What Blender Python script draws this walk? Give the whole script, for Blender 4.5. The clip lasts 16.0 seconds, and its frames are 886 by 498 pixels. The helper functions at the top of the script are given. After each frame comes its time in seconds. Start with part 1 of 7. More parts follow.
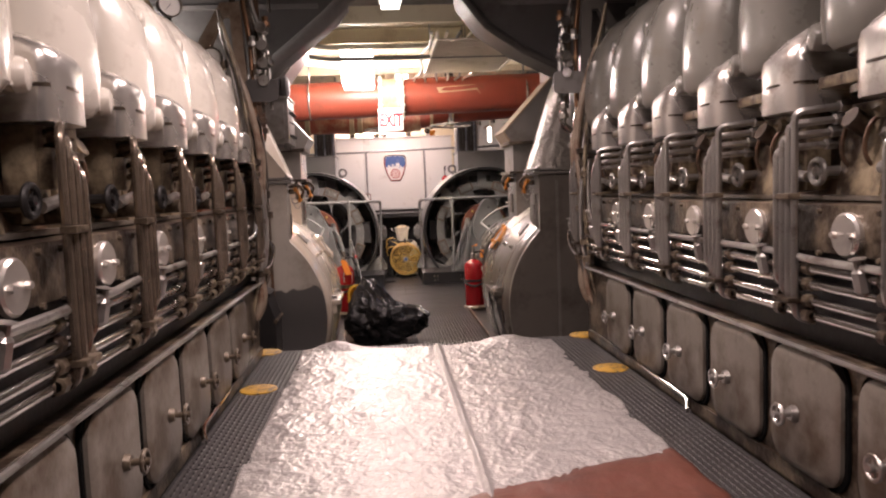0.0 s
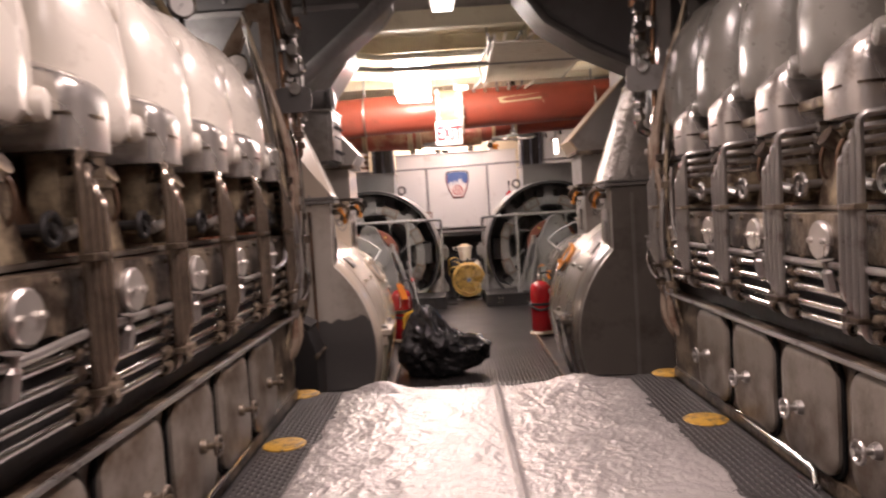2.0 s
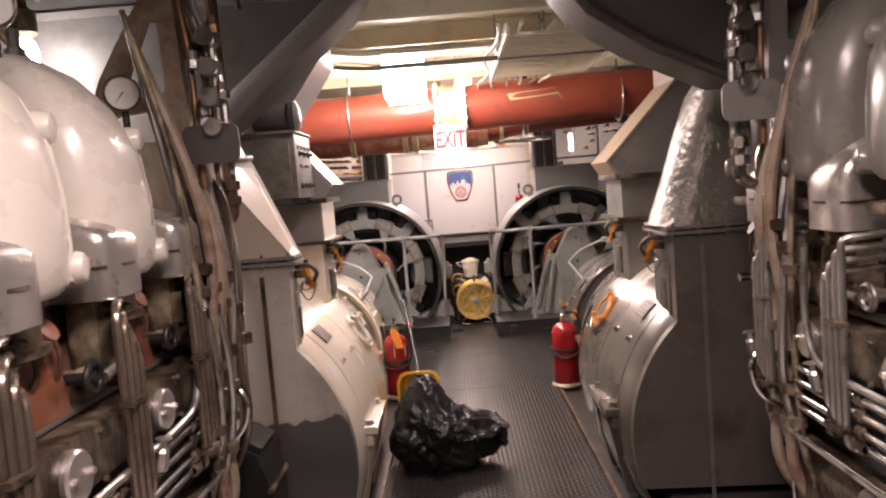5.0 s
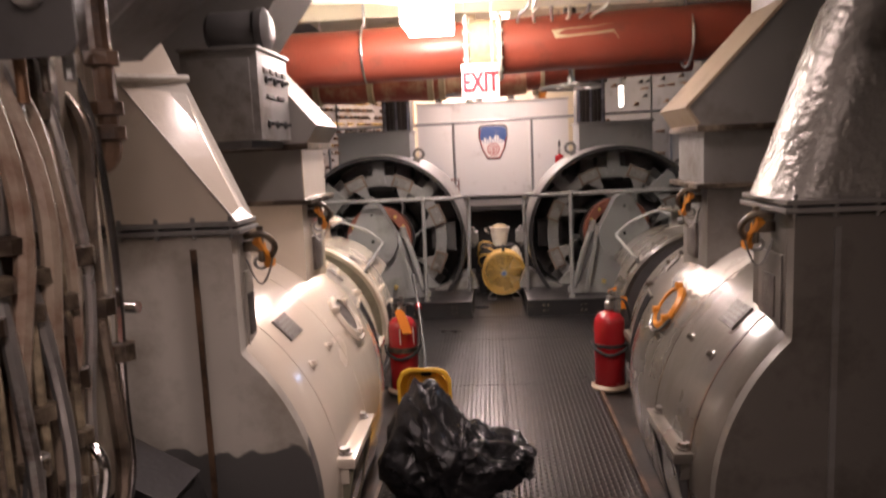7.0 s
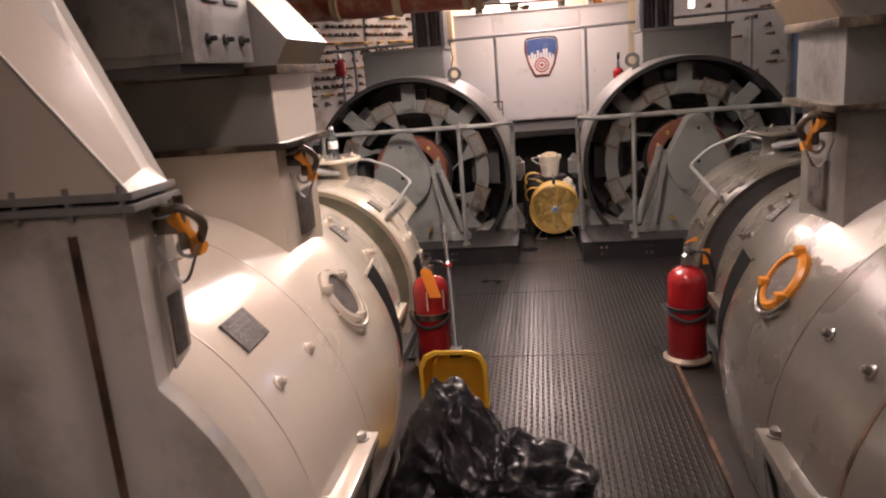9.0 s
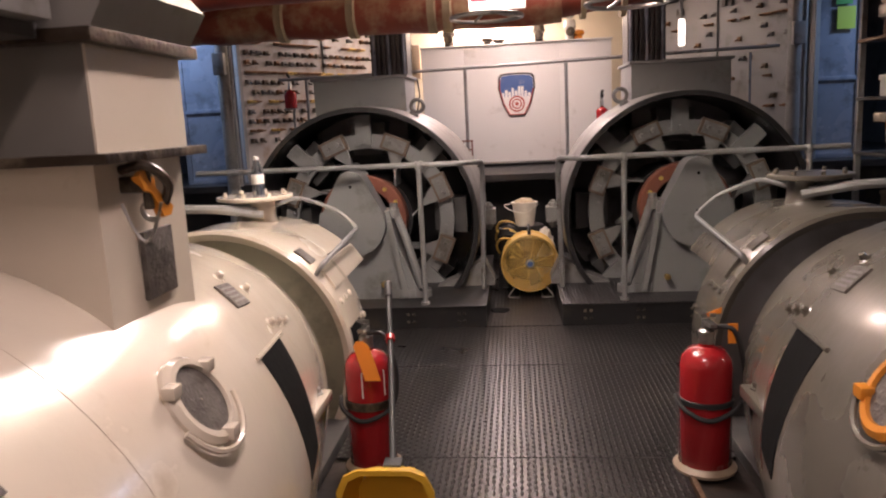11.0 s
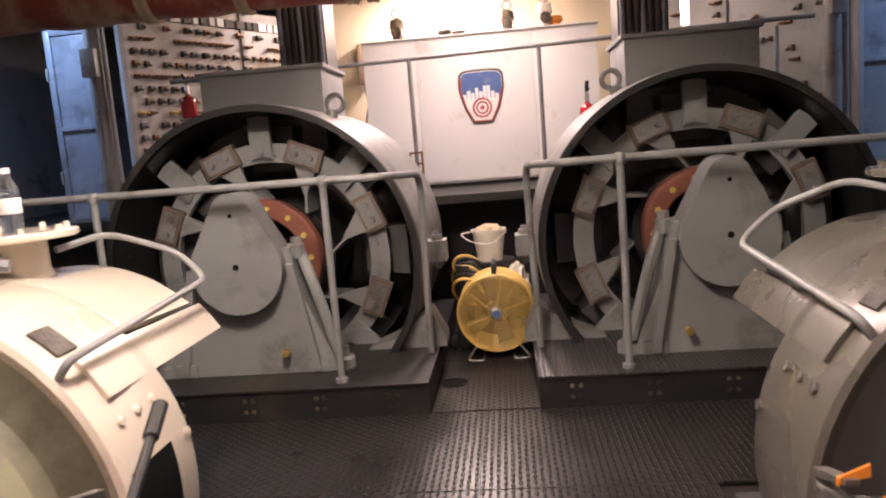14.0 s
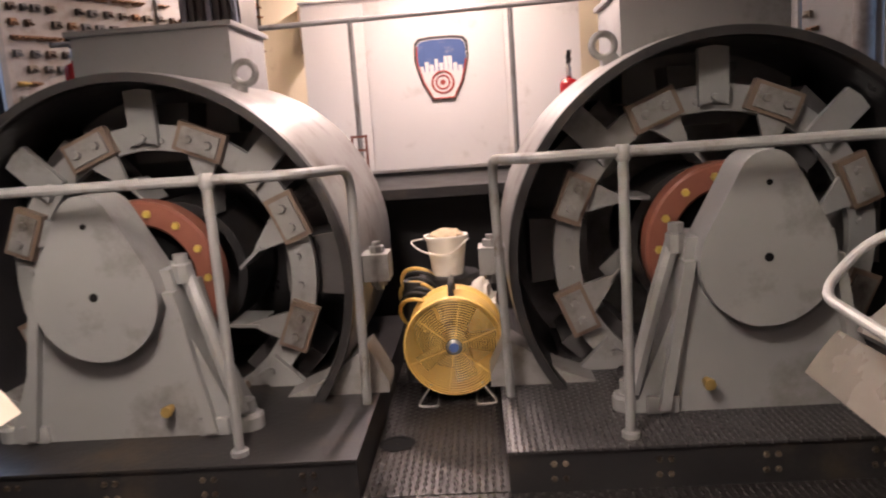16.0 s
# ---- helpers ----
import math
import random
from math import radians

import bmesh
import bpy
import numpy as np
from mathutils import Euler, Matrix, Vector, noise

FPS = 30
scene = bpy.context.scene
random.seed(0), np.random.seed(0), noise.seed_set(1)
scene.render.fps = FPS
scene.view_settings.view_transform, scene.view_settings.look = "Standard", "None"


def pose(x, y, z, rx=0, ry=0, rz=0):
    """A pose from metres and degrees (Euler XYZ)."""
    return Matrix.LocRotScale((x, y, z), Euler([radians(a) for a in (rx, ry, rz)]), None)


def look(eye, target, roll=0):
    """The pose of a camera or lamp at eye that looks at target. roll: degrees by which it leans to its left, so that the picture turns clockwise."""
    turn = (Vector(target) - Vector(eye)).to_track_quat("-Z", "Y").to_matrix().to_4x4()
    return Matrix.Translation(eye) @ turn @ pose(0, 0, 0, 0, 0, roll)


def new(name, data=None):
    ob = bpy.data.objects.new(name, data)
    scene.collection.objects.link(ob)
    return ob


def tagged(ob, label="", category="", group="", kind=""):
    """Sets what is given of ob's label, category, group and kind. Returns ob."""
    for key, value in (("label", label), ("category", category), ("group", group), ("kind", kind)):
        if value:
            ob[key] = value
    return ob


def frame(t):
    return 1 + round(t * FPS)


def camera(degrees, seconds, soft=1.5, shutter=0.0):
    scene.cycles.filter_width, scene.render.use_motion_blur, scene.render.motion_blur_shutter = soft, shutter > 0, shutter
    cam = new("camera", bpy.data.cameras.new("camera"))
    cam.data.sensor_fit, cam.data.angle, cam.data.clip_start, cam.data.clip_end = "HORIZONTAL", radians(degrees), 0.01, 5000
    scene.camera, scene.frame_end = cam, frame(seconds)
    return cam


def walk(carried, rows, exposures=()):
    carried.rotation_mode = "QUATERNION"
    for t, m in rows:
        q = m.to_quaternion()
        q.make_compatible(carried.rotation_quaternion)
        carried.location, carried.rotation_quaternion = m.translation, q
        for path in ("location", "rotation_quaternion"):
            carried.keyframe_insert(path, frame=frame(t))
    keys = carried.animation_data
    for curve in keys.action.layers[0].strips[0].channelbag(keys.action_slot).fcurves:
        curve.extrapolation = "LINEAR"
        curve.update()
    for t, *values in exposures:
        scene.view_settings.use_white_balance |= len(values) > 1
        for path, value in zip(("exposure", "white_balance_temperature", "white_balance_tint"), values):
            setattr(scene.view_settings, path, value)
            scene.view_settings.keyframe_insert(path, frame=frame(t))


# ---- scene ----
cam = camera(62.3, 16.0, soft=2.1, shutter=0.4)
PATH = [
    (0, (0.015, 0.359, 1.266), (0.172, 2.346, 1.103), -2.2),
    (0.5, (0.0, 0.445, 1.266), (0.103, 2.438, 1.139), -2.6),
    (1, (0.051, 0.591, 1.27), (0.002, 2.588, 1.181), -3.3),
    (1.5, (0.089, 0.7, 1.276), (-0.077, 2.692, 1.21), -3.6),
    (2, (0.124, 0.927, 1.267), (0.095, 2.924, 1.158), -3.5),
    (2.5, (0.138, 1.167, 1.426), (0.239, 3.157, 1.251), -4.2),
    (3, (0.239, 1.402, 1.512), (0.259, 3.387, 1.268), -5.7),
    (3.5, (0.266, 1.579, 1.626), (0.111, 3.556, 1.369), -7.1),
    (4, (0.19, 1.83, 1.648), (0.143, 3.813, 1.396), -6.2),
    (4.5, (0.132, 2.035, 1.674), (0.157, 4.027, 1.493), -5.3),
    (4.7, (0.138, 2.117, 1.673), (0.121, 4.11, 1.504), -5.3),
    (6.8, (0.19, 3.265, 1.614), (0.108, 5.253, 1.412), -2.6),
    (7, (0.207, 3.366, 1.606), (0.07, 5.343, 1.335), -2.5),
    (7.5, (0.205, 3.612, 1.587), (0.108, 5.562, 1.157), -1.8),
    (8, (0.173, 3.825, 1.595), (0.23, 5.771, 1.138), -1.7),
    (8.5, (0.213, 4.075, 1.595), (0.073, 6.013, 1.121), -3.6),
    (9, (0.241, 4.31, 1.598), (-0.045, 6.232, 1.126), -4.6),
    (9.5, (0.225, 4.605, 1.627), (0.031, 6.549, 1.197), -4.6),
    (9.7, (0.218, 4.698, 1.634), (0.027, 6.647, 1.227), -4.7),
    (11.8, (0.246, 5.644, 1.278), (0.034, 7.62, 1.059), -1.8),
    (11.9, (0.273, 5.691, 1.268), (0.059, 7.676, 1.147), -2.2),
    (12, (0.297, 5.732, 1.265), (0.103, 7.72, 1.153), -2.4),
    (12.5, (0.375, 5.986, 1.228), (0.354, 7.983, 1.106), -2.8),
    (13, (0.358, 6.313, 1.214), (0.339, 8.296, 0.95), -4.3),
    (13.5, (0.409, 6.6, 1.246), (0.321, 8.578, 0.964), -5.2),
    (14, (0.431, 6.893, 1.241), (0.243, 8.865, 0.971), -4.6),
    (14.5, (0.448, 7.215, 1.255), (0.344, 9.192, 0.972), -4.6),
    (15, (0.498, 7.489, 1.272), (0.341, 9.464, 1.002), -5.5),
    (15.5, (0.515, 7.71, 1.26), (0.28, 9.673, 0.96), -5.2),
    (16, (0.472, 7.887, 1.268), (0.363, 9.856, 0.932), -4.1),
]
walk(cam, [(t, look(eye, target, roll)) for t, eye, target, roll in PATH],
     [(0.0, 0.08), (3.0, 0.12), (4.5, 0.3), (7.0, -0.05), (9.0, -0.2), (9.7, -0.3), (12.0, -0.25), (12.6, -0.12), (13.5, 0.12), (14.5, 0.2), (16.0, 0.28)])

# ---- light ----
world = bpy.data.worlds.new("world")
scene.world = world
world.use_nodes = True
world.node_tree.nodes["Background"].inputs[0].default_value = (0.02, 0.018, 0.018, 1)
world.node_tree.nodes["Background"].inputs[1].default_value = 0.2
scene.view_settings.exposure = 0.0

XC = 0.25          # middle line of the room
FLOOR = -0.02      # generator aisle
DECK = 0.325       # raised plates between the engines
CEIL = 2.95


def lamp(name, loc, power, size, colour=(1.0, 0.77, 0.745), size_y=None, target=None):
    data = bpy.data.lights.new(name, "AREA")
    data.energy, data.color, data.size = power, colour, size
    if size_y:
        data.shape, data.size_y = "RECTANGLE", size_y
    ob = new(name, data)
    ob.matrix_world = look(loc, target or (loc[0], loc[1] + 0.001, loc[2] - 1))
    return ob


LAMPS = [
    ("ceiling_lamp_light", (-0.2, 8.75, 2.43), 31, 0.28, 0.55, 180),
    ("ceiling_lamp_light", (0.25, 3.1, 2.80), 52, 0.16, 1.2, 155),
    ("ceiling_lamp_light", (0.25, 0.9, 2.80), 36, 0.16, 1.2, 135),
    ("ceiling_lamp_light", (0.15, 6.35, 2.80), 33, 0.16, 0.9, 150),
    ("ceiling_lamp_light", (0.25, 12.25, 2.80), 76, 0.18, 1.1, 180),
    ("ceiling_lamp_light", (-0.1, 14.2, 2.80), 90, 0.18, 0.5, 180),
    ("ceiling_lamp_light", (0.35, 10.75, 2.80), 13, 0.16, 1.2, 180),
]
for n, loc, power, sx, sy, spread in LAMPS:
    lamp(n, loc, power, sx, size_y=sy).data.spread = radians(spread)
lamp("bulb_light", (-1.445, 5.10, 2.21), 7, 0.08)
lamp("blue_light", (-3.2, 12.0, 2.6), 30, 0.4, (0.45, 0.62, 1.0))
lamp("blue_light", (3.9, 12.0, 2.6), 24, 0.4, (0.45, 0.62, 1.0))


# ---- materials ----
def mat(name, base, rough=0.5, metal=0.0, var=0.12, scale=6.0, bump=0.15, bscale=60.0, dirt=None, dirt_amount=0.0, dirt_scale=3.0, coat=0.0, emit=0.0, trans=0.0, stretch=(1, 1, 1)):
    m = bpy.data.materials.new(name)
    m.use_nodes = True
    nt = m.node_tree
    n, l = nt.nodes, nt.links
    b = n["Principled BSDF"]
    b.inputs["Roughness"].default_value, b.inputs["Metallic"].default_value = rough, metal
    b.inputs["Coat Weight"].default_value = coat
    b.inputs["Coat Roughness"].default_value = 0.15
    tc = n.new("ShaderNodeTexCoord")
    mp = n.new("ShaderNodeMapping")
    mp.inputs["Scale"].default_value = stretch
    l.new(tc.outputs["Object"], mp.inputs[0])
    n1 = n.new("ShaderNodeTexNoise")
    n1.inputs["Scale"].default_value, n1.inputs["Detail"].default_value = scale, 6
    n2 = n.new("ShaderNodeTexNoise")
    n2.inputs["Scale"].default_value, n2.inputs["Detail"].default_value = bscale, 4
    l.new(mp.outputs[0], n1.inputs[0])
    l.new(mp.outputs[0], n2.inputs[0])
    ramp = n.new("ShaderNodeMix")
    ramp.data_type = "RGBA"
    ramp.inputs[6].default_value = (*[c * (1 - var) for c in base], 1)
    ramp.inputs[7].default_value = (*[min(1, c * (1 + var)) for c in base], 1)
    l.new(n1.outputs[0], ramp.inputs[0])
    col = ramp.outputs[2]
    if dirt is not None:
        n3 = n.new("ShaderNodeTexNoise")
        n3.inputs["Scale"].default_value, n3.inputs["Detail"].default_value, n3.inputs["Roughness"].default_value = dirt_scale, 9, 0.65
        l.new(mp.outputs[0], n3.inputs[0])
        mr = n.new("ShaderNodeMapRange")
        mr.inputs[1].default_value, mr.inputs[2].default_value = 0.62 - 0.3 * dirt_amount, 0.82 - 0.3 * dirt_amount
        l.new(n3.outputs[0], mr.inputs[0])
        mx = n.new("ShaderNodeMix")
        mx.data_type = "RGBA"
        mx.inputs[7].default_value = (*dirt, 1)
        l.new(mr.outputs[0], mx.inputs[0])
        l.new(col, mx.inputs[6])
        col = mx.outputs[2]
    l.new(col, b.inputs["Base Color"])
    rr = n.new("ShaderNodeMapRange")
    rr.inputs[3].default_value, rr.inputs[4].default_value = max(0.02, rough - 0.1), min(1, rough + 0.14)
    l.new(n1.outputs[0], rr.inputs[0])
    l.new(rr.outputs[0], b.inputs["Roughness"])
    if bump:
        bp = n.new("ShaderNodeBump")
        bp.inputs["Strength"].default_value, bp.inputs["Distance"].default_value = bump, 0.01
        l.new(n2.outputs[0], bp.inputs["Height"])
        l.new(bp.outputs[0], b.inputs["Normal"])
    if emit:
        b.inputs["Emission Color"].default_value = (*base, 1)
        b.inputs["Emission Strength"].default_value = emit
    if trans:
        b.inputs["Transmission Weight"].default_value = trans
    return m


def treadplate(name, base, rough, pitch=0.028):
    """Dark floor plate with raised dashes in alternating directions."""
    m = mat(name, base, rough, 0.0, 0.3, 2.0, 0, dirt=(0.03, 0.025, 0.021), dirt_amount=0.35, dirt_scale=2.2)
    n, l = m.node_tree.nodes, m.node_tree.links
    b = n["Principled BSDF"]
    tc = n.new("ShaderNodeTexCoord")
    sp = n.new("ShaderNodeSeparateXYZ")
    l.new(tc.outputs["Object"], sp.inputs[0])

    def op(kind, a, c=None):
        q = n.new("ShaderNodeMath")
        q.operation = kind
        for i, v in enumerate((a, c)):
            if v is None:
                continue
            if isinstance(v, (int, float)):
                q.inputs[i].default_value = v
            else:
                l.new(v, q.inputs[i])
        return q.outputs[0]
    gx, gy = op("DIVIDE", sp.outputs[0], pitch), op("DIVIDE", sp.outputs[1], pitch)
    par = op("FLOORED_MODULO", op("FLOOR", gx), 2.0)
    gy = op("ADD", op("MULTIPLY", gy, 0.6), op("MULTIPLY", par, 0.5))
    c, a = op("SUBTRACT", op("FRACT", gx), 0.5), op("SUBTRACT", op("FRACT", gy), 0.5)
    d = op("ADD", op("POWER", op("MULTIPLY", op("ABSOLUTE", a), 2.1), 2.0), op("POWER", op("MULTIPLY", op("ABSOLUTE", c), 3.6), 2.0))
    hgt = op("MAXIMUM", op("SUBTRACT", 1.0, d), 0.0)
    bp = n.new("ShaderNodeBump")
    bp.inputs["Strength"].default_value, bp.inputs["Distance"].default_value = 1.0, 0.007
    l.new(hgt, bp.inputs["Height"])
    l.new(bp.outputs[0], b.inputs["Normal"])
    return m


M = {
    "cream": mat("cream_enamel", (0.66, 0.585, 0.48), 0.22, 0, 0.07, 3, 0.3, 9, dirt=(0.42, 0.32, 0.21), dirt_amount=0.08, coat=1.0),
    "creamdome": mat("cream_dome_enamel", (0.70, 0.665, 0.59), 0.26, 0, 0.1, 4, 0.06, 30, dirt=(0.26, 0.2, 0.13), dirt_amount=0.15, coat=0.3),
    "grey": mat("grey_enamel", (0.19, 0.18, 0.165), 0.32, 0, 0.12, 3, 0.2, 9, dirt=(0.10, 0.08, 0.06), dirt_amount=0.3, coat=0.4),
    "greydome": mat("grey_dome_enamel", (0.17, 0.165, 0.145), 0.27, 0, 0.12, 4, 0.12, 12, dirt=(0.13, 0.1, 0.07), dirt_amount=0.2, coat=0.3),
    "motor": mat("motor_grey", (0.225, 0.225, 0.22), 0.42, 0, 0.1, 4, 0.1, 40, dirt=(0.10, 0.09, 0.08), dirt_amount=0.2),
    "motorlight": mat("motor_frame_grey", (0.21, 0.205, 0.195), 0.4, 0, 0.15, 4, 0.1, 40, dirt=(0.09, 0.075, 0.06), dirt_amount=0.45, dirt_scale=5),
    "dark": mat("dark_grey_paint", (0.07, 0.067, 0.065), 0.42, 0, 0.2, 4, 0.12, 30, dirt=(0.035, 0.03, 0.028), dirt_amount=0.3),
    "black": mat("black_oily_steel", (0.022, 0.021, 0.021), 0.45, 0.2, 0.35, 6, 0.2, 40, dirt=(0.06, 0.045, 0.03), dirt_amount=0.25),
    # near-black without sheen for shade inside openings; the door gasket shares it
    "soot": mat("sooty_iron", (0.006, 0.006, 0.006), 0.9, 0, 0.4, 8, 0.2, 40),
    "iron": mat("oily_cast_iron", (0.21, 0.17, 0.12), 0.34, 0.25, 0.3, 6, 0.4, 45, dirt=(0.03, 0.02, 0.013), dirt_amount=0.9, dirt_scale=7),
    "brown": mat("oil_stained_iron", (0.15, 0.09, 0.055), 0.42, 0.15, 0.4, 7, 0.4, 35, dirt=(0.02, 0.014, 0.01), dirt_amount=0.7, dirt_scale=6),
    "door": mat("crankcase_door", (0.21, 0.19, 0.16), 0.38, 0.3, 0.2, 4, 0.15, 50, dirt=(0.085, 0.06, 0.038), dirt_amount=0.55, dirt_scale=5),
    "alu": mat("dull_aluminium", (0.60, 0.575, 0.54), 0.27, 0.8, 0.12, 5, 0.12, 60, dirt=(0.22, 0.16, 0.11), dirt_amount=0.25, dirt_scale=6),
    "chrome": mat("polished_steel_tube", (0.62, 0.60, 0.58), 0.14, 1.0, 0.1, 8, 0.04, 60, dirt=(0.18, 0.14, 0.1), dirt_amount=0.2),
    "steel": mat("worn_steel", (0.40, 0.39, 0.37), 0.3, 0.85, 0.15, 8, 0.1, 60, dirt=(0.1, 0.07, 0.05), dirt_amount=0.35, dirt_scale=9),
    "rail": mat("grey_rail_paint", (0.25, 0.25, 0.245), 0.35, 0.1, 0.12, 10, 0.1, 60, dirt=(0.12, 0.09, 0.07), dirt_amount=0.25, dirt_scale=9),
    "white": mat("white_panel_paint", (0.80, 0.78, 0.745), 0.45, 0, 0.04, 2, 0.06, 20, dirt=(0.5, 0.46, 0.4), dirt_amount=0.1),
    "wallcream": mat("cream_wall_paint", (0.80, 0.72, 0.55), 0.55, 0, 0.06, 2, 0.1, 20, dirt=(0.45, 0.33, 0.2), dirt_amount=0.12),
    "hull": mat("dark_hull_paint", (0.16, 0.15, 0.15), 0.6, 0, 0.25, 2, 0.2, 20, dirt=(0.03, 0.025, 0.022), dirt_amount=0.3),
    "ceil": mat("grey_ceiling_paint", (0.22, 0.21, 0.21), 0.6, 0, 0.2, 2, 0.2, 20, dirt=(0.05, 0.045, 0.04), dirt_amount=0.3),
    "redpipe": mat("red_lagging_paint", (0.26, 0.053, 0.032), 0.38, 0, 0.2, 3, 0.3, 22, dirt=(0.13, 0.045, 0.03), dirt_amount=0.35, coat=0.2),
    "lagging": mat("torn_lagging", (0.46, 0.37, 0.24), 0.8, 0, 0.25, 10, 0.6, 40, dirt=(0.2, 0.1, 0.05), dirt_amount=0.3),
    "red": mat("red_enamel", (0.34, 0.012, 0.016), 0.22, 0, 0.1, 5, 0.03, 40, dirt=(0.16, 0.015, 0.012), dirt_amount=0.15, coat=0.4),
    "redbrown": mat("red_brown_primer", (0.20, 0.07, 0.045), 0.5, 0, 0.15, 8, 0.15, 60),
    "orange": mat("orange_plastic", (0.85, 0.27, 0.02), 0.5, 0, 0.08, 8, 0.05, 40),
    "ochre": mat("ochre_enamel", (0.60, 0.225, 0.025), 0.33, 0, 0.15, 9, 0.1, 40, dirt=(0.2, 0.1, 0.04), dirt_amount=0.2),
    "yellow": mat("yellow_plastic", (0.68, 0.40, 0.035), 0.4, 0, 0.12, 7, 0.06, 40, dirt=(0.28, 0.17, 0.04), dirt_amount=0.2),
    "yellowpaint": mat("worn_yellow_paint", (0.50, 0.29, 0.03), 0.55, 0, 0.25, 14, 0.3, 60, dirt=(0.05, 0.04, 0.03), dirt_amount=0.5, dirt_scale=22),
    "brass": mat("brass", (0.65, 0.46, 0.16), 0.35, 0.8, 0.15, 12, 0.1, 60),
    "plastic": mat("white_plastic", (0.72, 0.68, 0.6), 0.45, 0, 0.08, 9, 0.05, 40, dirt=(0.4, 0.34, 0.25), dirt_amount=0.2),
    "bag": mat("black_bin_bag", (0.012, 0.012, 0.013), 0.22, 0, 0.2, 9, 0.5, 35),
    "rubber": mat("black_rubber", (0.02, 0.02, 0.02), 0.55, 0, 0.2, 12, 0.1, 60),
    "tan": mat("tan_duct_paint", (0.33, 0.255, 0.18), 0.38, 0, 0.12, 3, 0.1, 25, dirt=(0.15, 0.1, 0.06), dirt_amount=0.2),
    "foil": mat("crinkled_foil", (0.27, 0.255, 0.225), 0.22, 0.3, 0.15, 6, 1.0, 30, dirt=(0.18, 0.16, 0.13), dirt_amount=0.2),
    "tarp": mat("silver_tarpaulin", (0.46, 0.44, 0.425), 0.32, 0.4, 0.12, 4, 0.8, 48, dirt=(0.36, 0.34, 0.33), dirt_amount=0.2, dirt_scale=2),
    "browntarp": mat("brown_tarpaulin", (0.13, 0.045, 0.03), 0.4, 0, 0.2, 5, 0.5, 18, dirt=(0.06, 0.025, 0.02), dirt_amount=0.3),
    "plate": mat("engraved_plate", (0.115, 0.10, 0.088), 0.5, 0.1, 0.3, 14, 0.5, 90, dirt=(0.05, 0.042, 0.036), dirt_amount=0.6, dirt_scale=16),
    "glass": mat("dark_glass", (0.03, 0.03, 0.03), 0.08, 0, 0.1, 5, 0),
    "dial": mat("white_dial", (0.78, 0.76, 0.72), 0.3, 0, 0.03, 5, 0),
    "blue": mat("badge_blue", (0.07, 0.13, 0.32), 0.45, 0, 0.2, 9, 0.05, 40, dirt=(0.3, 0.3, 0.36), dirt_amount=0.2, dirt_scale=14),
    "badgered": mat("badge_red", (0.45, 0.09, 0.07), 0.45, 0, 0.15, 9, 0),
    "steelblue": mat("blue_grey_door_paint", (0.24, 0.265, 0.32), 0.25, 0.1, 0.2, 3, 0.12, 12, dirt=(0.12, 0.13, 0.15), dirt_amount=0.4, dirt_scale=4),
    "copper": mat("copper_fittings", (0.20, 0.11, 0.06), 0.4, 0.7, 0.25, 12, 0.15, 60),
    "lampglow": mat("lamp_diffuser", (1.0, 0.88, 0.82), 0.4, 0, 0, 5, 0, emit=55),
    "tubeglow": mat("tube_cover", (1.0, 0.88, 0.80), 0.4, 0, 0, 5, 0, emit=6),
    "cloth": mat("grey_cloth", (0.24, 0.235, 0.235), 0.8, 0, 0.15, 8, 0.4, 40),
    "redlag": mat("red_lagging_torn", (0.30, 0.075, 0.045), 0.45, 0, 0.2, 4, 0.4, 20, dirt=(0.50, 0.36, 0.22), dirt_amount=0.6, dirt_scale=3),
    "greenpaint": mat("green_sticker", (0.05, 0.30, 0.06), 0.5, 0, 0.05, 9, 0),
    "limepaint": mat("lime_sticker", (0.40, 0.52, 0.05), 0.5, 0, 0.05, 9, 0),
    "cast": mat("oily_tan_casting", (0.34, 0.28, 0.185), 0.42, 0.1, 0.25, 6, 0.3, 40, dirt=(0.04, 0.026, 0.017), dirt_amount=0.8, dirt_scale=7),
    "yellowbolt": mat("yellow_bolt_paint", (0.55, 0.42, 0.10), 0.4, 0.2, 0.1, 9, 0.1),
    "bulbglow": mat("bulb", (1.0, 0.88, 0.82), 0.4, 0, 0, 5, 0, emit=90),
    "slate": mat("slate_panel", (0.13, 0.125, 0.12), 0.4, 0, 0.2, 5, 0.1, 40, dirt=(0.06, 0.05, 0.045), dirt_amount=0.4, dirt_scale=6),
    "panelgrey": mat("pale_marble_panel", (0.36, 0.335, 0.31), 0.3, 0, 0.2, 4, 0.1, 30, dirt=(0.26, 0.2, 0.15), dirt_amount=0.45, dirt_scale=5),
    "trunkgrey": mat("trunk_grey_paint", (0.125, 0.12, 0.12), 0.45, 0, 0.2, 3, 0.2, 20, dirt=(0.06, 0.052, 0.048), dirt_amount=0.4, dirt_scale=3),
    "endpaint": mat("oil_streaked_tan_paint", (0.36, 0.31, 0.24), 0.42, 0, 0.2, 5, 0.2, 30, dirt=(0.14, 0.09, 0.055), dirt_amount=0.5, dirt_scale=6, stretch=(1, 1, 0.4)),
    "bilge": mat("dark_oily_bilge", (0.016, 0.012, 0.010), 0.55, 0, 0.4, 4, 0.3, 25, dirt=(0.05, 0.03, 0.018), dirt_amount=0.3),
    "fanyellow": mat("fan_yellow", (0.70, 0.46, 0.13), 0.35, 0, 0.12, 7, 0.06, 40, dirt=(0.3, 0.19, 0.06), dirt_amount=0.2),
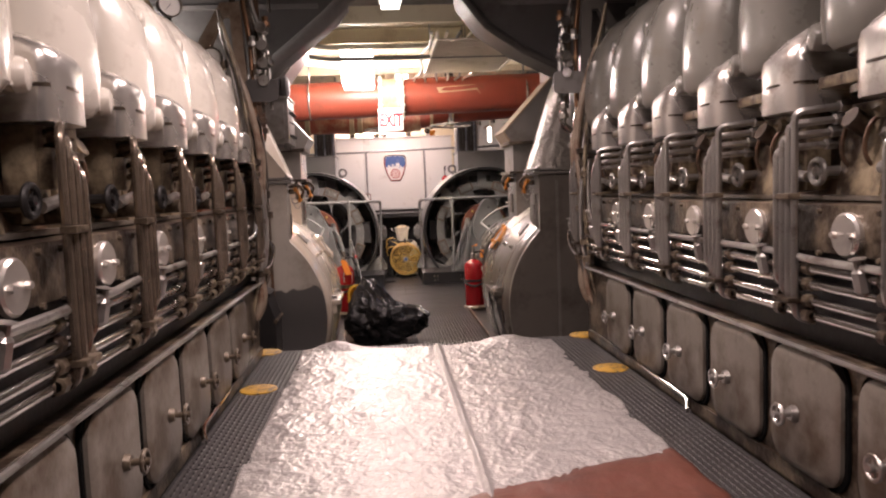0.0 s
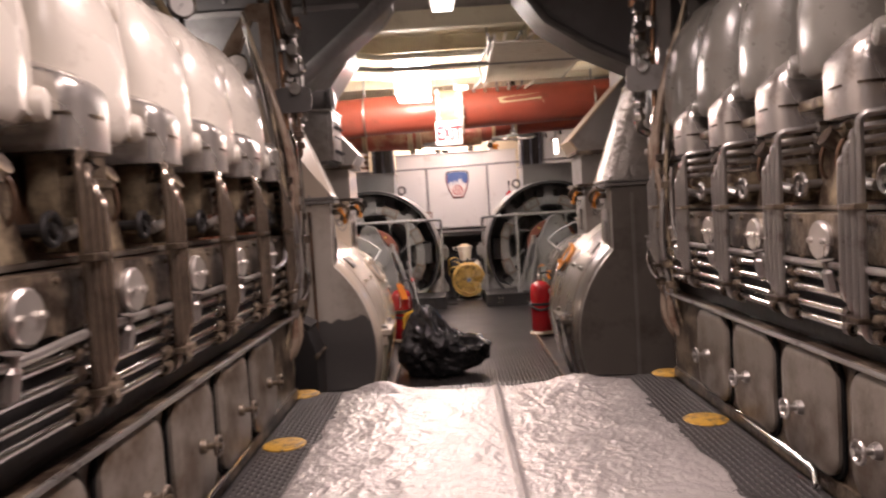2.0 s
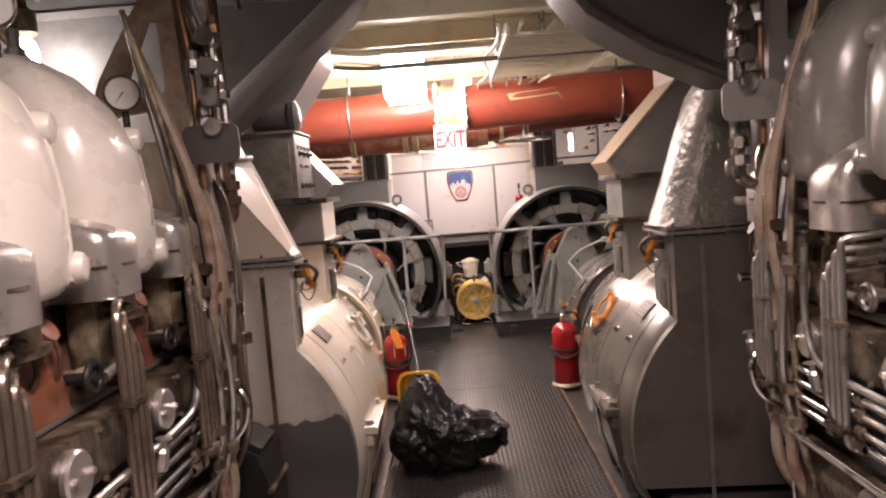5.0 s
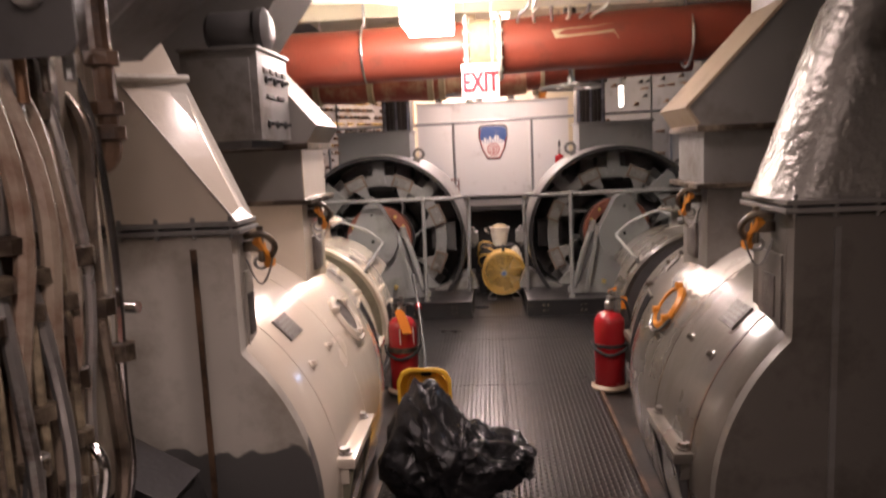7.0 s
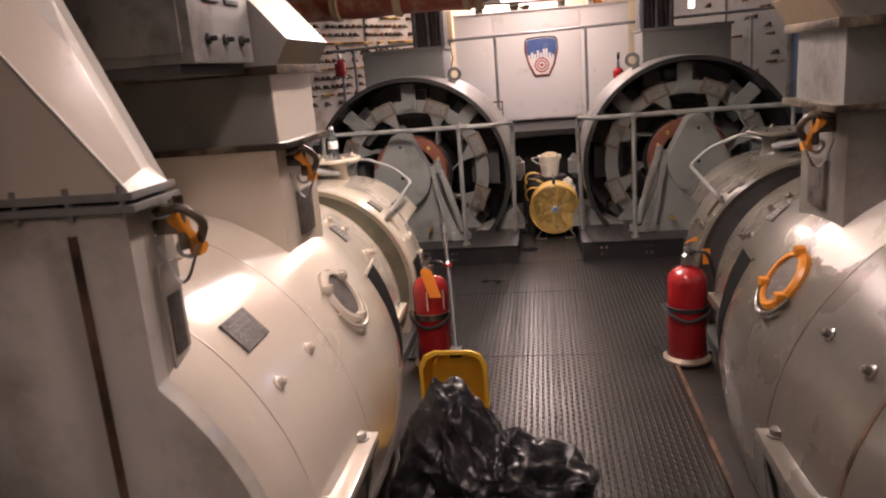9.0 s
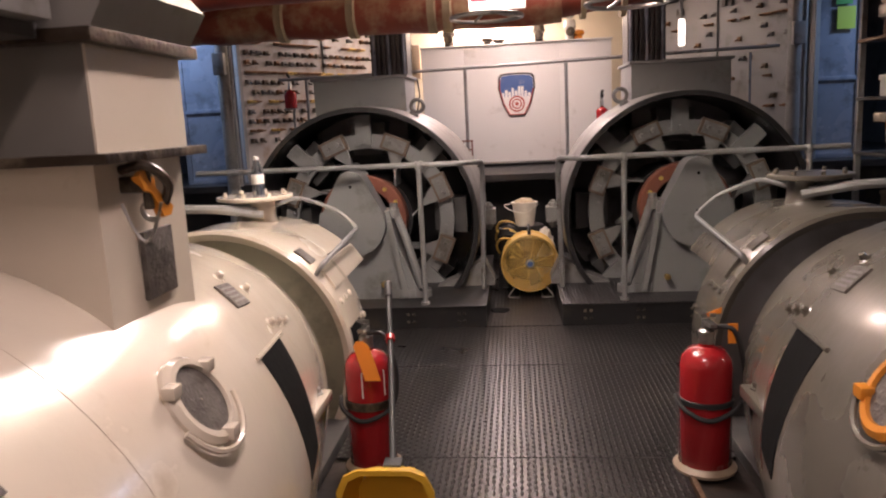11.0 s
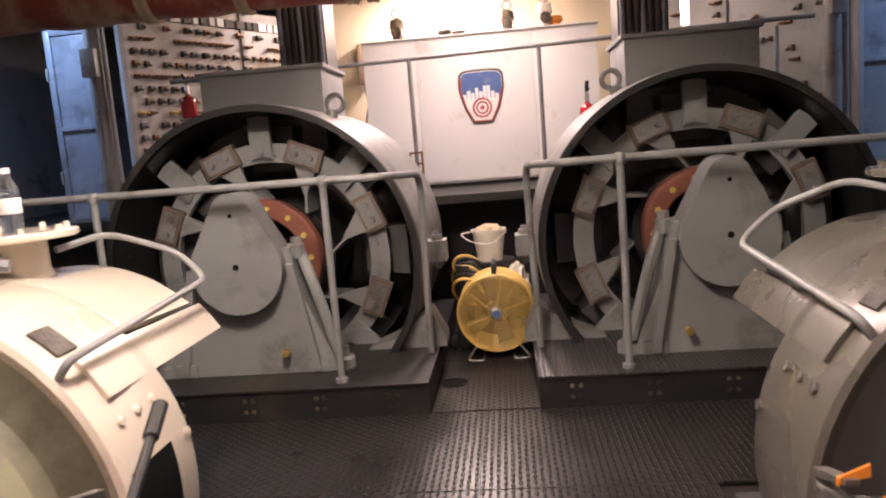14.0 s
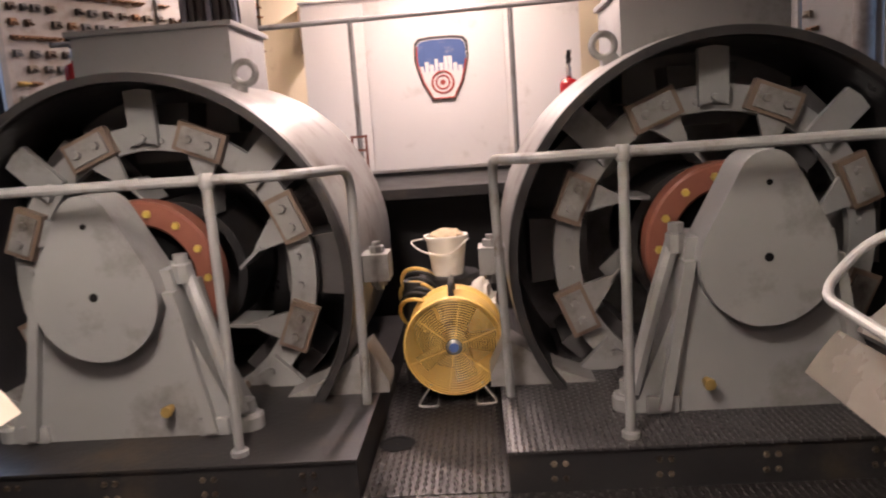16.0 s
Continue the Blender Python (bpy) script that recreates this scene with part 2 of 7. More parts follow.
    "rust": mat("red_brown_stained_casting", (0.20, 0.075, 0.04), 0.3, 0, 0.3, 5, 0.2, 35, dirt=(0.06, 0.025, 0.016), dirt_amount=0.5, dirt_scale=6, coat=0.4),
    "bracket": mat("rusty_tan_bracket", (0.30, 0.24, 0.18), 0.45, 0.05, 0.2, 6, 0.2, 40, dirt=(0.14, 0.07, 0.04), dirt_amount=0.5, dirt_scale=7),
    "oiltube": mat("oily_brown_tube", (0.26, 0.21, 0.165), 0.2, 0.75, 0.2, 9, 0.1, 60, dirt=(0.04, 0.028, 0.02), dirt_amount=0.5, dirt_scale=9),
    "frontRg": mat("warm_grey_front_paint", (0.135, 0.122, 0.105), 0.4, 0, 0.15, 3, 0.2, 12, dirt=(0.06, 0.05, 0.04), dirt_amount=0.35, coat=0.15),
    "paper": mat("paper_label", (0.8, 0.78, 0.74), 0.6, 0, 0.05, 9, 0),
    "signred": mat("sign_red", (0.62, 0.02, 0.03), 0.4, 0, 0.05, 9, 0),
    "signface": mat("sign_face", (0.78, 0.75, 0.73), 0.5, 0, 0.03, 9, 0, emit=0.05),
    "wood": mat("dark_wood", (0.16, 0.09, 0.045), 0.5, 0, 0.25, 6, 0.2, 40, stretch=(1, 8, 8)),
    "tread": treadplate("dark_tread_plate", (0.019, 0.0172, 0.0165), 0.29),
    "treadside": treadplate("side_tread_plate", (0.038, 0.036, 0.036), 0.42, 0.024),
}
gl = bpy.data.materials.new("clear_plastic")
gl.use_nodes = True
gb = gl.node_tree.nodes["Principled BSDF"]
gb.inputs["Base Color"].default_value = (0.9, 0.95, 1.0, 1)
gb.inputs["Transmission Weight"].default_value, gb.inputs["Roughness"].default_value, gb.inputs["IOR"].default_value = 0.95, 0.05, 1.2
M["clear"] = gl


def zoned(name, upper, lower, height, wobble=0.04):
    """Two coats of paint that meet in a ragged brushed edge at a height."""
    m = mat(name, upper, 0.32, 0, 0.12, 3, 0.25, 9, dirt=(0.27, 0.235, 0.185), dirt_amount=0.55, dirt_scale=2.2, coat=0.3)
    n, l = m.node_tree.nodes, m.node_tree.links
    b = n["Principled BSDF"]
    old = b.inputs["Base Color"].links[0].from_socket
    g = n.new("ShaderNodeNewGeometry")
    sp = n.new("ShaderNodeSeparateXYZ")
    l.new(g.outputs["Position"], sp.inputs[0])
    ns = n.new("ShaderNodeTexNoise")
    ns.inputs["Scale"].default_value = 7
    l.new(g.outputs["Position"], ns.inputs[0])
    ma = n.new("ShaderNodeMath")
    ma.operation = "MULTIPLY_ADD"
    ma.inputs[1].default_value = wobble * 4
    l.new(ns.outputs[0], ma.inputs[0])
    l.new(sp.outputs[2], ma.inputs[2])
    mr = n.new("ShaderNodeMapRange")
    mr.inputs[1].default_value, mr.inputs[2].default_value = height + wobble * 2 - 0.004, height + wobble * 2 + 0.004
    l.new(ma.outputs[0], mr.inputs[0])
    mx = n.new("ShaderNodeMix")
    mx.data_type = "RGBA"
    mx.inputs[6].default_value = (*lower, 1)
    l.new(mr.outputs[0], mx.inputs[0])
    l.new(old, mx.inputs[7])
    l.new(mx.outputs[2], b.inputs["Base Color"])
    return m


def patched(name, base, spot, centre, radius, wobble=0.25):
    """Enamel with a ragged patch of an older coat showing round a place."""
    m = mat(name, base, 0.26, 0, 0.12, 3, 0.3, 9, dirt=(0.09, 0.07, 0.05), dirt_amount=0.06, coat=0.45)
    n, l = m.node_tree.nodes, m.node_tree.links
    b = n["Principled BSDF"]
    old = b.inputs["Base Color"].links[0].from_socket
    g = n.new("ShaderNodeNewGeometry")
    vd = n.new("ShaderNodeVectorMath")
    vd.operation = "DISTANCE"
    vd.inputs[1].default_value = centre
    l.new(g.outputs["Position"], vd.inputs[0])
    ns = n.new("ShaderNodeTexNoise")
    ns.inputs["Scale"].default_value, ns.inputs["Detail"].default_value = 6, 5
    l.new(g.outputs["Position"], ns.inputs[0])
    ma = n.new("ShaderNodeMath")
    ma.operation = "MULTIPLY_ADD"
    ma.inputs[1].default_value = wobble
    l.new(ns.outputs[0], ma.inputs[0])
    l.new(vd.outputs["Value"], ma.inputs[2])
    mr = n.new("ShaderNodeMapRange")
    mr.inputs[1].default_value, mr.inputs[2].default_value = radius + wobble * 0.5 - 0.004, radius + wobble * 0.5 + 0.004
    l.new(ma.outputs[0], mr.inputs[0])
    mx = n.new("ShaderNodeMix")
    mx.data_type = "RGBA"
    mx.inputs[6].default_value = (*spot, 1)
    l.new(mr.outputs[0], mx.inputs[0])
    l.new(old, mx.inputs[7])
    l.new(mx.outputs[2], b.inputs["Base Color"])
    return m


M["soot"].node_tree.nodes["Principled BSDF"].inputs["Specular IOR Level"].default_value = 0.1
M["frontL"] = zoned("cream_over_grey_paint", (0.47, 0.44, 0.385), (0.10, 0.096, 0.092), 0.585)
M["genR"] = patched("grey_over_white_paint", (0.115, 0.103, 0.084), (0.66, 0.62, 0.55), (1.25, 6.72, 1.02), 0.21)


# ---- building tools ----
def thing(name, base, label, category, group="", kind=""):
    ob = new(name)
    ob.location = base
    ob.empty_display_size = 0.05
    return tagged(ob, label, category, group, kind)


def finish(bm, material, name, angle=35):
    me = bpy.data.meshes.new(name)
    bmesh.ops.recalc_face_normals(bm, faces=bm.faces[:])
    for f in bm.faces:
        f.smooth = True
    bm.to_mesh(me)
    bm.free()
    me.set_sharp_from_angle(angle=radians(angle))
    for m in (material if isinstance(material, (list, tuple)) else [material]):
        me.materials.append(M[m] if isinstance(m, str) else m)
    return me


def root_of(ob):
    while ob.parent:
        ob = ob.parent
    return ob


def part(name, bm, material, parent, label="", kind=""):
    """A bmesh in world metres as one mesh object under a thing or a part."""
    r = root_of(parent)
    bmesh.ops.translate(bm, verts=bm.verts[:], vec=-Vector(r.location))
    ob = new(name, finish(bm, material, name))
    ob.parent = parent
    return tagged(ob, label, "", "", kind)


def again(ob, shift, parent=None):
    """The same part once more, moved by shift, with its own sub-parts."""
    c = new(ob.name.split(".")[0], ob.data)
    c.parent = parent or ob.parent
    c.location = Vector(ob.location) + Vector(shift)
    if "label" in ob:
        c["label"] = ob["label"]
    for k in ob.children:
        again_child = new(k.name.split(".")[0], k.data)
        again_child.parent = c
        again_child.location = k.location
        if "label" in k:
            again_child["label"] = k["label"]
    return c


def solo(name, bm, material, label, category, base=(0, 0, 0), kind="", group=""):
    bmesh.ops.translate(bm, verts=bm.verts[:], vec=-Vector(base))
    ob = new(name, finish(bm, material, name))
    ob.location = base
    return tagged(ob, label, category, group, kind)


def B():
    return bmesh.new()


def box(bm, x0, x1, y0, y1, z0, z1, bev=0.0, mi=0, seg=2):
    x0, x1, y0, y1, z0, z1 = min(x0, x1), max(x0, x1), min(y0, y1), max(y0, y1), min(z0, z1), max(z0, z1)
    r = bmesh.ops.create_cube(bm, size=1.0, matrix=Matrix.Translation(((x0 + x1) / 2, (y0 + y1) / 2, (z0 + z1) / 2)) @ Matrix.Diagonal((x1 - x0, y1 - y0, z1 - z0, 1)))
    vs = r["verts"]
    fs = {f for v in vs for f in v.link_faces}
    for f in fs:
        f.material_index = mi
    if bev:
        es = list({e for v in vs for e in v.link_edges})
        for f in bmesh.ops.bevel(bm, geom=es, offset=bev, segments=seg, affect="EDGES", profile=0.6)["faces"]:
            f.material_index = mi
    return bm


def loft(bm, rings, cap=True, closed=False, mi=0):
    """Skin over rings of points, each with the same count."""
    vs = [[bm.verts.new(p) for p in ring] for ring in rings]
    k = len(vs[0])
    pairs = list(zip(vs, vs[1:])) + ([(vs[-1], vs[0])] if closed else [])
    for a, b in pairs:
        for i in range(k):
            f = bm.faces.new((a[i], a[(i + 1) % k], b[(i + 1) % k], b[i]))
            f.material_index = mi
    if cap and not closed:
        bm.faces.new(vs[0][::-1]).material_index = mi
        bm.faces.new(vs[-1]).material_index = mi
    return bm


def frame_of(d):
    d = Vector(d).normalized()
    a = Vector((0, 0, 1)) if abs(d.z) < 0.9 else Vector((1, 0, 0))
    u = d.cross(a).normalized()
    return u, d.cross(u).normalized()


def cyl(bm, p0, p1, r0, r1=None, seg=16, cap=True, mi=0):
    p0, p1 = Vector(p0), Vector(p1)
    r1 = r0 if r1 is None else r1
    u, v = frame_of(p1 - p0)
    ang = [2 * math.pi * i / seg for i in range(seg)]
    return loft(bm, [[p + (u * math.cos(a) + v * math.sin(a)) * r for a in ang] for p, r in ((p0, r0), (p1, r1))], cap, mi=mi)


def lathe(bm, origin, axis, profile, seg=32, closed=False, mi=0):
    """Profile of (radius, distance along the axis), turned round the axis."""
    o, d = Vector(origin), Vector(axis).normalized()
    u, v = frame_of(d)
    ang = [2 * math.pi * i / seg for i in range(seg)]
    return loft(bm, [[o + d * h + (u * math.cos(a) + v * math.sin(a)) * max(r, 1e-4) for a in ang] for r, h in profile], False, closed, mi)


def rounded(pts, rad, n=5):
    """A path with its corners rounded."""
    pts = [Vector(p) for p in pts]
    out = [pts[0]]
    for a, b, c in zip(pts, pts[1:], pts[2:]):
        r = min(rad, (a - b).length * 0.49, (c - b).length * 0.49)
        p, q = b + (a - b).normalized() * r, b + (c - b).normalized() * r
        for i in range(n + 1):
            t = i / n
            out.append(p * (1 - t) ** 2 + b * 2 * t * (1 - t) + q * t * t)
    out.append(pts[-1])
    return out


def sweep(bm, pts, r, seg=8, mi=0, cap=True, closed=False):
    pts = [Vector(p) for p in pts]
    rings = []
    u = None
    n = len(pts)
    for i, p in enumerate(pts):
        a, b = (pts[(i - 1) % n], pts[(i + 1) % n]) if closed else (pts[max(i - 1, 0)], pts[min(i + 1, n - 1)])
        d = (b - a).normalized()
        if u is None:
            u, v = frame_of(d)
        else:
            u = (u - d * u.dot(d)).normalized()
            v = d.cross(u)
        rr = r[i] if isinstance(r, (list, tuple)) else r
        rings.append([p + (u * math.cos(2 * math.pi * k / seg) + v * math.sin(2 * math.pi * k / seg)) * rr for k in range(seg)])
    return loft(bm, rings, cap, closed, mi)


def ring(bm, centre, axis, radius, r, seg=28, rs=8, mi=0, a0=0.0, a1=360.0):
    u, v = frame_of(axis)
    c = Vector(centre)
    full = a1 - a0 >= 359.9
    n = seg if full else seg + 1
    pts = [c + (u * math.cos(radians(a0 + (a1 - a0) * i / seg)) + v * math.sin(radians(a0 + (a1 - a0) * i / seg))) * radius for i in range(n)]
    return sweep(bm, pts, r, rs, mi, closed=full)


def prism(bm, outline, make, d0, d1, bev=0.0, mi=0):
    """Outline in two coordinates, pushed from d0 to d1; make(a, b, d) gives the point."""
    before = set(bm.faces)
    loft(bm, [[make(a, b, d) for a, b in outline] for d in (d0, d1)], True, mi=mi)
    if bev:
        fs = [f for f in bm.faces if f not in before]
        es = [e for e in {e for f in fs for e in f.edges} if e.calc_face_angle(0) > 0.5]
        for f in bmesh.ops.bevel(bm, geom=es, offset=bev, segments=2, affect="EDGES")["faces"]:
            f.material_index = mi
    return bm


def rrect(w, h, r, n=5):
    """Outline of a rounded rectangle about the origin."""
    out = []
    for cx, cy, a0 in ((w / 2 - r, h / 2 - r, 0), (-w / 2 + r, h / 2 - r, 90), (-w / 2 + r, -h / 2 + r, 180), (w / 2 - r, -h / 2 + r, 270)):
        out += [(cx + r * math.cos(radians(a0 + 90 * i / n)), cy + r * math.sin(radians(a0 + 90 * i / n))) for i in range(n + 1)]
    return out


def bolt(bm, p, d, r=0.012, h=0.012, mi=0):
    p, d = Vector(p), Vector(d).normalized()
    return cyl(bm, p, p + d * h, r, r * 0.85, 6, mi=mi)


def lettering(text, size, m, material, parent, name="lettering", depth=0.002):
    cu = bpy.data.curves.new(name, "FONT")
    cu.body, cu.size, cu.extrude, cu.align_x, cu.align_y = text, size, depth, "CENTER", "CENTER"
    cu.offset = 0.007
    tmp = bpy.data.objects.new(name, cu)
    me = bpy.data.meshes.new_from_object(tmp)
    bpy.data.objects.remove(tmp)
    me.transform(Matrix.Translation(-Vector(root_of(parent).location)) @ m)
    me.materials.append(M[material])
    ob = new(name, me)
    ob.parent = parent
    return ob


# ---- the shell of the room ----
def structure(name, bm, material, label):
    return solo(name, bm, material, label, "", kind="structure")


structure("floor", box(B(), -4.2, 4.7, -2.2, 15.4, -0.30, FLOOR - 0.02), "bilge", "dark oily steel floor under the plates")
structure("ceiling", box(B(), -4.2, 4.7, -2.2, 15.4, CEIL, CEIL + 0.1), "ceil", "grey painted steel ceiling")
structure("wall_west", box(B(), -4.3, -4.2, -2.2, 15.4, -0.3, CEIL), "hull", "dark painted hull side")
structure("wall_east", box(B(), 4.7, 4.8, -2.2, 15.4, -0.3, CEIL), "hull", "dark painted hull side")
structure("wall_south", box(B(), -4.3, 4.8, -2.3, -2.2, -0.3, CEIL), "hull", "dark painted bulkhead behind the engines")
structure("wall_north", box(B(), -4.3, 4.8, 15.4, 15.5, -0.3, CEIL), "hull", "dark bulkhead at the end of the room")
# bright cream bulkhead behind the white cabinet
bm = box(B(), -1.35, 1.75, 14.5, 14.6, 0.9, CEIL)
structure("bulkhead", bm, "wallcream", "brightly lit cream painted bulkhead")
# raised deck between the engines, and the platform behind the motors
structure("raised_deck", box(B(), XC - 0.99, XC + 0.99, 1.0, 4.82, FLOOR - 0.02, DECK - 0.012), "black", "raised steel deck between the engines")
bm = box(B(), -4.2, 4.7, 12.25, 15.4, 0.84, 0.90)
box(bm, -4.2, 4.7, 12.9, 12.95, FLOOR - 0.02, 0.84)
structure("rear_platform", bm, "black", "dark raised platform behind the motors")

# deck beams and cable runs under the ceiling
bm = B()
for y in (-1.4, 0.2, 1.8, 3.4, 5.9):
    box(bm, -4.2, 4.7, y, y + 0.012, CEIL - 0.20, CEIL)
    box(bm, -4.2, 4.7, y - 0.05, y + 0.062, CEIL - 0.215, CEIL - 0.20)
structure("ceiling_beam", bm, "ceil", "grey painted deck beams")
bm = B()
for y in (7.2, 8.1, 10.1, 12.3, 13.9):
    box(bm, -4.2, 4.7, y, y + 0.012, CEIL - 0.15, CEIL)
    box(bm, -4.2, 4.7, y - 0.05, y + 0.062, CEIL - 0.165, CEIL - 0.15)
structure("ceiling_beam", bm, "wallcream", "cream painted deck beams near the bright lamp")

# tread plates of the aisle and the sides
def plate_row(parent, x0, x1, y0, y1, z, nx, ny, material):
    for i in range(nx):
        for j in range(ny):
            w, d = (x1 - x0) / nx, (y1 - y0) / ny
            bm = box(B(), x0 + i * w + 0.0015, x0 + (i + 1) * w - 0.0015, y0 + j * d + 0.0015, y0 + (j + 1) * d - 0.0015, z - 0.012, z, 0.001, seg=1)
            part("floor_plate", bm, material, parent)


aisle = thing("aisle_floor", (XC, 7.5, FLOOR - 0.02), "black ribbed steel tread plates of the aisle", "", kind="structure")
plate_row(aisle, XC - 0.62, XC + 0.62, 4.85, 8.25, FLOOR, 2, 2, "tread")
plate_row(aisle, XC - 0.86, XC + 0.86, 8.253, 9.457, FLOOR, 2, 1, "tread")
plate_row(aisle, XC - 1.6, XC + 1.6, 9.46, 10.28, FLOOR, 4, 1, "tread")
plate_row(aisle, XC - 0.26, XC + 0.26, 10.29, 12.0, FLOOR, 1, 2, "tread")
deck_plates = thing("deck_plates", (XC, 3.0, DECK - 0.012), "dark tread plates on the raised deck", "", kind="structure")
plate_row(deck_plates, XC - 0.97, XC + 0.97, 1.02, 4.80, DECK, 3, 4, "treadside")
low_plates = thing("low_floor_plates", (XC, -0.5, FLOOR - 0.012), "dark tread plates at the entry", "", kind="structure")
plate_row(low_plates, XC - 0.97, XC + 0.97, -2.1, 0.98, FLOOR, 2, 3, "treadside")
# rusty kerb angles along the aisle
for s in (-1, 1):
    bm = box(B(), XC + s * 0.625, XC + s * 0.645, 4.9, 8.24, FLOOR - 0.02, FLOOR + 0.012)
    structure("trim", bm, "brown", "rusty angle iron along the aisle plates")

# worn yellow deck marks with their covers
for s, ys in ((-1, (3.93, 4.78)), (1, (3.95, 4.79))):
    for y in ys:
        x = XC + s * (0.88 if y < 4.5 else 0.975)
        bm = lathe(B(), (x, y, DECK), (0, 0, 1), [(0.002, 0.006), (0.085, 0.006), (0.09, 0.003), (0.09, 0.0)], 24)
        solo("deck_cover", bm, "yellowpaint", "round deck cover with worn yellow paint", "deck cover", (x, y, DECK), group="yellow deck covers")


# ---- tarpaulins ----
def sheet(name, corners, nx, ny, z, material, label, lift, seed, fold=None):
    """A crumpled sheet over the quadrilateral of four plan corners."""
    bm = B()
    (ax, ay), (bx, by), (cx, cy), (dx, dy) = corners
    grid = []
    for j in range(ny + 1):
        row = []
        for i in range(nx + 1):
            u, v = i / nx, j / ny
            x = (ax * (1 - u) + bx * u) * (1 - v) + (dx * (1 - u) + cx * u) * v
            y = (ay * (1 - u) + by * u) * (1 - v) + (dy * (1 - u) + cy * u) * v
            e = min(u, 1 - u, v, 1 - v)
            x += 0.02 * noise.noise(Vector((x * 4, y * 4, seed))) * (1 if e < 0.02 else 0.3)
            y += 0.03 * noise.noise(Vector((x * 3 + 9, y * 4, seed))) * (1 if e < 0.02 else 0.3)
            p = Vector((x * 5, y * 5, seed))
            w = p + Vector((noise.noise(p * 0.7), noise.noise(p * 0.7 + Vector((5, 0, 0))), 0)) * 0.6
            h = (1 - abs(noise.noise(w * 0.55))) ** 5 * 0.5 + (1 - abs(noise.noise(w * 1.5 + Vector((2, 7, 1))))) ** 5 * 0.36 + (1 - abs(noise.noise(w * 3.7))) ** 4 * 0.24 + (1 - abs(noise.noise(w * 8.5))) ** 3 * 0.14 + noise.noise(p * 5) * 0.12 - 0.7
            zz = z + lift * min(1, e * 14) + 0.013 * h
            if fold is not None:
                zz += 0.014 * math.exp(-((x - fold) / 0.012) ** 2)
                zz += 0.05 * math.exp(-((x - 0.72) / 0.16) ** 2 - ((y - 4.68) / 0.10) ** 2)
                zz += 0.06 * math.exp(-((x + 0.30) / 0.14) ** 2 - ((y - 4.72) / 0.06) ** 2)
            row.append(bm.verts.new((x, y, zz)))
        grid.append(row)
    for j in range(ny):
        for i in range(nx):
            bm.faces.new((grid[j][i], grid[j][i + 1], grid[j + 1][i + 1], grid[j + 1][i]))
    ob = solo(name, bm, material, label, "tarpaulin", (0, 0, 0))
    so = ob.modifiers.new("thickness", "SOLIDIFY")
    so.thickness, so.offset = 0.003, 1
    return ob


sheet("silver_tarpaulin", [(-0.52, 1.9), (0.98, 2.78), (1.0, 4.70), (-0.50, 4.74)], 190, 250, DECK + 0.004, "tarp", "crumpled silver tarpaulin spread over the raised deck", 0.012, 3.0, 0.30)
sheet("brown_tarpaulin", [(0.05, 1.25), (1.0, 1.25), (0.99, 2.80), (0.05, 2.45)], 50, 70, DECK + 0.006, "browntarp", "red-brown tarpaulin lying under the silver one", 0.014, 7.0)


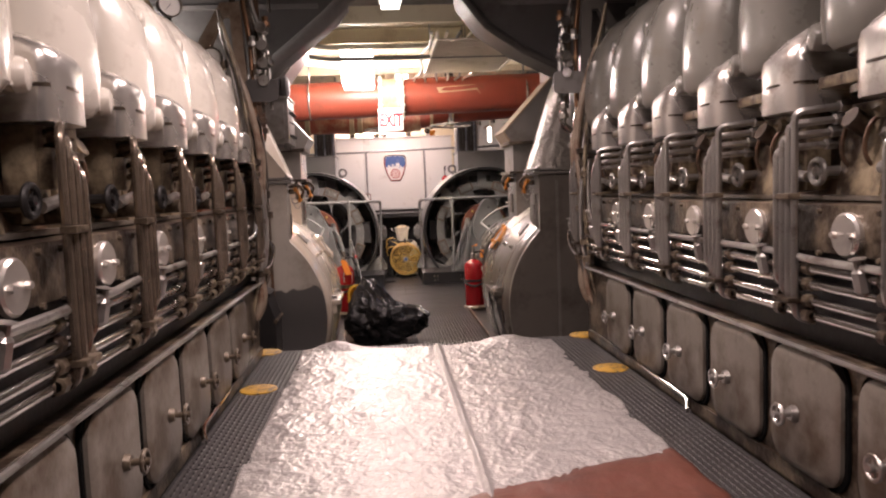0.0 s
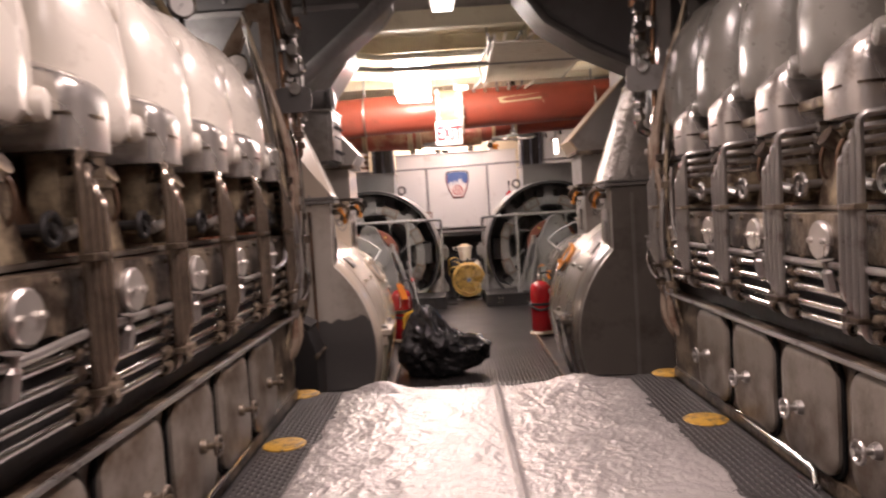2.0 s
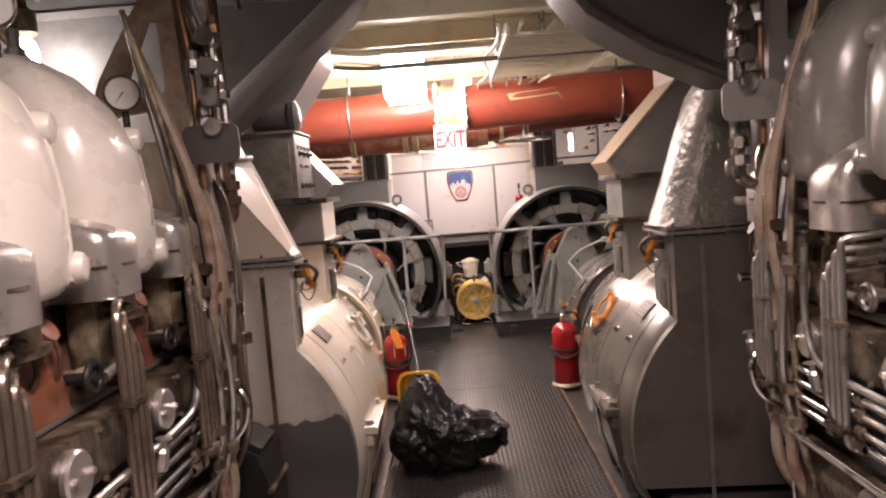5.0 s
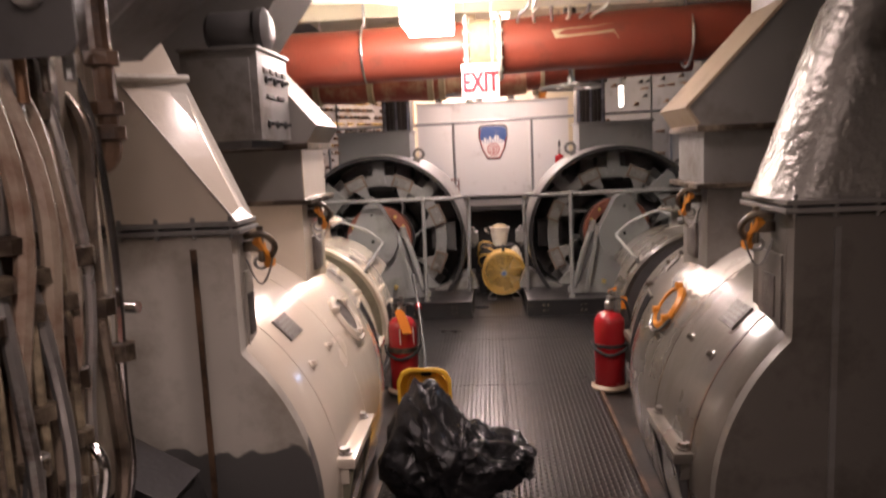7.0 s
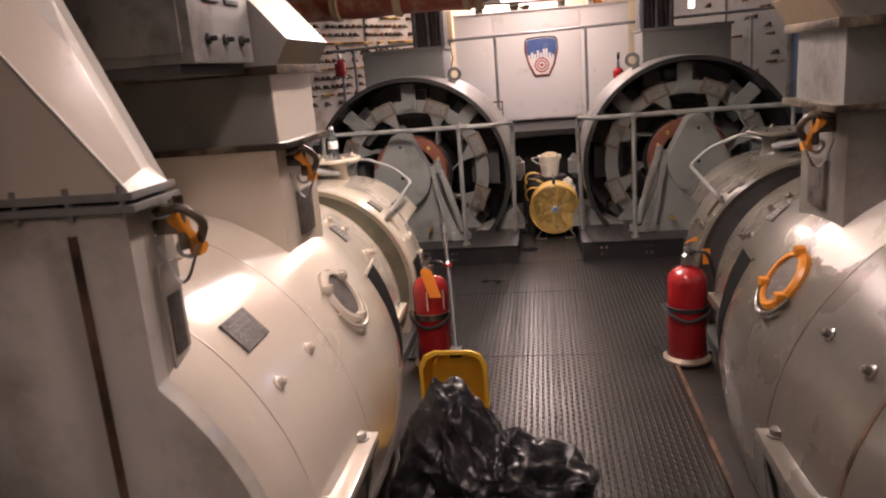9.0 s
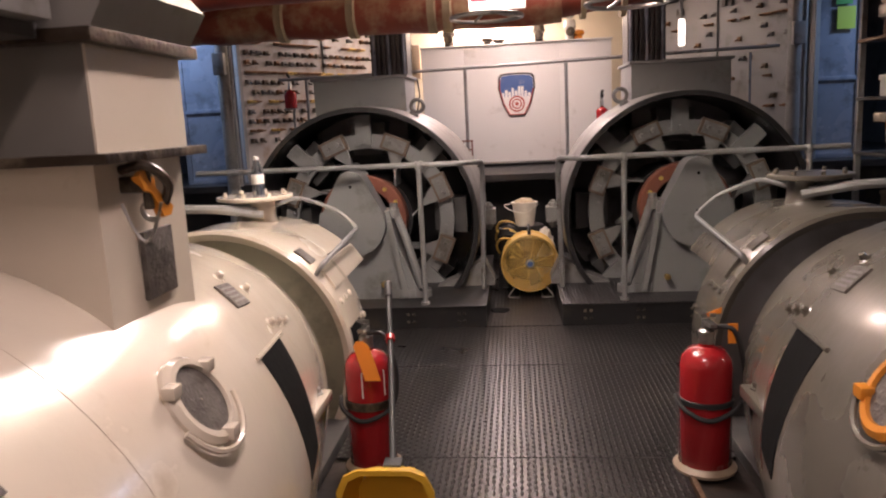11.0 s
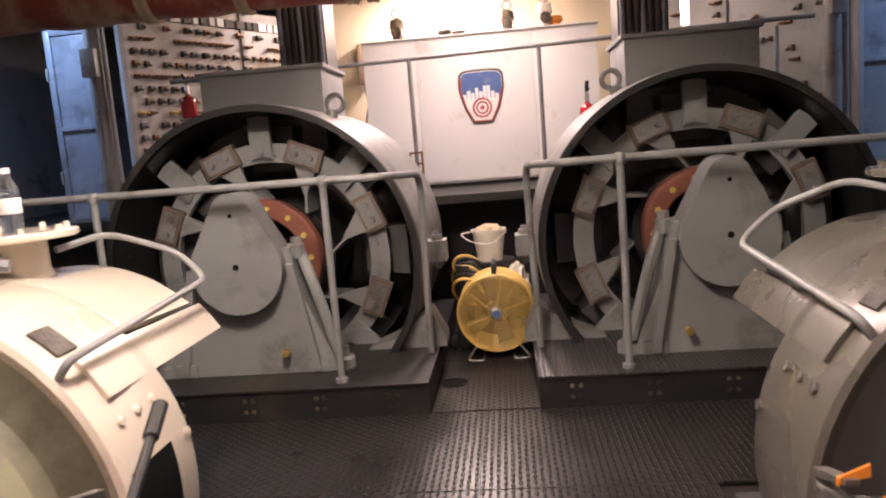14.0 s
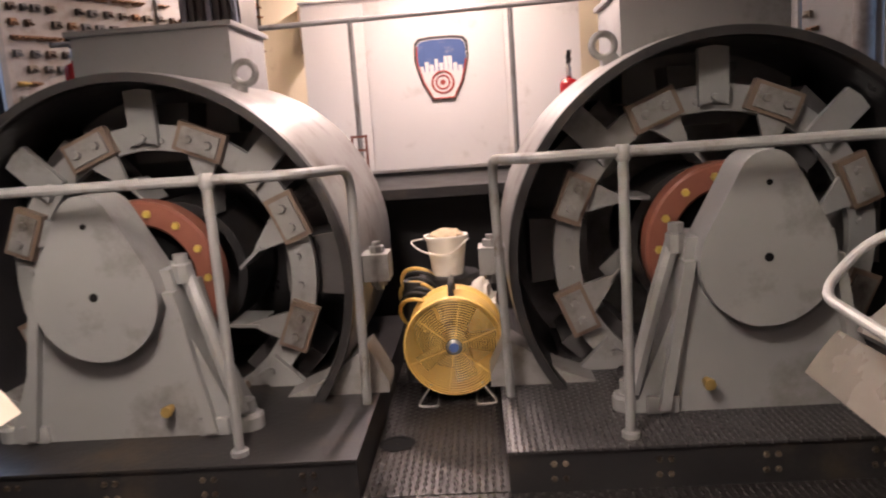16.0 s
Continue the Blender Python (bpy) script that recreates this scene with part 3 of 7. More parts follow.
# ---- engines ----
def engine(s, y_disc, y_door, dome_mat, label):
    """One bank of a large vee engine along the aisle; s is -1 or 1, u runs outboard."""
    X = lambda u: XC + s * u
    T = thing("diesel_engine", (X(1.4), 1.9, FLOOR), label, "engine", "pair of diesel engines")
    y0, y1 = -1.4, 4.72
    # crankcase, rail ledge, panel band, recessed top
    bm = box(B(), X(1.0), X(2.0), y0, y1, FLOOR - 0.02, 0.745)
    box(bm, X(0.985), X(1.0), y0, y1, DECK + 0.0, DECK + 0.05)
    part("crankcase", bm, "iron", T)
    bm = prism(B(), [(0.968, 0.752), (0.968, 0.764), (0.975, 0.77), (1.1, 0.775), (1.1, 0.752)], lambda a, b, d: (X(a), d, b), y0, y1, 0.003)
    part("ledge", bm, "iron", T)
    part("ledge_strip", cyl(B(), (X(0.966), y0, 0.762), (X(0.966), y1, 0.762), 0.008, seg=8), "steel", T, "worn bright steel edge")
    bm = box(B(), X(1.03), X(2.0), y0, y1, 0.77, 1.05)
    part("cylinder_block", bm, "black", T, "black oily side of the block")
    bm = box(B(), X(0.975), X(1.9), y0, y1, 1.05, 1.185, 0.006)
    part("panel_band", bm, "iron", T, "stained grey iron band with inspection covers")
    bm = prism(B(), [(1.10, 1.185), (1.16, 1.46), (1.35, 1.5), (1.9, 1.5), (1.9, 1.185)], lambda a, b, d: (X(a), d, b), y0, y1)
    part("head_deck", bm, "brown", T, "oil-stained brown cylinder heads")
    bm = prism(B(), [(1.30, 1.5), (1.5, 2.05), (1.9, 2.05), (1.9, 1.5)], lambda a, b, d: (X(a), d, b), y0, y1)
    part("manifold", bm, "dark", T)
    bm = box(B(), X(1.06), X(1.2), y0, y1, 1.19, 1.205, 0.003)
    part("shelf_strip", bm, "door", T)
    # crankcase doors, each with a handwheel
    bm = B()
    loft(bm, [[(X(u), y_door[0] + a, 0.565 + b) for a, b in rrect(w, h, 0.075, 6)] for u, w, h in ((1.0, 0.355, 0.365), (0.978, 0.355, 0.365), (0.972, 0.343, 0.353), (0.968, 0.30, 0.31))])
    gk = B()
    loft(gk, [[(X(u), y_door[0] + a, 0.565 + b) for a, b in rrect(0.385, 0.395, 0.085, 6)] for u in (1.0, 0.990)])
    door = part("crankcase_door", bm, "door", T, "grey inspection door with rounded corners")
    part("gasket", gk, "soot", door)
    bm = B()
    ring(bm, (X(0.915), y_door[0] + 0.03, 0.555), (1, 0, 0), 0.030, 0.006, 18, 6)
    cyl(bm, (X(0.97), y_door[0] + 0.03, 0.555), (X(0.90), y_door[0] + 0.03, 0.555), 0.010, seg=10)
    box(bm, X(0.918), X(0.912), y_door[0] + 0.002, y_door[0] + 0.058, 0.551, 0.559)
    box(bm, X(0.918), X(0.912), y_door[0] + 0.026, y_door[0] + 0.034, 0.527, 0.583)
    cyl(bm, (X(0.97), y_door[0] + 0.03, 0.555), (X(0.95), y_door[0] + 0.03, 0.555), 0.026, 0.02, 12)
    part("handwheel", bm, "iron" if s < 0 else "steel", door)
    for y in y_door[1:]:
        again(door, (0, y - y_door[0], 0))
    # round covers on the band
    yd = y_disc[0]
    bm = B()
    lathe(bm, (X(0.975), yd, 1.105), (-s, 0, 0), [(0.060, 0), (0.060, 0.012), (0.054, 0.018), (0.002, 0.018)], 24)
    for a in (-1, 1):
        bolt(bm, (X(0.957), yd + a * 0.036, 1.105), (-s, 0, 0), 0.010, 0.012)
    disc = part("round_cover", bm, "alu", T, "round bolted aluminium cover")
    bolts = [part("cover_bolt", bolt(B(), (X(0.975), yd + 0.13 + k * 0.11, z), (-s, 0, 0), 0.009, 0.01), "iron", T) for k in range(3) for z in (1.165, 1.048)]
    # covers over the rockers
    yb = yd + 0.245
    top = [(0.966, 1.455), (0.962, 1.50), (0.962, 1.565), (0.966, 1.60), (0.98, 1.637), (1.005, 1.668), (1.05, 1.70), (1.12, 1.735), (1.20, 1.762), (1.38, 1.79), (1.38, 1.455)]
    if s < 0:
        top = [(a, b if b < 1.6 else 1.60 + (b - 1.60) * 0.6) for a, b in top]
    rings = []
    for dy, k, q in ((0.0, 0.86, 0.045), (0.006, 0.92, 0.026), (0.022, 0.97, 0.009), (0.05, 1.0, 0.0), (0.105, 1.012, -0.003), (0.16, 1.0, 0.0), (0.188, 0.97, 0.009), (0.204, 0.92, 0.026), (0.21, 0.86, 0.045)):
        rings.append([(X(max(a, 0.962 + q) if a < 1.3 else a), yb + 0.005 + dy, 1.455 + (b - 1.455) * (k if b > 1.58 else 1.0)) for a, b in top])
    bm = loft(B(), rings)
    cover = part("rocker_cover", bm, "alu", T, "dull cast aluminium rocker cover")
    bm = loft(B(), [[(X(a), yb + 0.11 + b, z) for a, b in [(1.38, -0.110), (1.38, 0.110)] + [(1.0 - 0.042 * math.cos(radians(t)), 0.110 * math.sin(radians(t)) if abs(t) < 85 else 0.110 * t / abs(t)) for t in (90, 60, 30, 0, -30, -60, -90)]] for z in (1.533, 1.541)])
    part("cover_joint", bm, "iron", cover)
    # enamelled exhaust elbows: flat-sided bodies that rise and lean outboard to a neck
    yc = yd + 0.49
    path = ((1.13, 1.592, 0.11, 0.12), (1.13, 1.600, 0.145, 0.155), (1.13, 1.622, 0.165, 0.18), (1.132, 1.70, 0.172, 0.19), (1.137, 1.80, 0.174, 0.194), (1.15, 1.90, 0.172, 0.193), (1.185, 1.985, 0.165, 0.188), (1.24, 2.06, 0.15, 0.175), (1.305, 2.115, 0.128, 0.15), (1.36, 2.155, 0.10, 0.115), (1.39, 2.19, 0.085, 0.09), (1.41, 2.24, 0.08, 0.08))
    DZ = -0.105 if s < 0 else 0.0
    path = tuple((u, z + DZ, r, w) for u, z, r, w in path)
    if s > 0:
        path = ((1.12, 1.592, 0.11, 0.11), (1.12, 1.600, 0.145, 0.145), (1.12, 1.622, 0.162, 0.168), (1.122, 1.70, 0.168, 0.176), (1.125, 1.80, 0.169, 0.178), (1.135, 1.88, 0.168, 0.178), (1.165, 1.96, 0.168, 0.178), (1.215, 2.03, 0.166, 0.177), (1.29, 2.085, 0.16, 0.173), (1.38, 2.13, 0.15, 0.167), (1.48, 2.17, 0.142, 0.16), (1.56, 2.20, 0.14, 0.15))
    rings, seam = [], []
    for k, (u, z, r, w) in enumerate(path):
        ua, za = path[max(k - 1, 0)][:2]
        ub, zb = path[min(k + 1, len(path) - 1)][:2]
        d = Vector((ub - ua, zb - za)).normalized() if k > 1 else Vector((0, 1))
        sq = lambda v: math.copysign(abs(v) ** 0.72, v)
        rings.append([(X(u + 0.01 + r * sq(math.cos(a)) * d.y), yc + w * sq(math.sin(a)), z - r * sq(math.cos(a)) * d.x) for a in [2 * math.pi * i / 36 for i in range(36)]])
        if 2 <= k <= 8:
            q = 2.28
            seam.append((X(u + 0.01 + r * sq(math.cos(q)) * d.y - 0.004), yc + w * sq(math.sin(q)), z - r * sq(math.cos(q)) * d.x))
    bm = loft(B(), rings)
    dome = part("dome", bm, dome_mat, T, "tall rounded enamelled elbow casting")
    part("seam_rib", sweep(B(), seam, 0.011, 8), dome_mat, dome)
    part("seat_collar", lathe(B(), (X(1.14), yc, 1.48 + DZ), (0, 0, 1), [(0.13, 0), (0.13, 0.02), (0.115, 0.024), (0.115, 0.10), (0.135, 0.104), (0.135, 0.116)], 24), "iron", dome, "dark iron seat under the elbow")
    bm = B()
    lathe(bm, (X(1.46), yc, 2.225 + (0.08 if s > 0 else DZ)), (s * 0.25, 0, 0.97), [(0.10, 0), (0.10, 0.025), (0.088, 0.028), (0.088, 0.05), (0.055, 0.055), (0.05, 0.11), (0.002, 0.11)], 20)
    for k in range(6):
        a = k * math.pi / 3
        bolt(bm, (X(1.465) + 0.09 * math.cos(a), yc + 0.09 * math.sin(a), 2.25 + DZ), (0, 0, 1), 0.009, 0.018)
    part("neck_flange", bm, dome_mat, dome)
    for z, u in ((1.652 + DZ, 1.02), (1.985 + DZ, 1.06)):
        bm = B()
        lathe(bm, (X(u + 0.05), yc + 0.165, z), (-s, 0.25, 0), [(0.040, 0), (0.040, 0.07), (0.034, 0.082), (0.020, 0.088), (0.002, 0.089)], 18)
        part("lug", bm, dome_mat, dome)
    # injector gear under each cover
    rnd = random.Random(5)
    pieces = []
    bm = box(B(), X(1.04), X(1.12), yb + 0.06, yb + 0.13, 1.22, 1.455, 0.008)
    box(bm, X(1.01), X(1.10), yb + 0.075, yb + 0.115, 1.30, 1.40, 0.006)
    pieces.append(part("injector_body", bm, "cast", T, "oily injector body"))
    pieces.append(part("rack_bar", cyl(B(), (X(1.02), yb + 0.02, 1.26), (X(1.02), yb + 0.17, 1.28), 0.016, seg=10), "steel", T))
    pieces.append(part("plug", cyl(B(), (X(0.99), yb + 0.10, 1.24), (X(1.10), yb + 0.10, 1.24), 0.024, seg=12), "iron", T))
    for k in range(8):
        y, z = yb + rnd.uniform(-0.02, 0.23), rnd.uniform(1.22, 1.44)
        u = rnd.uniform(0.99, 1.05)
        bm = cyl(B(), (X(1.13), y, z), (X(u + 0.03), y, z), rnd.uniform(0.008, 0.016), seg=8)
        lathe(bm, (X(u + 0.04), y, z), (-s, 0, 0), [(0.012, 0), (0.022, 0.004), (0.022, 0.022), (0.01, 0.026), (0.002, 0.04)], 6)
        pieces.append(part("fitting", bm, ("iron", "cast", "steel")[k % 3], T))
    for k in range(2):
        y = yb + 0.27 + 0.1 * k
        bm = sweep(B(), rounded([(X(1.16), y, 1.44), (X(1.06), y + 0.01, 1.41), (X(1.05), y + 0.02, 1.30), (X(1.16), y + 0.015, 1.24)], 0.05), 0.0065, 8)
        pieces.append(part("leak_pipe", bm, "brown", T))
    bm = B()
    ring(bm, (X(1.01), yb - 0.045, 1.275), (1, 0, 0), 0.034, 0.009, 18, 8)
    cyl(bm, (X(1.02), yb - 0.045, 1.275), (X(1.0), yb - 0.045, 1.275), 0.012, seg=10)
    for a in (0, 60, 120):
        c, q = math.cos(radians(a)) * 0.032, math.sin(radians(a)) * 0.032
        cyl(bm, (X(1.012), yb - 0.045 - c, 1.275 - q), (X(1.012), yb - 0.045 + c, 1.275 + q), 0.004, seg=6)
    cyl(bm, (X(1.01), yb - 0.045, 1.275), (X(1.13), yb - 0.045, 1.275), 0.015, seg=10)
    wheel = part("priming_handwheel", bm, "black" if s < 0 else "steel", T)
    bm = B()
    prism(bm, [(1.06, 1.205), (1.20, 1.205), (1.24, 1.46), (1.10, 1.46)], lambda a, b, d: (X(a), d, b), yb + 0.24, yb + 0.42, 0.02)
    cyl(bm, (X(1.04), yb + 0.33, 1.42), (X(1.14), yb + 0.33, 1.36), 0.03, seg=12)
    box(bm, X(1.01), X(1.2), yb + 0.23, yb + 0.43, 1.505, 1.54, 0.01)
    body = part("head_casting", bm, "cast", T, "stained iron casting under the dome")
    # fuel tubes from the heads down to the rails
    tubes = []
    for k in range(4):
        yt = yb - 0.055 + k * 0.021
        u = 0.935 - 0.006 * k
        zt = 1.445 - 0.034 * k
        if s < 0:
            head = [(X(1.10), yb + 0.13, zt - 0.02), (X(0.99), yb + 0.105, zt), (X(u), yt, zt + 0.004)]
        else:
            head = [(X(1.08), yt - 0.03, zt + 0.012), (X(u + 0.05), yt - 0.02, zt + 0.004), (X(u), yt, zt)]
        pts = rounded(head + [(X(u), yt, 0.86 + 0.03 * k), (X(1.0), yt + 0.01, 0.84 + 0.03 * k)], 0.075, 8)
        tubes.append(part("fuel_tube", sweep(B(), pts, 0.0105, 8), "oiltube" if s < 0 else "steel", T, "bent oily fuel tube"))
        tubes.append(part("tube_nut", lathe(B(), pts[0], Vector(pts[1]) - Vector(pts[0]), [(0.009, 0), (0.018, 0.002), (0.018, 0.03), (0.009, 0.032)], 6), "steel", T))
    clamps = []
    for z in (0.90, 1.20):
        clamps.append(part("tube_clamp", box(B(), X(0.908), X(0.945), yb - 0.068, yb + 0.022, z, z + 0.016, 0.003), "iron", T))
    for z in (0.866, 0.908, 0.957, 1.002):
        for q in (0.05, -0.10):
            clamps.append(part("union_nut", lathe(B(), (X(0.964), yb + q, z), (0, 1, 0), [(0.013, 0), (0.021, 0.003), (0.021, 0.03), (0.013, 0.033)], 8), "iron", T))
    clamps.append(part("valve_stub", lathe(B(), (X(0.955), yb + 0.14, 0.96), (-s * 0.2, 0, 1), [(0.012, 0), (0.02, 0.01), (0.02, 0.06), (0.012, 0.07), (0.012, 0.09), (0.024, 0.095), (0.002, 0.1)], 8), "steel", T))
    for k, y in enumerate(y_disc[1:]):
        for o in (disc, *bolts, cover, dome, *pieces, wheel, body, *tubes, *clamps):
            if o is dome and s < 0 and k == len(y_disc) - 2:
                continue
            c = again(o, (0, y - yd, 0))
            if s < 0 and o is body and 3.0 < y:
                c.data = c.data.copy()
                c.data.materials[0] = M["rust"]
                c["label"] = "red-brown stained casting"
    # bright rails
    for z, u in ((0.866, 0.972), (0.908, 0.966), (0.957, 0.962), (1.002, 0.962)):
        bm = cyl(B(), (X(u), y0, z), (X(u), 4.62, z), 0.0135, seg=12)
        part("tube_rail", bm, "chrome", T, "polished steel tube")
    bm = sweep(B(), rounded([(X(0.94), y_disc[0] - 1, 1.032), (X(0.945), 2.3, 1.03), (X(0.945), 2.5, 1.042), (X(0.945), 3.2, 1.038), (X(0.945), 4.3, 1.04), (X(0.94), 4.45, 1.06), (X(0.94), 4.5, 1.2), (X(0.95), 4.5, 1.4)], 0.08), 0.011, 10)
    part("drain_pipe", bm, "steel", T)
    # hoses at the end of the engine
    for k in range(7):
        y = 4.60 + 0.04 * k
        w = 0.035 * math.sin(k * 2.1)
        pts = rounded([(X(1.10), y, 2.3 - 0.06 * k), (X(1.0 + w), y, 1.9 - 0.05 * k), (X(0.955 + w), y + 0.03 * math.sin(k), 1.5), (X(0.94 - w * 0.5), y - 0.02, 1.2), (X(0.965 - w), y + 0.02, 0.9), (X(0.99 + w), y, 0.62), (X(1.08), y, 0.45)], 0.15)
        part("end_pipe", sweep(B(), pts, 0.010 + 0.005 * (k % 3), 8), ("cast", "steel", "bracket")[k % 3], T)
        for z in (0.8 + 0.1 * (k % 4), 1.3 + 0.07 * (k % 3)):
            part("union_nut", lathe(B(), (X(0.955), y, z), (0, 0, 1), [(0.012, 0), (0.03, 0.004), (0.03, 0.035), (0.012, 0.04)], 8), "iron", T)
    ye = y1 + (0.40 if s < 0 else 0.20)
    bm = box(B(), X(1.0), X(1.9), y1, ye, 0.78, 1.90, 0.04)
    part("end_cover", bm, "endpaint", T, "oil-streaked tan end housing")
    part("end_base", box(B(), X(1.09), X(1.9), y1, ye - 0.03, 0.35, 0.775, 0.02), "iron", T)
    for k in range(5):
        y = ye - 0.05 - 0.07 * k * (1 if s < 0 else 0.4)
        w = 0.03 * math.sin(k * 1.9)
        pts = rounded([(X(1.05), y, 1.92 - 0.1 * (k % 2)), (X(0.975), y + w, 1.70), (X(0.955 + w * 0.4), y - w, 1.35), (X(0.975), y + w, 1.02), (X(0.965 - w * 0.5), y, 0.80), (X(1.06), y, 0.60)], 0.18)
        part("end_hose", sweep(B(), pts, 0.012 + 0.006 * (k % 2), 8), ("chrome", "oiltube", "alu", "bracket", "steel")[k], T)
        part("union_nut", lathe(B(), (X(0.966), y, 1.12 + 0.13 * (k % 3)), (0, 0, 1), [(0.014, 0), (0.034, 0.004), (0.034, 0.045), (0.014, 0.05)], 8), "iron", T)
    bm = sweep(B(), rounded([(X(0.955), 3.17, DECK + 0.012), (X(0.985), 3.24, DECK + 0.04), (X(1.015), 4.76, DECK + 0.04), (X(1.02), 4.80, 0.62), (X(0.99), 4.83, 0.80), (X(0.92), 4.84, 0.86), (X(0.90), 4.84, 0.98), (X(1.0), 4.86, 1.02)], 0.06), 0.012, 10)
    part("floor_pipe", bm, "chrome", T, "thin bright pipe along the deck")
    return T


engine(-1, [2.336 + 0.485 * k for k in range(-5, 5)], [4.05 - 0.427 * k for k in range(12)], "creamdome", "large diesel engine with cream enamelled domes and oily steel tubes")
engine(1, [2.177 + 0.473 * k for k in range(-5, 6)], [4.12 - 0.432 * k for k in range(12)], "greydome", "large diesel engine with grey enamelled domes and oily steel tubes")


# ---- generators ----
def generator(s, body_mat, front_mat, label):
    X = lambda u: XC + s * u
    C, ZC, ZH = 1.49, 0.345, 0.31
    T = thing("generator", (X(C), 7.5, FLOOR - 0.02), label, "generator", "pair of generators")
    shape = [(0.79, 5.84), (0.808, 5.86), (0.828, 5.95), (0.843, 6.15), (0.85, 6.4), (0.85, 6.9), (0.84, 7.1), (0.82, 7.25), (0.785, 7.45), (0.75, 7.62), (0.70, 7.9), (0.662, 8.1), (0.632, 8.2), (0.618, 8.215)]

    def rad(y):
        """Radius of the barrel-shaped casing at a station along its axis."""
        for (r0, y0), (r1, y1) in zip(shape, shape[1:]):
            if y <= y1:
                return r0 + (r1 - r0) * max(y - y0, 0) / (y1 - y0)
        return shape[-1][0]

    def drum(name, prof, material, lab="", seg=72, z=ZC):
        return part(name, lathe(B(), (X(C), 0, z), (0, 1, 0), prof, seg), material, T, lab)
    drum("body", shape + [(0.55, 8.215), (0.55, 7.4)], body_mat)
    out = [(1.95, 1.345), (0.935, 1.345), (0.935, 0.94)] + [(C - 0.803 * math.cos(radians(t)), ZC + 0.803 * math.sin(radians(t))) for t in range(46, -19, -4)] + [(1.95, 0.055)]
    part("front_plate", prism(B(), out, lambda a, b, d: (X(a), d, b), 5.80, 5.86), front_mat, T, "painted end plate")
    drum("joint_groove", [(rad(6.03) - 0.004, 6.02), (rad(6.03) + 0.0015, 6.021), (rad(6.03) + 0.002, 6.036 if s > 0 else 6.026), (rad(6.03) - 0.004, 6.038)], "brown" if s > 0 else body_mat, "dark joint round the casing")
    drum("seam", [(0.848, 6.520), (0.8515, 6.521), (0.8515, 6.526), (0.848, 6.527)], "brown" if s > 0 else body_mat)
    # throat colour is darkened on both sides to hold its shade
    drum("throat", [(0.47, 7.8), (0.47, 8.52), (0.50, 8.56), (0.58, 8.585), (0.64, 8.60)], "throat" if s < 0 else "dark", "olive throat between the housings with its shade put into the colour", z=ZH)
    drum("bearing_housing", [(0.60, 8.60), (0.645, 8.575), (0.662, 8.585), (0.662, 8.63), (0.652, 8.64), (0.652, 8.98), (0.645, 9.0), (0.40, 9.03), (0.38, 9.44), (0.34, 9.46), (0.002, 9.46)], body_mat, z=ZH)
    bm = B()
    for y in (8.72, 9.2):
        box(bm, X(C - 0.5), X(C + 0.5), y, y + 0.12, FLOOR - 0.02, 0.0, 0.01)
    box(bm, X(C - 0.62), X(C + 0.62), 5.83, 9.3, FLOOR - 0.02, 0.02, 0.01)
    part("bed_plate", bm, "dark", T)
    # feet with their holding bolts
    for y, ln, u in ((5.99, 0.49, 0.595), (7.58, 0.28, 0.745)):
        bm = box(B(), X(u), X(u + 0.15), y, y + ln, 0.41, 0.452, 0.008)
        box(bm, X(u + 0.03), X(u + 0.2), y + 0.02, y + ln - 0.02, 0.34, 0.41, 0.006)
        foot = part("mounting_foot", bm, body_mat, T)
        for q in (0.055, ln - 0.055):
            bm = B()
            lathe(bm, (X(u + 0.05), y + q, 0.452), (0, 0, 1), [(0.030, 0), (0.030, 0.006), (0.021, 0.007), (0.021, 0.024), (0.002, 0.025)], 8)
            part("foot_bolt", bm, "steel" if s < 0 else body_mat, foot)
        for q in (0.04, ln - 0.07):
            bm = prism(B(), [(u + 0.01, 0.41), (u + 0.20, 0.41), (u + 0.20, FLOOR), (u + 0.10, FLOOR)], lambda a, b, d: (X(a), d, b), y + q, y + q + 0.03)
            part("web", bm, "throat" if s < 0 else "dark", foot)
    # nameplates, studs, hatch
    def on(theta, y, r=None):
        a = radians(theta)
        r = rad(y) if r is None else r
        return Vector((X(C - r * math.cos(a)), y, (ZC if y < 8.4 else ZH) + r * math.sin(a))), Vector((-s * math.cos(a), 0, math.sin(a)))

    def tangent_plate(theta, y, w, h, name, material, lab="", t=0.006, turn=0.0):
        p, n = on(theta, y)
        e1 = (on(theta, y + 0.01)[0] - on(theta, y - 0.01)[0]).normalized()
        n = (n - e1 * n.dot(e1)).normalized()
        e2 = n.cross(e1).normalized()
        c, q = math.cos(radians(turn)), math.sin(radians(turn))
        f1, f2 = e1 * c + e2 * q, e2 * c - e1 * q
        pl = part(name, prism(B(), [(-w / 2, -h / 2), (w / 2, -h / 2), (w / 2, h / 2), (-w / 2, h / 2)], lambda a, b, d: p + f1 * a + f2 * b + n * d, -0.004, t, 0.002), material, T, lab)
        for k in range(4):
            m, e = h * (0.3 - 0.19 * k), w * (0.40 - 0.05 * (k % 3))
            part("engraved_line", prism(B(), [(-w * 0.4, m - 0.004), (e, m - 0.004), (e, m + 0.004), (-w * 0.4, m + 0.004)], lambda a, b, d: p + f1 * a + f2 * b + n * d, t, t + 0.0012), "slate", pl)
        return pl
    tangent_plate(43.5, 6.19, 0.15, 0.108, "nameplate", "plate", "small engraved metal plate", turn=0)
    tangent_plate(46.5, 7.52, 0.16, 0.10, "nameplate", "plate", "small engraved metal plate")
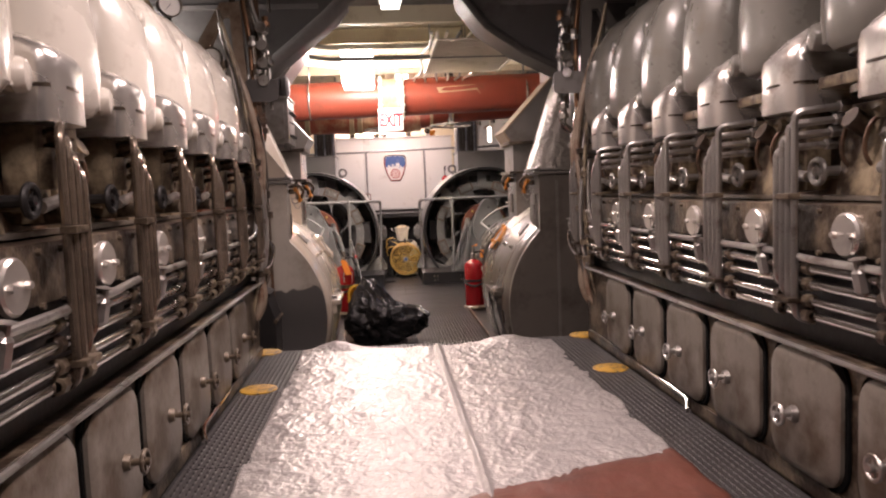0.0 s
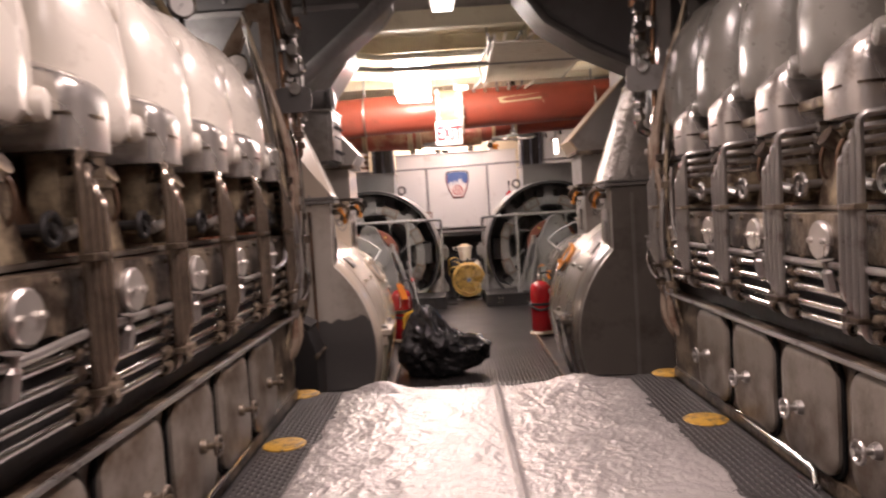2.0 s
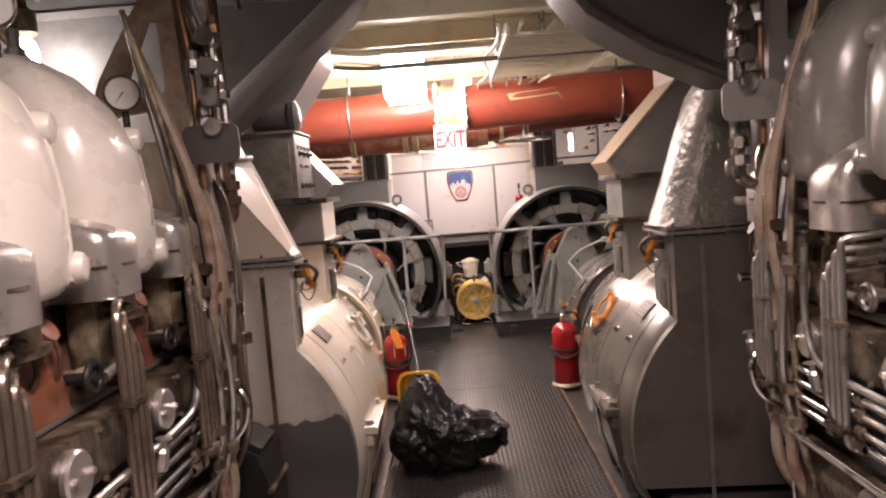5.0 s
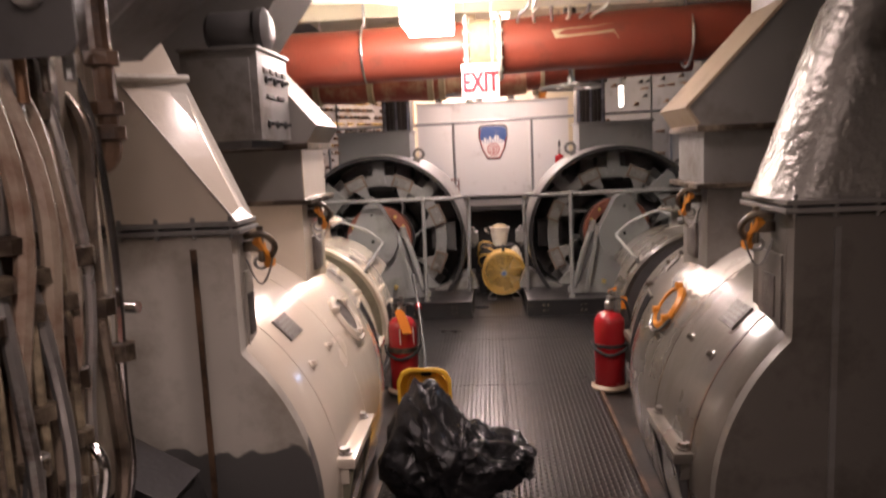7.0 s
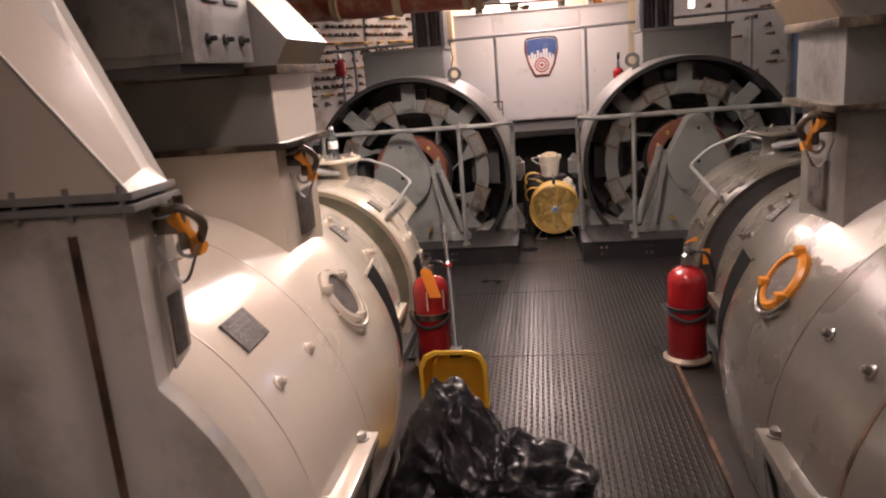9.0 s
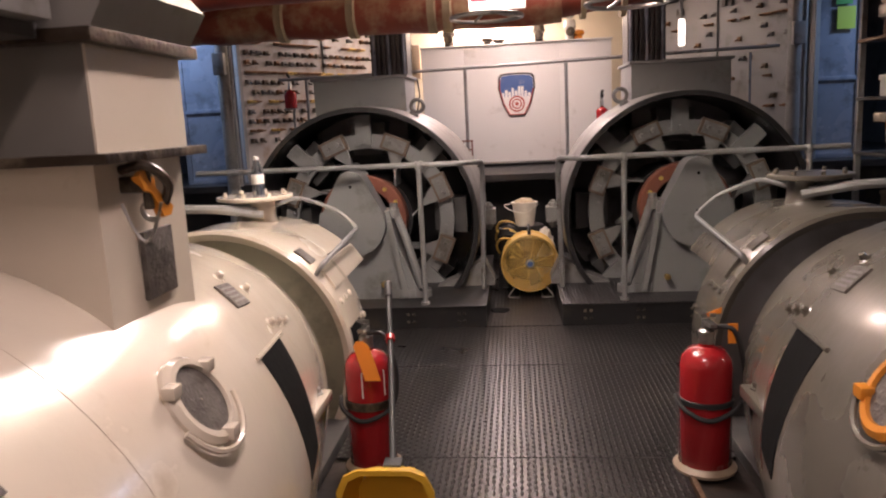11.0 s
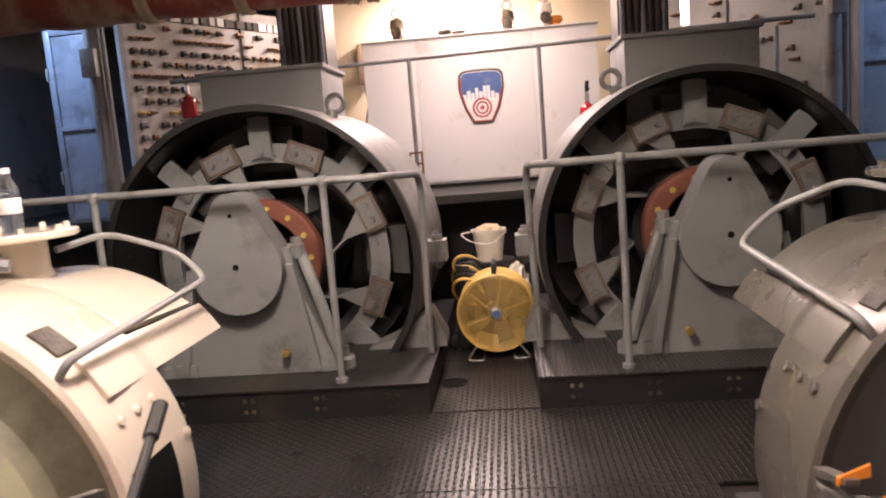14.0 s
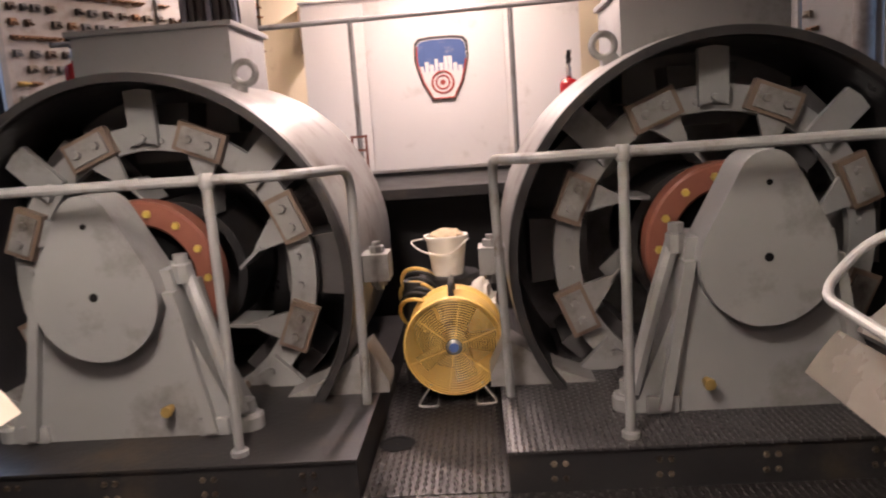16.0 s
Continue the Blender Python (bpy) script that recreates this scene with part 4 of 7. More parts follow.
    for th, y in ((31.5, 6.13), (31.5, 6.38), (47, 7.70), (53, 7.60), (35.5, 7.62), (34.5, 7.70), (33.5, 7.78)):
        p, n = on(th, y)
        bm = B()
        lathe(bm, p - n * 0.004, n, [(0.022, 0), (0.022, 0.006), (0.013, 0.010), (0.011, 0.028), (0.002, 0.03)], 8)
        part("stud", bm, body_mat, T)
    p, n = on(33.5, 6.83)
    bm = lathe(B(), p - n * 0.02, n, [(0.117, 0), (0.117, 0.03), (0.105, 0.042), (0.089, 0.042), (0.086, 0.03), (0.086, 0.02)], 32)
    hatch = part("hatch_ring", bm, body_mat if s < 0 else "ochre", T, "round inspection port with a raised rim")
    part("hatch_glass", lathe(B(), p, n, [(0.002, 0.012), (0.090, 0.012), (0.090, 0.0)], 28), "plate", hatch, "dull grimy port pane")
    e2 = n.cross(Vector((0, 1, 0)))
    for a in (30, 150, 270):
        bm = B()
        d = Vector((0, 1, 0)) * math.cos(radians(a)) + e2 * math.sin(radians(a))
        box(bm, -0.016, 0.016, -0.02, 0.02, -0.01, 0.02, 0.004)
        bmesh.ops.translate(bm, verts=bm.verts[:], vec=p + d * 0.105 + n * 0.018)
        part("hatch_dog", bm, "ochre" if s > 0 else body_mat, hatch)
    lip = sweep(B(), [p + n * 0.012 + (Vector((0, 1, 0)) * math.cos(radians(a)) + (e2 if e2.z > 0 else -e2) * math.sin(radians(a))) * 0.135 for a in range(195, 346, 10)], 0.008, 6)
    part("drip_lip", lip, body_mat, hatch)
    # lower opening in the far end of the body, its depth painted black
    def patch(th0, th1, y0, y1, r0, r1, n=8, skew=0.0):
        bm = B()
        rows = []
        for i in range(n + 1):
            th = th0 + (th1 - th0) * i / n
            q = skew * i / n
            rows.append([on(th, y0 + q, r0)[0], on(th, y1 - q, r0)[0], on(th, y1 - q, r1)[0], on(th, y0 + q, r1)[0]])
        return loft(bm, rows)
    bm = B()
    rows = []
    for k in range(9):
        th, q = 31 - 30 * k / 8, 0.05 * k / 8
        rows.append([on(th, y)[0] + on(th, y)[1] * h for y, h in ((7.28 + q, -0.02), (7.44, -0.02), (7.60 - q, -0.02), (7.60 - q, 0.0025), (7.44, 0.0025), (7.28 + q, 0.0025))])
    part("vent_opening", loft(bm, rows), "soot", T, "cut opening in the casing, its shade put in as a black patch")
    bm = B()
    part("vent_lip", sweep(bm, [on(31.6, 7.24 + 0.06 * k)[0] + on(31.6, 7.24 + 0.06 * k)[1] * 0.004 for k in range(8)], 0.008, 6), body_mat, T, "raised lip over the opening")
    # lifting eye
    p, n = on(66, 6.34)
    bm = ring(B(), p + n * 0.05, (1, 0, 0), 0.05, 0.017, 24, 10)
    cyl(bm, p - n * 0.01, p + n * 0.012, 0.04, 0.03, 14)
    part("lifting_eye", bm, body_mat, T)
    # front duct base, flange and leaning duct
    bm = prism(B(), [(0.935, 0.90), (0.935, 1.345), (1.95, 1.345), (1.95, 0.5), (1.2, 0.5)], lambda a, b, d: (X(a), d, b), 5.862, 5.99 if s < 0 else 6.17, 0.008)
    base = part("duct_base", bm, front_mat, T)
    bm = box(B(), X(0.929), X(0.935), 5.89, 5.97 if s < 0 else 6.10, 0.93, 1.2, 0.002)
    part("side_panel", bm, front_mat, base)
    bm = box(B(), X(0.924), X(0.930), 5.90 if s < 0 else 5.94, 5.96 if s < 0 else 6.05, 0.97, 1.12, 0.002)
    part("side_plate", bm, "plate", base, "dark label plate")
    bm = box(B(), X(1.06), X(1.08), 5.792, 5.80, FLOOR, 1.3)
    part("seam_strip", bm, "brown" if s < 0 else "grey", base, "dark vertical seam strip")
    yf = 5.985 if s < 0 else 6.21
    bm = box(B(), X(0.895), X(1.99), 5.775, yf, 1.35, 1.368, 0.003)
    box(bm, X(0.90), X(1.98), 5.78, yf - 0.005, 1.376, 1.394, 0.003)
    for k in range(8):
        cyl(bm, (X(0.93 + 0.13 * k), 5.79, 1.335), (X(0.93 + 0.13 * k), 5.79, 1.41), 0.008, seg=6)
    part("duct_flange", bm, "grey" if s > 0 else "motorlight", T)
    slant = [(0.905, 1.394), (1.11, 1.88), (1.29, 2.3), (1.9, 2.3), (1.96, 1.394)] if s < 0 else [(0.90, 1.394), (1.03, 1.86), (1.10, 2.02), (1.9, 2.3), (1.96, 1.394)]
    if s > 0:
        rings = []
        for z, u0, w, dp in ((1.394, 0.88, 1.06, 0.40), (1.40, 0.885, 1.05, 0.395), (1.60, 0.955, 0.95, 0.38), (1.86, 1.04, 0.85, 0.36), (2.02, 1.10, 0.80, 0.34), (2.30, 1.30, 0.6, 0.34)):
            rings.append([(X(u0 + w / 2 - a), 6.0 + b, z) for a, b in rrect(w, dp, 0.15, 6)])
        bm = loft(B(), rings)
        part("leaning_duct", bm, "foil", T, "leaning duct wrapped in crinkled shiny foil")
    else:
        near = [(0.915, 1.394), (1.285, 1.88), (1.60, 2.3), (1.9, 2.3), (1.96, 1.394)]
        bm = loft(B(), [[(X(a), 5.79, b) for a, b in near], [(X(a + 0.012), 5.945, b) for a, b in slant]])
        part("leaning_duct", bm, "cream", T, "leaning cream duct")
        # whiter sheet over the cream duct paints its lit aisle side
        face = [[(X(a - 0.006), 5.79, b), (X(a + 0.004), 5.79, b), (X(c + 0.010), 5.945, b), (X(c - 0.004), 5.945, b)] for (a, b), (c, d) in zip(near[:2], slant[:2])]
        part("duct_face", loft(B(), face), "creamdome", T, "smooth duct face, whitened to carry the lamp light on it")
        part("duct_lip", sweep(B(), [(X(1.27), 5.77, 1.885), (X(1.10), 5.955, 1.89)], 0.014, 8), "creamdome", T, "ragged rolled edge at the head of the duct")
    # second duct: square trunk with flanges and a leaning top
    bm = prism(B(), [(0.945, 0.84), (0.945, 1.375), (1.75, 1.375), (1.75, 0.7), (1.25, 0.7)], lambda a, b, d: (X(a), d, b), 6.80, 7.22, 0.006)
    base2 = part("duct_base", bm, body_mat if s < 0 else "grey", T)
    bm = box(B(), X(0.93), X(0.945), 6.95, 7.10, 1.03, 1.20, 0.003)
    part("side_plate", bm, "plate", base2, "dark label plate")
    bm = box(B(), X(0.885), X(1.8), 6.75, 7.27, 1.375, 1.398, 0.003)
    box(bm, X(0.885), X(1.8), 6.75, 7.27, 1.63, 1.66, 0.003)
    part("duct_flange", bm, "iron", T, "rusty bolted flange")
    # riser is greyed for its shaded front
    bm = box(B(), X(0.93), X(1.76), 6.79, 7.23, 1.398, 1.63)
    part("duct_riser", bm, "grey", T)
    # paler sheet on the aisle side paints the light falling there
    part("riser_face", box(B(), X(0.924), X(0.930), 6.79, 7.23, 1.398, 1.63), "cream" if s < 0 else "motorlight", T)
    top = [(0.89, 1.66), (0.84, 1.74), (1.28, 2.20), (1.28, 2.9), (1.9, 2.9), (1.8, 1.66)] if s > 0 else [(0.89, 1.66), (0.84, 1.74), (1.15, 2.10), (0.85, 2.5), (0.85, 2.9), (1.9, 2.9), (1.8, 1.66)]
    bm = prism(B(), top, lambda a, b, d: (X(a), d, b), 6.76, 7.24, 0.006)
    part("duct_top", bm, "grey", T)
    if s > 0:
        bm = prism(B(), [(0.886, 1.66), (0.832, 1.742), (1.272, 2.205), (1.285, 2.195), (0.85, 1.742), (0.90, 1.67)], lambda a, b, d: (X(a), d, b), 6.755, 7.245, 0.003)
        part("tan_face", bm, "tan", T, "tan painted duct face")
    # clamps with ochre handles at the duct corners
    for y, z, u in ((5.93 if s < 0 else 5.98, 1.27, 0.905), (6.92, 1.30, 0.92)):
        bm = B()
        box(bm, X(u - 0.035), X(u + 0.03), y - 0.025, y + 0.025, z, z + 0.04, 0.008)
        cyl(bm, (X(u - 0.03), y, z + 0.09), (X(u - 0.03), y, z - 0.04), 0.012, seg=10)
        cl = part("duct_clamp", bm, "iron", T)
        e0, e1 = Vector((X(u - 0.02), y - 0.02, z + 0.045)), Vector((X(u - 0.06), y + 0.05, z - 0.08))
        ax = (e1 - e0).normalized()
        sd = ax.cross(Vector((s, 0, 0.3))).normalized()
        up = ax.cross(sd)
        bm = prism(B(), [(0.0, -0.012), (0.035, -0.022), (0.05, -0.010), (0.07, -0.012), (0.115, -0.021), (0.125, 0.0), (0.115, 0.021), (0.07, 0.012), (0.05, 0.010), (0.035, 0.022), (0.0, 0.012)], lambda a, b, d: e0 + ax * a + sd * b + up * d, -0.012, 0.012, 0.004)
        part("clamp_handle", bm, "ochre", cl, "bright orange clamp handle")
        part("clamp_hook", sweep(B(), rounded([(X(u + 0.02), y - 0.02, z + 0.055), (X(u - 0.05), y - 0.03, z + 0.07), (X(u - 0.085), y + 0.01, z + 0.02), (X(u - 0.05), y + 0.035, z - 0.03)], 0.03), 0.012, 8), "iron", cl)
        part("safety_chain", sweep(B(), [(X(u + 0.01 - 0.012 * k), y - 0.05, z - 0.02 - 0.09 * math.sin(math.pi * k / 8)) for k in range(9)], 0.004, 5), "steel", cl)
        part("eye_bolt", ring(B(), (X(u - 0.01), y + 0.045, z - 0.05), (0, 1, 0.3), 0.022, 0.007, 16, 6), "steel", cl)
    # nozzle on the bearing housing, guard bar, lip plate
    bm = B()
    lathe(bm, (X(C - 0.04), 9.15, 0.93), (0, 0, 1), [(0.12, 0), (0.105, 0.03), (0.105, 0.125), (0.20, 0.128), (0.205, 0.133), (0.205, 0.147), (0.2, 0.152), (0.002, 0.152)], 32)
    for k in range(8):
        a = k * math.pi / 4
        bolt(bm, (X(C - 0.04) + 0.17 * math.cos(a), 9.15 + 0.17 * math.sin(a), 1.08), (0, 0, 1), 0.012, 0.02)
    part("nozzle", bm, body_mat, T, "flanged pipe stub")
    def taper(th0, th1, y0, y1, r0, r1, t, n):
        """A curved plate on the narrowing housing, t thick."""
        ths = [th0 + (th1 - th0) * i / n for i in range(n + 1)]
        return loft(B(), [[on(th, y0, r0 - t)[0], on(th, y1, r1 - t)[0], on(th, y1, r1)[0], on(th, y0, r0)[0]] for th in ths])
    bm = taper(31, 43, 8.70, 9.60, 0.668, 0.606, 0.015, 8)
    cover = taper(45, 137, 8.99, 9.56, 0.650, 0.598, 0.03, 24)
    part("upper_cover", cover, body_mat, T, "curved upper bearing cover")
    for k in range(4):
        q, nn = on(25 if k < 3 else 12, 8.70 + 0.09 * k, 0.652)
        sb = lathe(B(), q - nn * 0.006, nn, [(0.016, 0), (0.016, 0.014), (0.002, 0.018)], 8)
        part("cap_screw", sb, body_mat, T)
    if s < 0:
        # black patch on the housing puts the hole's shade into colour
        part("hand_opening", patch(-12, 13, 8.64, 8.87, 0.636, 0.654, 8), "soot", T, "square hand opening, its shade put in as a black patch")
    part("lip_plate", bm, body_mat, T, "curved strap plate with bolts")
    bm = sweep(B(), rounded([(X(0.99), 8.60, 0.735), (X(0.955), 8.60, 0.785), (X(0.985), 9.56, 0.825), (X(1.12), 9.62, 0.93), (X(1.32), 9.50, 1.03), (X(1.40), 9.30, 1.00)], 0.07), 0.012, 10)
    part("guard_bar", bm, "rail", T, "bent bar over the bearing housing")
    tangent = on(50, 8.72, 0.654)
    bm = prism(B(), [(-0.045, -0.05), (0.045, -0.05), (0.045, 0.05), (-0.045, 0.05)], lambda a, b, d: tangent[0] + Vector((0, 1, 0)) * a + tangent[1].cross(Vector((0, 1, 0))) * b + tangent[1] * d, -0.004, 0.006)
    part("nameplate", bm, "plate", T, "small engraved metal plate")
    for k in range(3):
        bm = B()
        sweep(bm, rounded([(X(1.36 + 0.04 * k), 9.0 + 0.02 * k, 0.99 + 0.02 * k), (X(1.6), 8.9 + 0.03 * k, 1.04), (X(2.4), 8.8 + 0.05 * k, 1.06 + 0.01 * k)], 0.1), 0.022 - 0.004 * k, 8)
        part("pipe", bm, "rail", T)
    return T


# olive darkened for the shade in the throat; the left foot webs reuse it
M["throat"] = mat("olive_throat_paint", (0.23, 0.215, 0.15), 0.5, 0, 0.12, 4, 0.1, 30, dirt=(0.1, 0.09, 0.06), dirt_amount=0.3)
generator(-1, "cream", "frontL", "large cream enamelled generator with ducts on top")
generator(1, "genR", "frontRg", "large grey enamelled generator with ducts on top")


# ---- motors ----
def motor(s):
    X = lambda u: XC + s * u
    C, ZC, R = 1.22, 0.665, 0.895
    T = thing("propulsion_motor", (X(C), 11.500, FLOOR), "big open-ended grey electric motor on a plinth", "motor", "pair of motors")
    PT = 0.14
    YB = 12.1 if s < 0 else 11.65
    bm = lathe(B(), (X(C), 0, ZC), (0, 1, 0), [(R - 0.03, 10.940), (R - 0.03, 10.835), (R - 0.025, 10.825), (R - 0.005, 10.825), (R, 10.835), (R, 10.900), (R + 0.01, 10.960), (R + 0.012, YB), (R - 0.02, YB + 0.1), (0.2, YB + 0.1)], 80)
    part("frame", bm, "motorlight", T, "grey cylindrical motor frame")
    part("front_rim", lathe(B(), (X(C), 0, ZC), (0, 1, 0), [(R - 0.034, 10.95), (R - 0.034, 10.82), (R + 0.002, 10.82), (R + 0.004, 10.84), (R + 0.004, 10.87)], 80), "black", T, "black front rim")
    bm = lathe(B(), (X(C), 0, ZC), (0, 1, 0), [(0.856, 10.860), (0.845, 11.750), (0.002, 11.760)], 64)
    part("bore", bm, "bore", T, "glossy black inside of the motor")
    # brush ring held by brackets, with bolted brush holders
    bm = lathe(B(), (X(C), 0, ZC), (0, 1, 0), [(0.578, 11.080), (0.578, 11.130), (0.690, 11.130), (0.690, 11.080)], 72, closed=True)
    part("brush_ring", bm, "motor", T)
    for k in range(8):
        a = radians(45 * k)
        rad, tan = Vector((math.cos(a), 0, math.sin(a))), Vector((-math.sin(a), 0, math.cos(a)))
        c = Vector((X(C), 0, ZC))
        bm = prism(B(), [(0.60, -0.062), (0.835, -0.062), (0.845, 0.0), (0.835, 0.062), (0.60, 0.062), (0.615, 0)], lambda p, q, d: c + rad * p + tan * q + Vector((0, d, 0)), 11.045, 11.085, 0.006)
        bolt(bm, c + rad * 0.635 + Vector((0, 11.045, 0)), (0, -1, 0), 0.016, 0.012)
        if k % 4:
            part("bracket", bm, "motor", T)
        else:
            bm.free()
        a2 = radians(45 * k + 22.5)
        rad2, tan2 = Vector((math.cos(a2), 0, math.sin(a2))), Vector((-math.sin(a2), 0, math.cos(a2)))
        bm = prism(B(), [(0.583, -0.108), (0.712, -0.108), (0.712, 0.108), (0.583, 0.108)], lambda p, q, d: c + rad2 * p + tan2 * q + Vector((0, d, 0)), 11.035, 11.082, 0.004)
        sh = part("brush_holder", bm, "holder", T, "rust-edged brush holder block")
        bm = prism(B(), [(0.600, -0.086), (0.694, -0.086), (0.694, 0.086), (0.600, 0.086)], lambda p, q, d: c + rad2 * p + tan2 * q + Vector((0, d, 0)), 11.022, 11.036, 0.003)
        for q in (-0.045, 0.045):
            bolt(bm, c + rad2 * 0.647 + tan2 * q + Vector((0, 11.022, 0)), (0, -1, 0), 0.02, 0.018)
        part("face_plate", bm, "motorlight", sh)
        bm = prism(B(), [(0.59, -0.09), (0.59, 0.05), (0.46, -0.04), (0.42, -0.075)], lambda p, q, d: c + rad2 * p + tan2 * q + Vector((0, d, 0)), 11.060, 11.085)
        prism(bm, [(0.47, -0.07), (0.47, -0.055), (0.34, -0.10), (0.34, -0.115)], lambda p, q, d: c + rad2 * p + tan2 * q + Vector((0, d, 0)), 11.050, 11.300)
        part("brush_arm", bm, "motor", sh)
        for q in (-6, 6):
            aa = radians(45 * k + q)
            if k % 2 == 0:
                bm = bolt(B(), c + Vector((math.cos(aa), 0, math.sin(aa))) * 0.62 + Vector((0, 11.080, 0)), (0, -1, 0), 0.015, 0.012)
                part("ring_bolt", bm, "motor", T)
        # dark field poles deep inside
        bm = prism(B(), [(0.52, -0.12), (0.78, -0.15), (0.78, 0.15), (0.52, 0.12)], lambda p, q, d: c + rad * p + tan * q + Vector((0, d, 0)), 11.220, 11.600, 0.02)
        part("field_pole", bm, "dark", T)
    bm = lathe(B(), (X(C), 0, ZC), (0, 1, 0), [(0.30, 11.200), (0.34, 11.200), (0.345, 11.650)], 48)
    part("commutator", bm, "black", T)
    bm = lathe(B(), (X(C), 0, ZC + 0.04), (0, 1, 0), [(0.235, 10.93), (0.235, 10.855), (0.245, 10.845), (0.330, 10.845), (0.34, 10.855), (0.34, 10.95)], 56)
    hub = part("coupling_ring", bm, "redbrown", T, "red-brown primed coupling ring")
    part("coupling_back", lathe(B(), (X(C), 0, ZC + 0.04), (0, 1, 0), [(0.002, 10.93), (0.25, 10.93)], 40), "soot", hub)
    part("shaft", cyl(B(), (X(C), 10.5, ZC + 0.04), (X(C), 10.95, ZC + 0.04), 0.11, seg=28), "black", hub)
    for k in range(14):
        a = 2 * math.pi * k / 14
        bm = bolt(B(), (X(C) + 0.288 * math.cos(a), 10.845, ZC + 0.04 + 0.288 * math.sin(a)), (0, -1, 0), 0.018, 0.014)
        part("coupling_bolt", bm, "yellowbolt", hub, "yellow painted bolt head")
    # bearing pedestal and its pear-shaped cap
    bm = prism(B(), [(-0.46, PT), (0.46, PT), (0.46, PT + 0.03), (0.30, 0.56), (0.26, 0.80), (-0.26, 0.80), (-0.30, 0.56), (-0.46, PT + 0.03)], lambda a, b, d: (X(C) + a, d, b), 10.540, 10.760, 0.01)
    for q in (-0.36, 0.36):
        prism(bm, [(q - 0.02, PT + 0.02), (q + 0.02, PT + 0.02), (q * 0.72 + 0.02, 0.72), (q * 0.72 - 0.02, 0.72)], lambda a, b, d: (X(C) + a, d, b), 10.500, 10.800, 0.006)
        box(bm, X(C) + q - 0.06, X(C) + q + 0.06, 10.520, 10.820, PT, PT + 0.07, 0.008)
    ped = part("pedestal", bm, "motor", T)
    for q in (-0.43, 0.43):
        bm = B()
        for y in (10.600,):
            lathe(bm, (X(C) + q * 1.1, y, PT), (0, 0, 1), [(0.065, 0), (0.065, 0.05), (0.055, 0.06), (0.035, 0.062), (0.035, 0.115), (0.002, 0.118)], 12)
        part("anchor_bolt", bm, "motor", ped)
    bm = B()
    sweep(bm, rounded([(X(C) - s * 0.29, 10.620, 0.78), (X(C) - s * 0.36, 10.560, 0.62), (X(C) - s * 0.47, 10.550, 0.22)], 0.08), 0.03, 8)
    lathe(bm, (X(C) - s * 0.285, 10.600, 0.74), (0, 0, 1), [(0.04, 0), (0.04, 0.07), (0.03, 0.075), (0.03, 0.11), (0.002, 0.112)], 8)
    part("cap_bolt", bm, "motor", ped)
    bm = lathe(B(), (X(C) - s * 0.20, 10.530, PT + 0.12), (0, -1, 0), [(0.016, 0), (0.016, 0.03), (0.022, 0.032), (0.022, 0.05), (0.002, 0.052)], 8)
    part("oil_cock", bm, "brass", ped, "small yellow oil cock")
    outline = []
    r0, z0, r1, z1 = 0.237, 0.715, 0.105, 1.0
    al = math.degrees(math.asin((r0 - r1) / (z1 - z0)))
    for i in range(15):
        a = radians(al + (180 - 2 * al) * i / 14)
        outline.append((r1 * math.cos(a), z1 + r1 * math.sin(a)))
    for i in range(29):
        a = radians(180 - al + (180 + 2 * al) * i / 28)
        outline.append((r0 * math.cos(a), z0 + r0 * math.sin(a)))
    bm = prism(B(), outline, lambda a, b, d: (X(C) + a, d, b), 10.460, 10.660, 0.006)
    cap = part("bearing_cap", bm, "motor", T, "pear-shaped grey bearing cap")
    for z, r in ((0.728, 0.016), (0.992, 0.011)):
        bm = cyl(B(), (X(C), 10.457, z), (X(C), 10.462, z), r, seg=14)
        part("screw_hole", bm, "soot", cap)
    # feet on the frame, lugs, eye bolt
    for q in (-1, 1):
        bm = B()
        prism(bm, [(q * 0.55, PT), (q * 1.0, PT), (q * 1.0, 0.19), (q * 0.92, 0.35), (q * 0.70, 0.2)], lambda a, b, d: (X(C) + a, d, b), 10.900, 11.100, 0.008)
        prism(bm, [(q * 0.86, 0.60), (q * 1.02, 0.60), (q * 1.02, 0.72), (q * 0.86, 0.72)], lambda a, b, d: (X(C) + a, d, b), 11.050, 11.200, 0.008)
        for z in (0.60, 0.72):
            lathe(bm, (X(C) + q * 0.965, 11.120, z), (0, 0, 1 if z > 0.65 else -1), [(0.035, 0), (0.035, 0.03), (0.02, 0.032), (0.02, 0.05), (0.002, 0.05)], 8)
        part("frame_foot", bm, "motorlight", T)
    a = radians(115 if s > 0 else 65)
    e = Vector((X(C) + math.cos(a) * 0.91, 11.250, ZC + math.sin(a) * 0.91))
    n = Vector((math.cos(a), 0, math.sin(a)))
    bm = ring(B(), e + n * 0.075, (0, 1, 0), 0.05, 0.016, 24, 10)
    cyl(bm, e - n * 0.02, e + n * 0.02, 0.045, 0.035, 14)
    part("lifting_eye", bm, "motorlight", T)
    # junction box and louvred cable trunk on top
    bm = box(B(), X(0.92), X(1.70), 11.450, 12.050, 1.30, 1.80, 0.006)
    jb = part("junction_box", bm, "motor", T)
    bm = box(B(), X(0.90), X(1.72), 11.430, 12.070, 1.80, 1.825, 0.003)
    part("box_lid", bm, "motor", jb)
    bm = box(B(), X(0.93), X(1.24), 11.700, 12.000, 1.825, 2.60)
    tr = part("cable_trunk", bm, "dark", T)
    for k in range(7):
        bm = box(B(), X(0.94 + 0.043 * k), X(0.965 + 0.043 * k), 11.665, 11.700, 1.83, 2.55, 0.006)
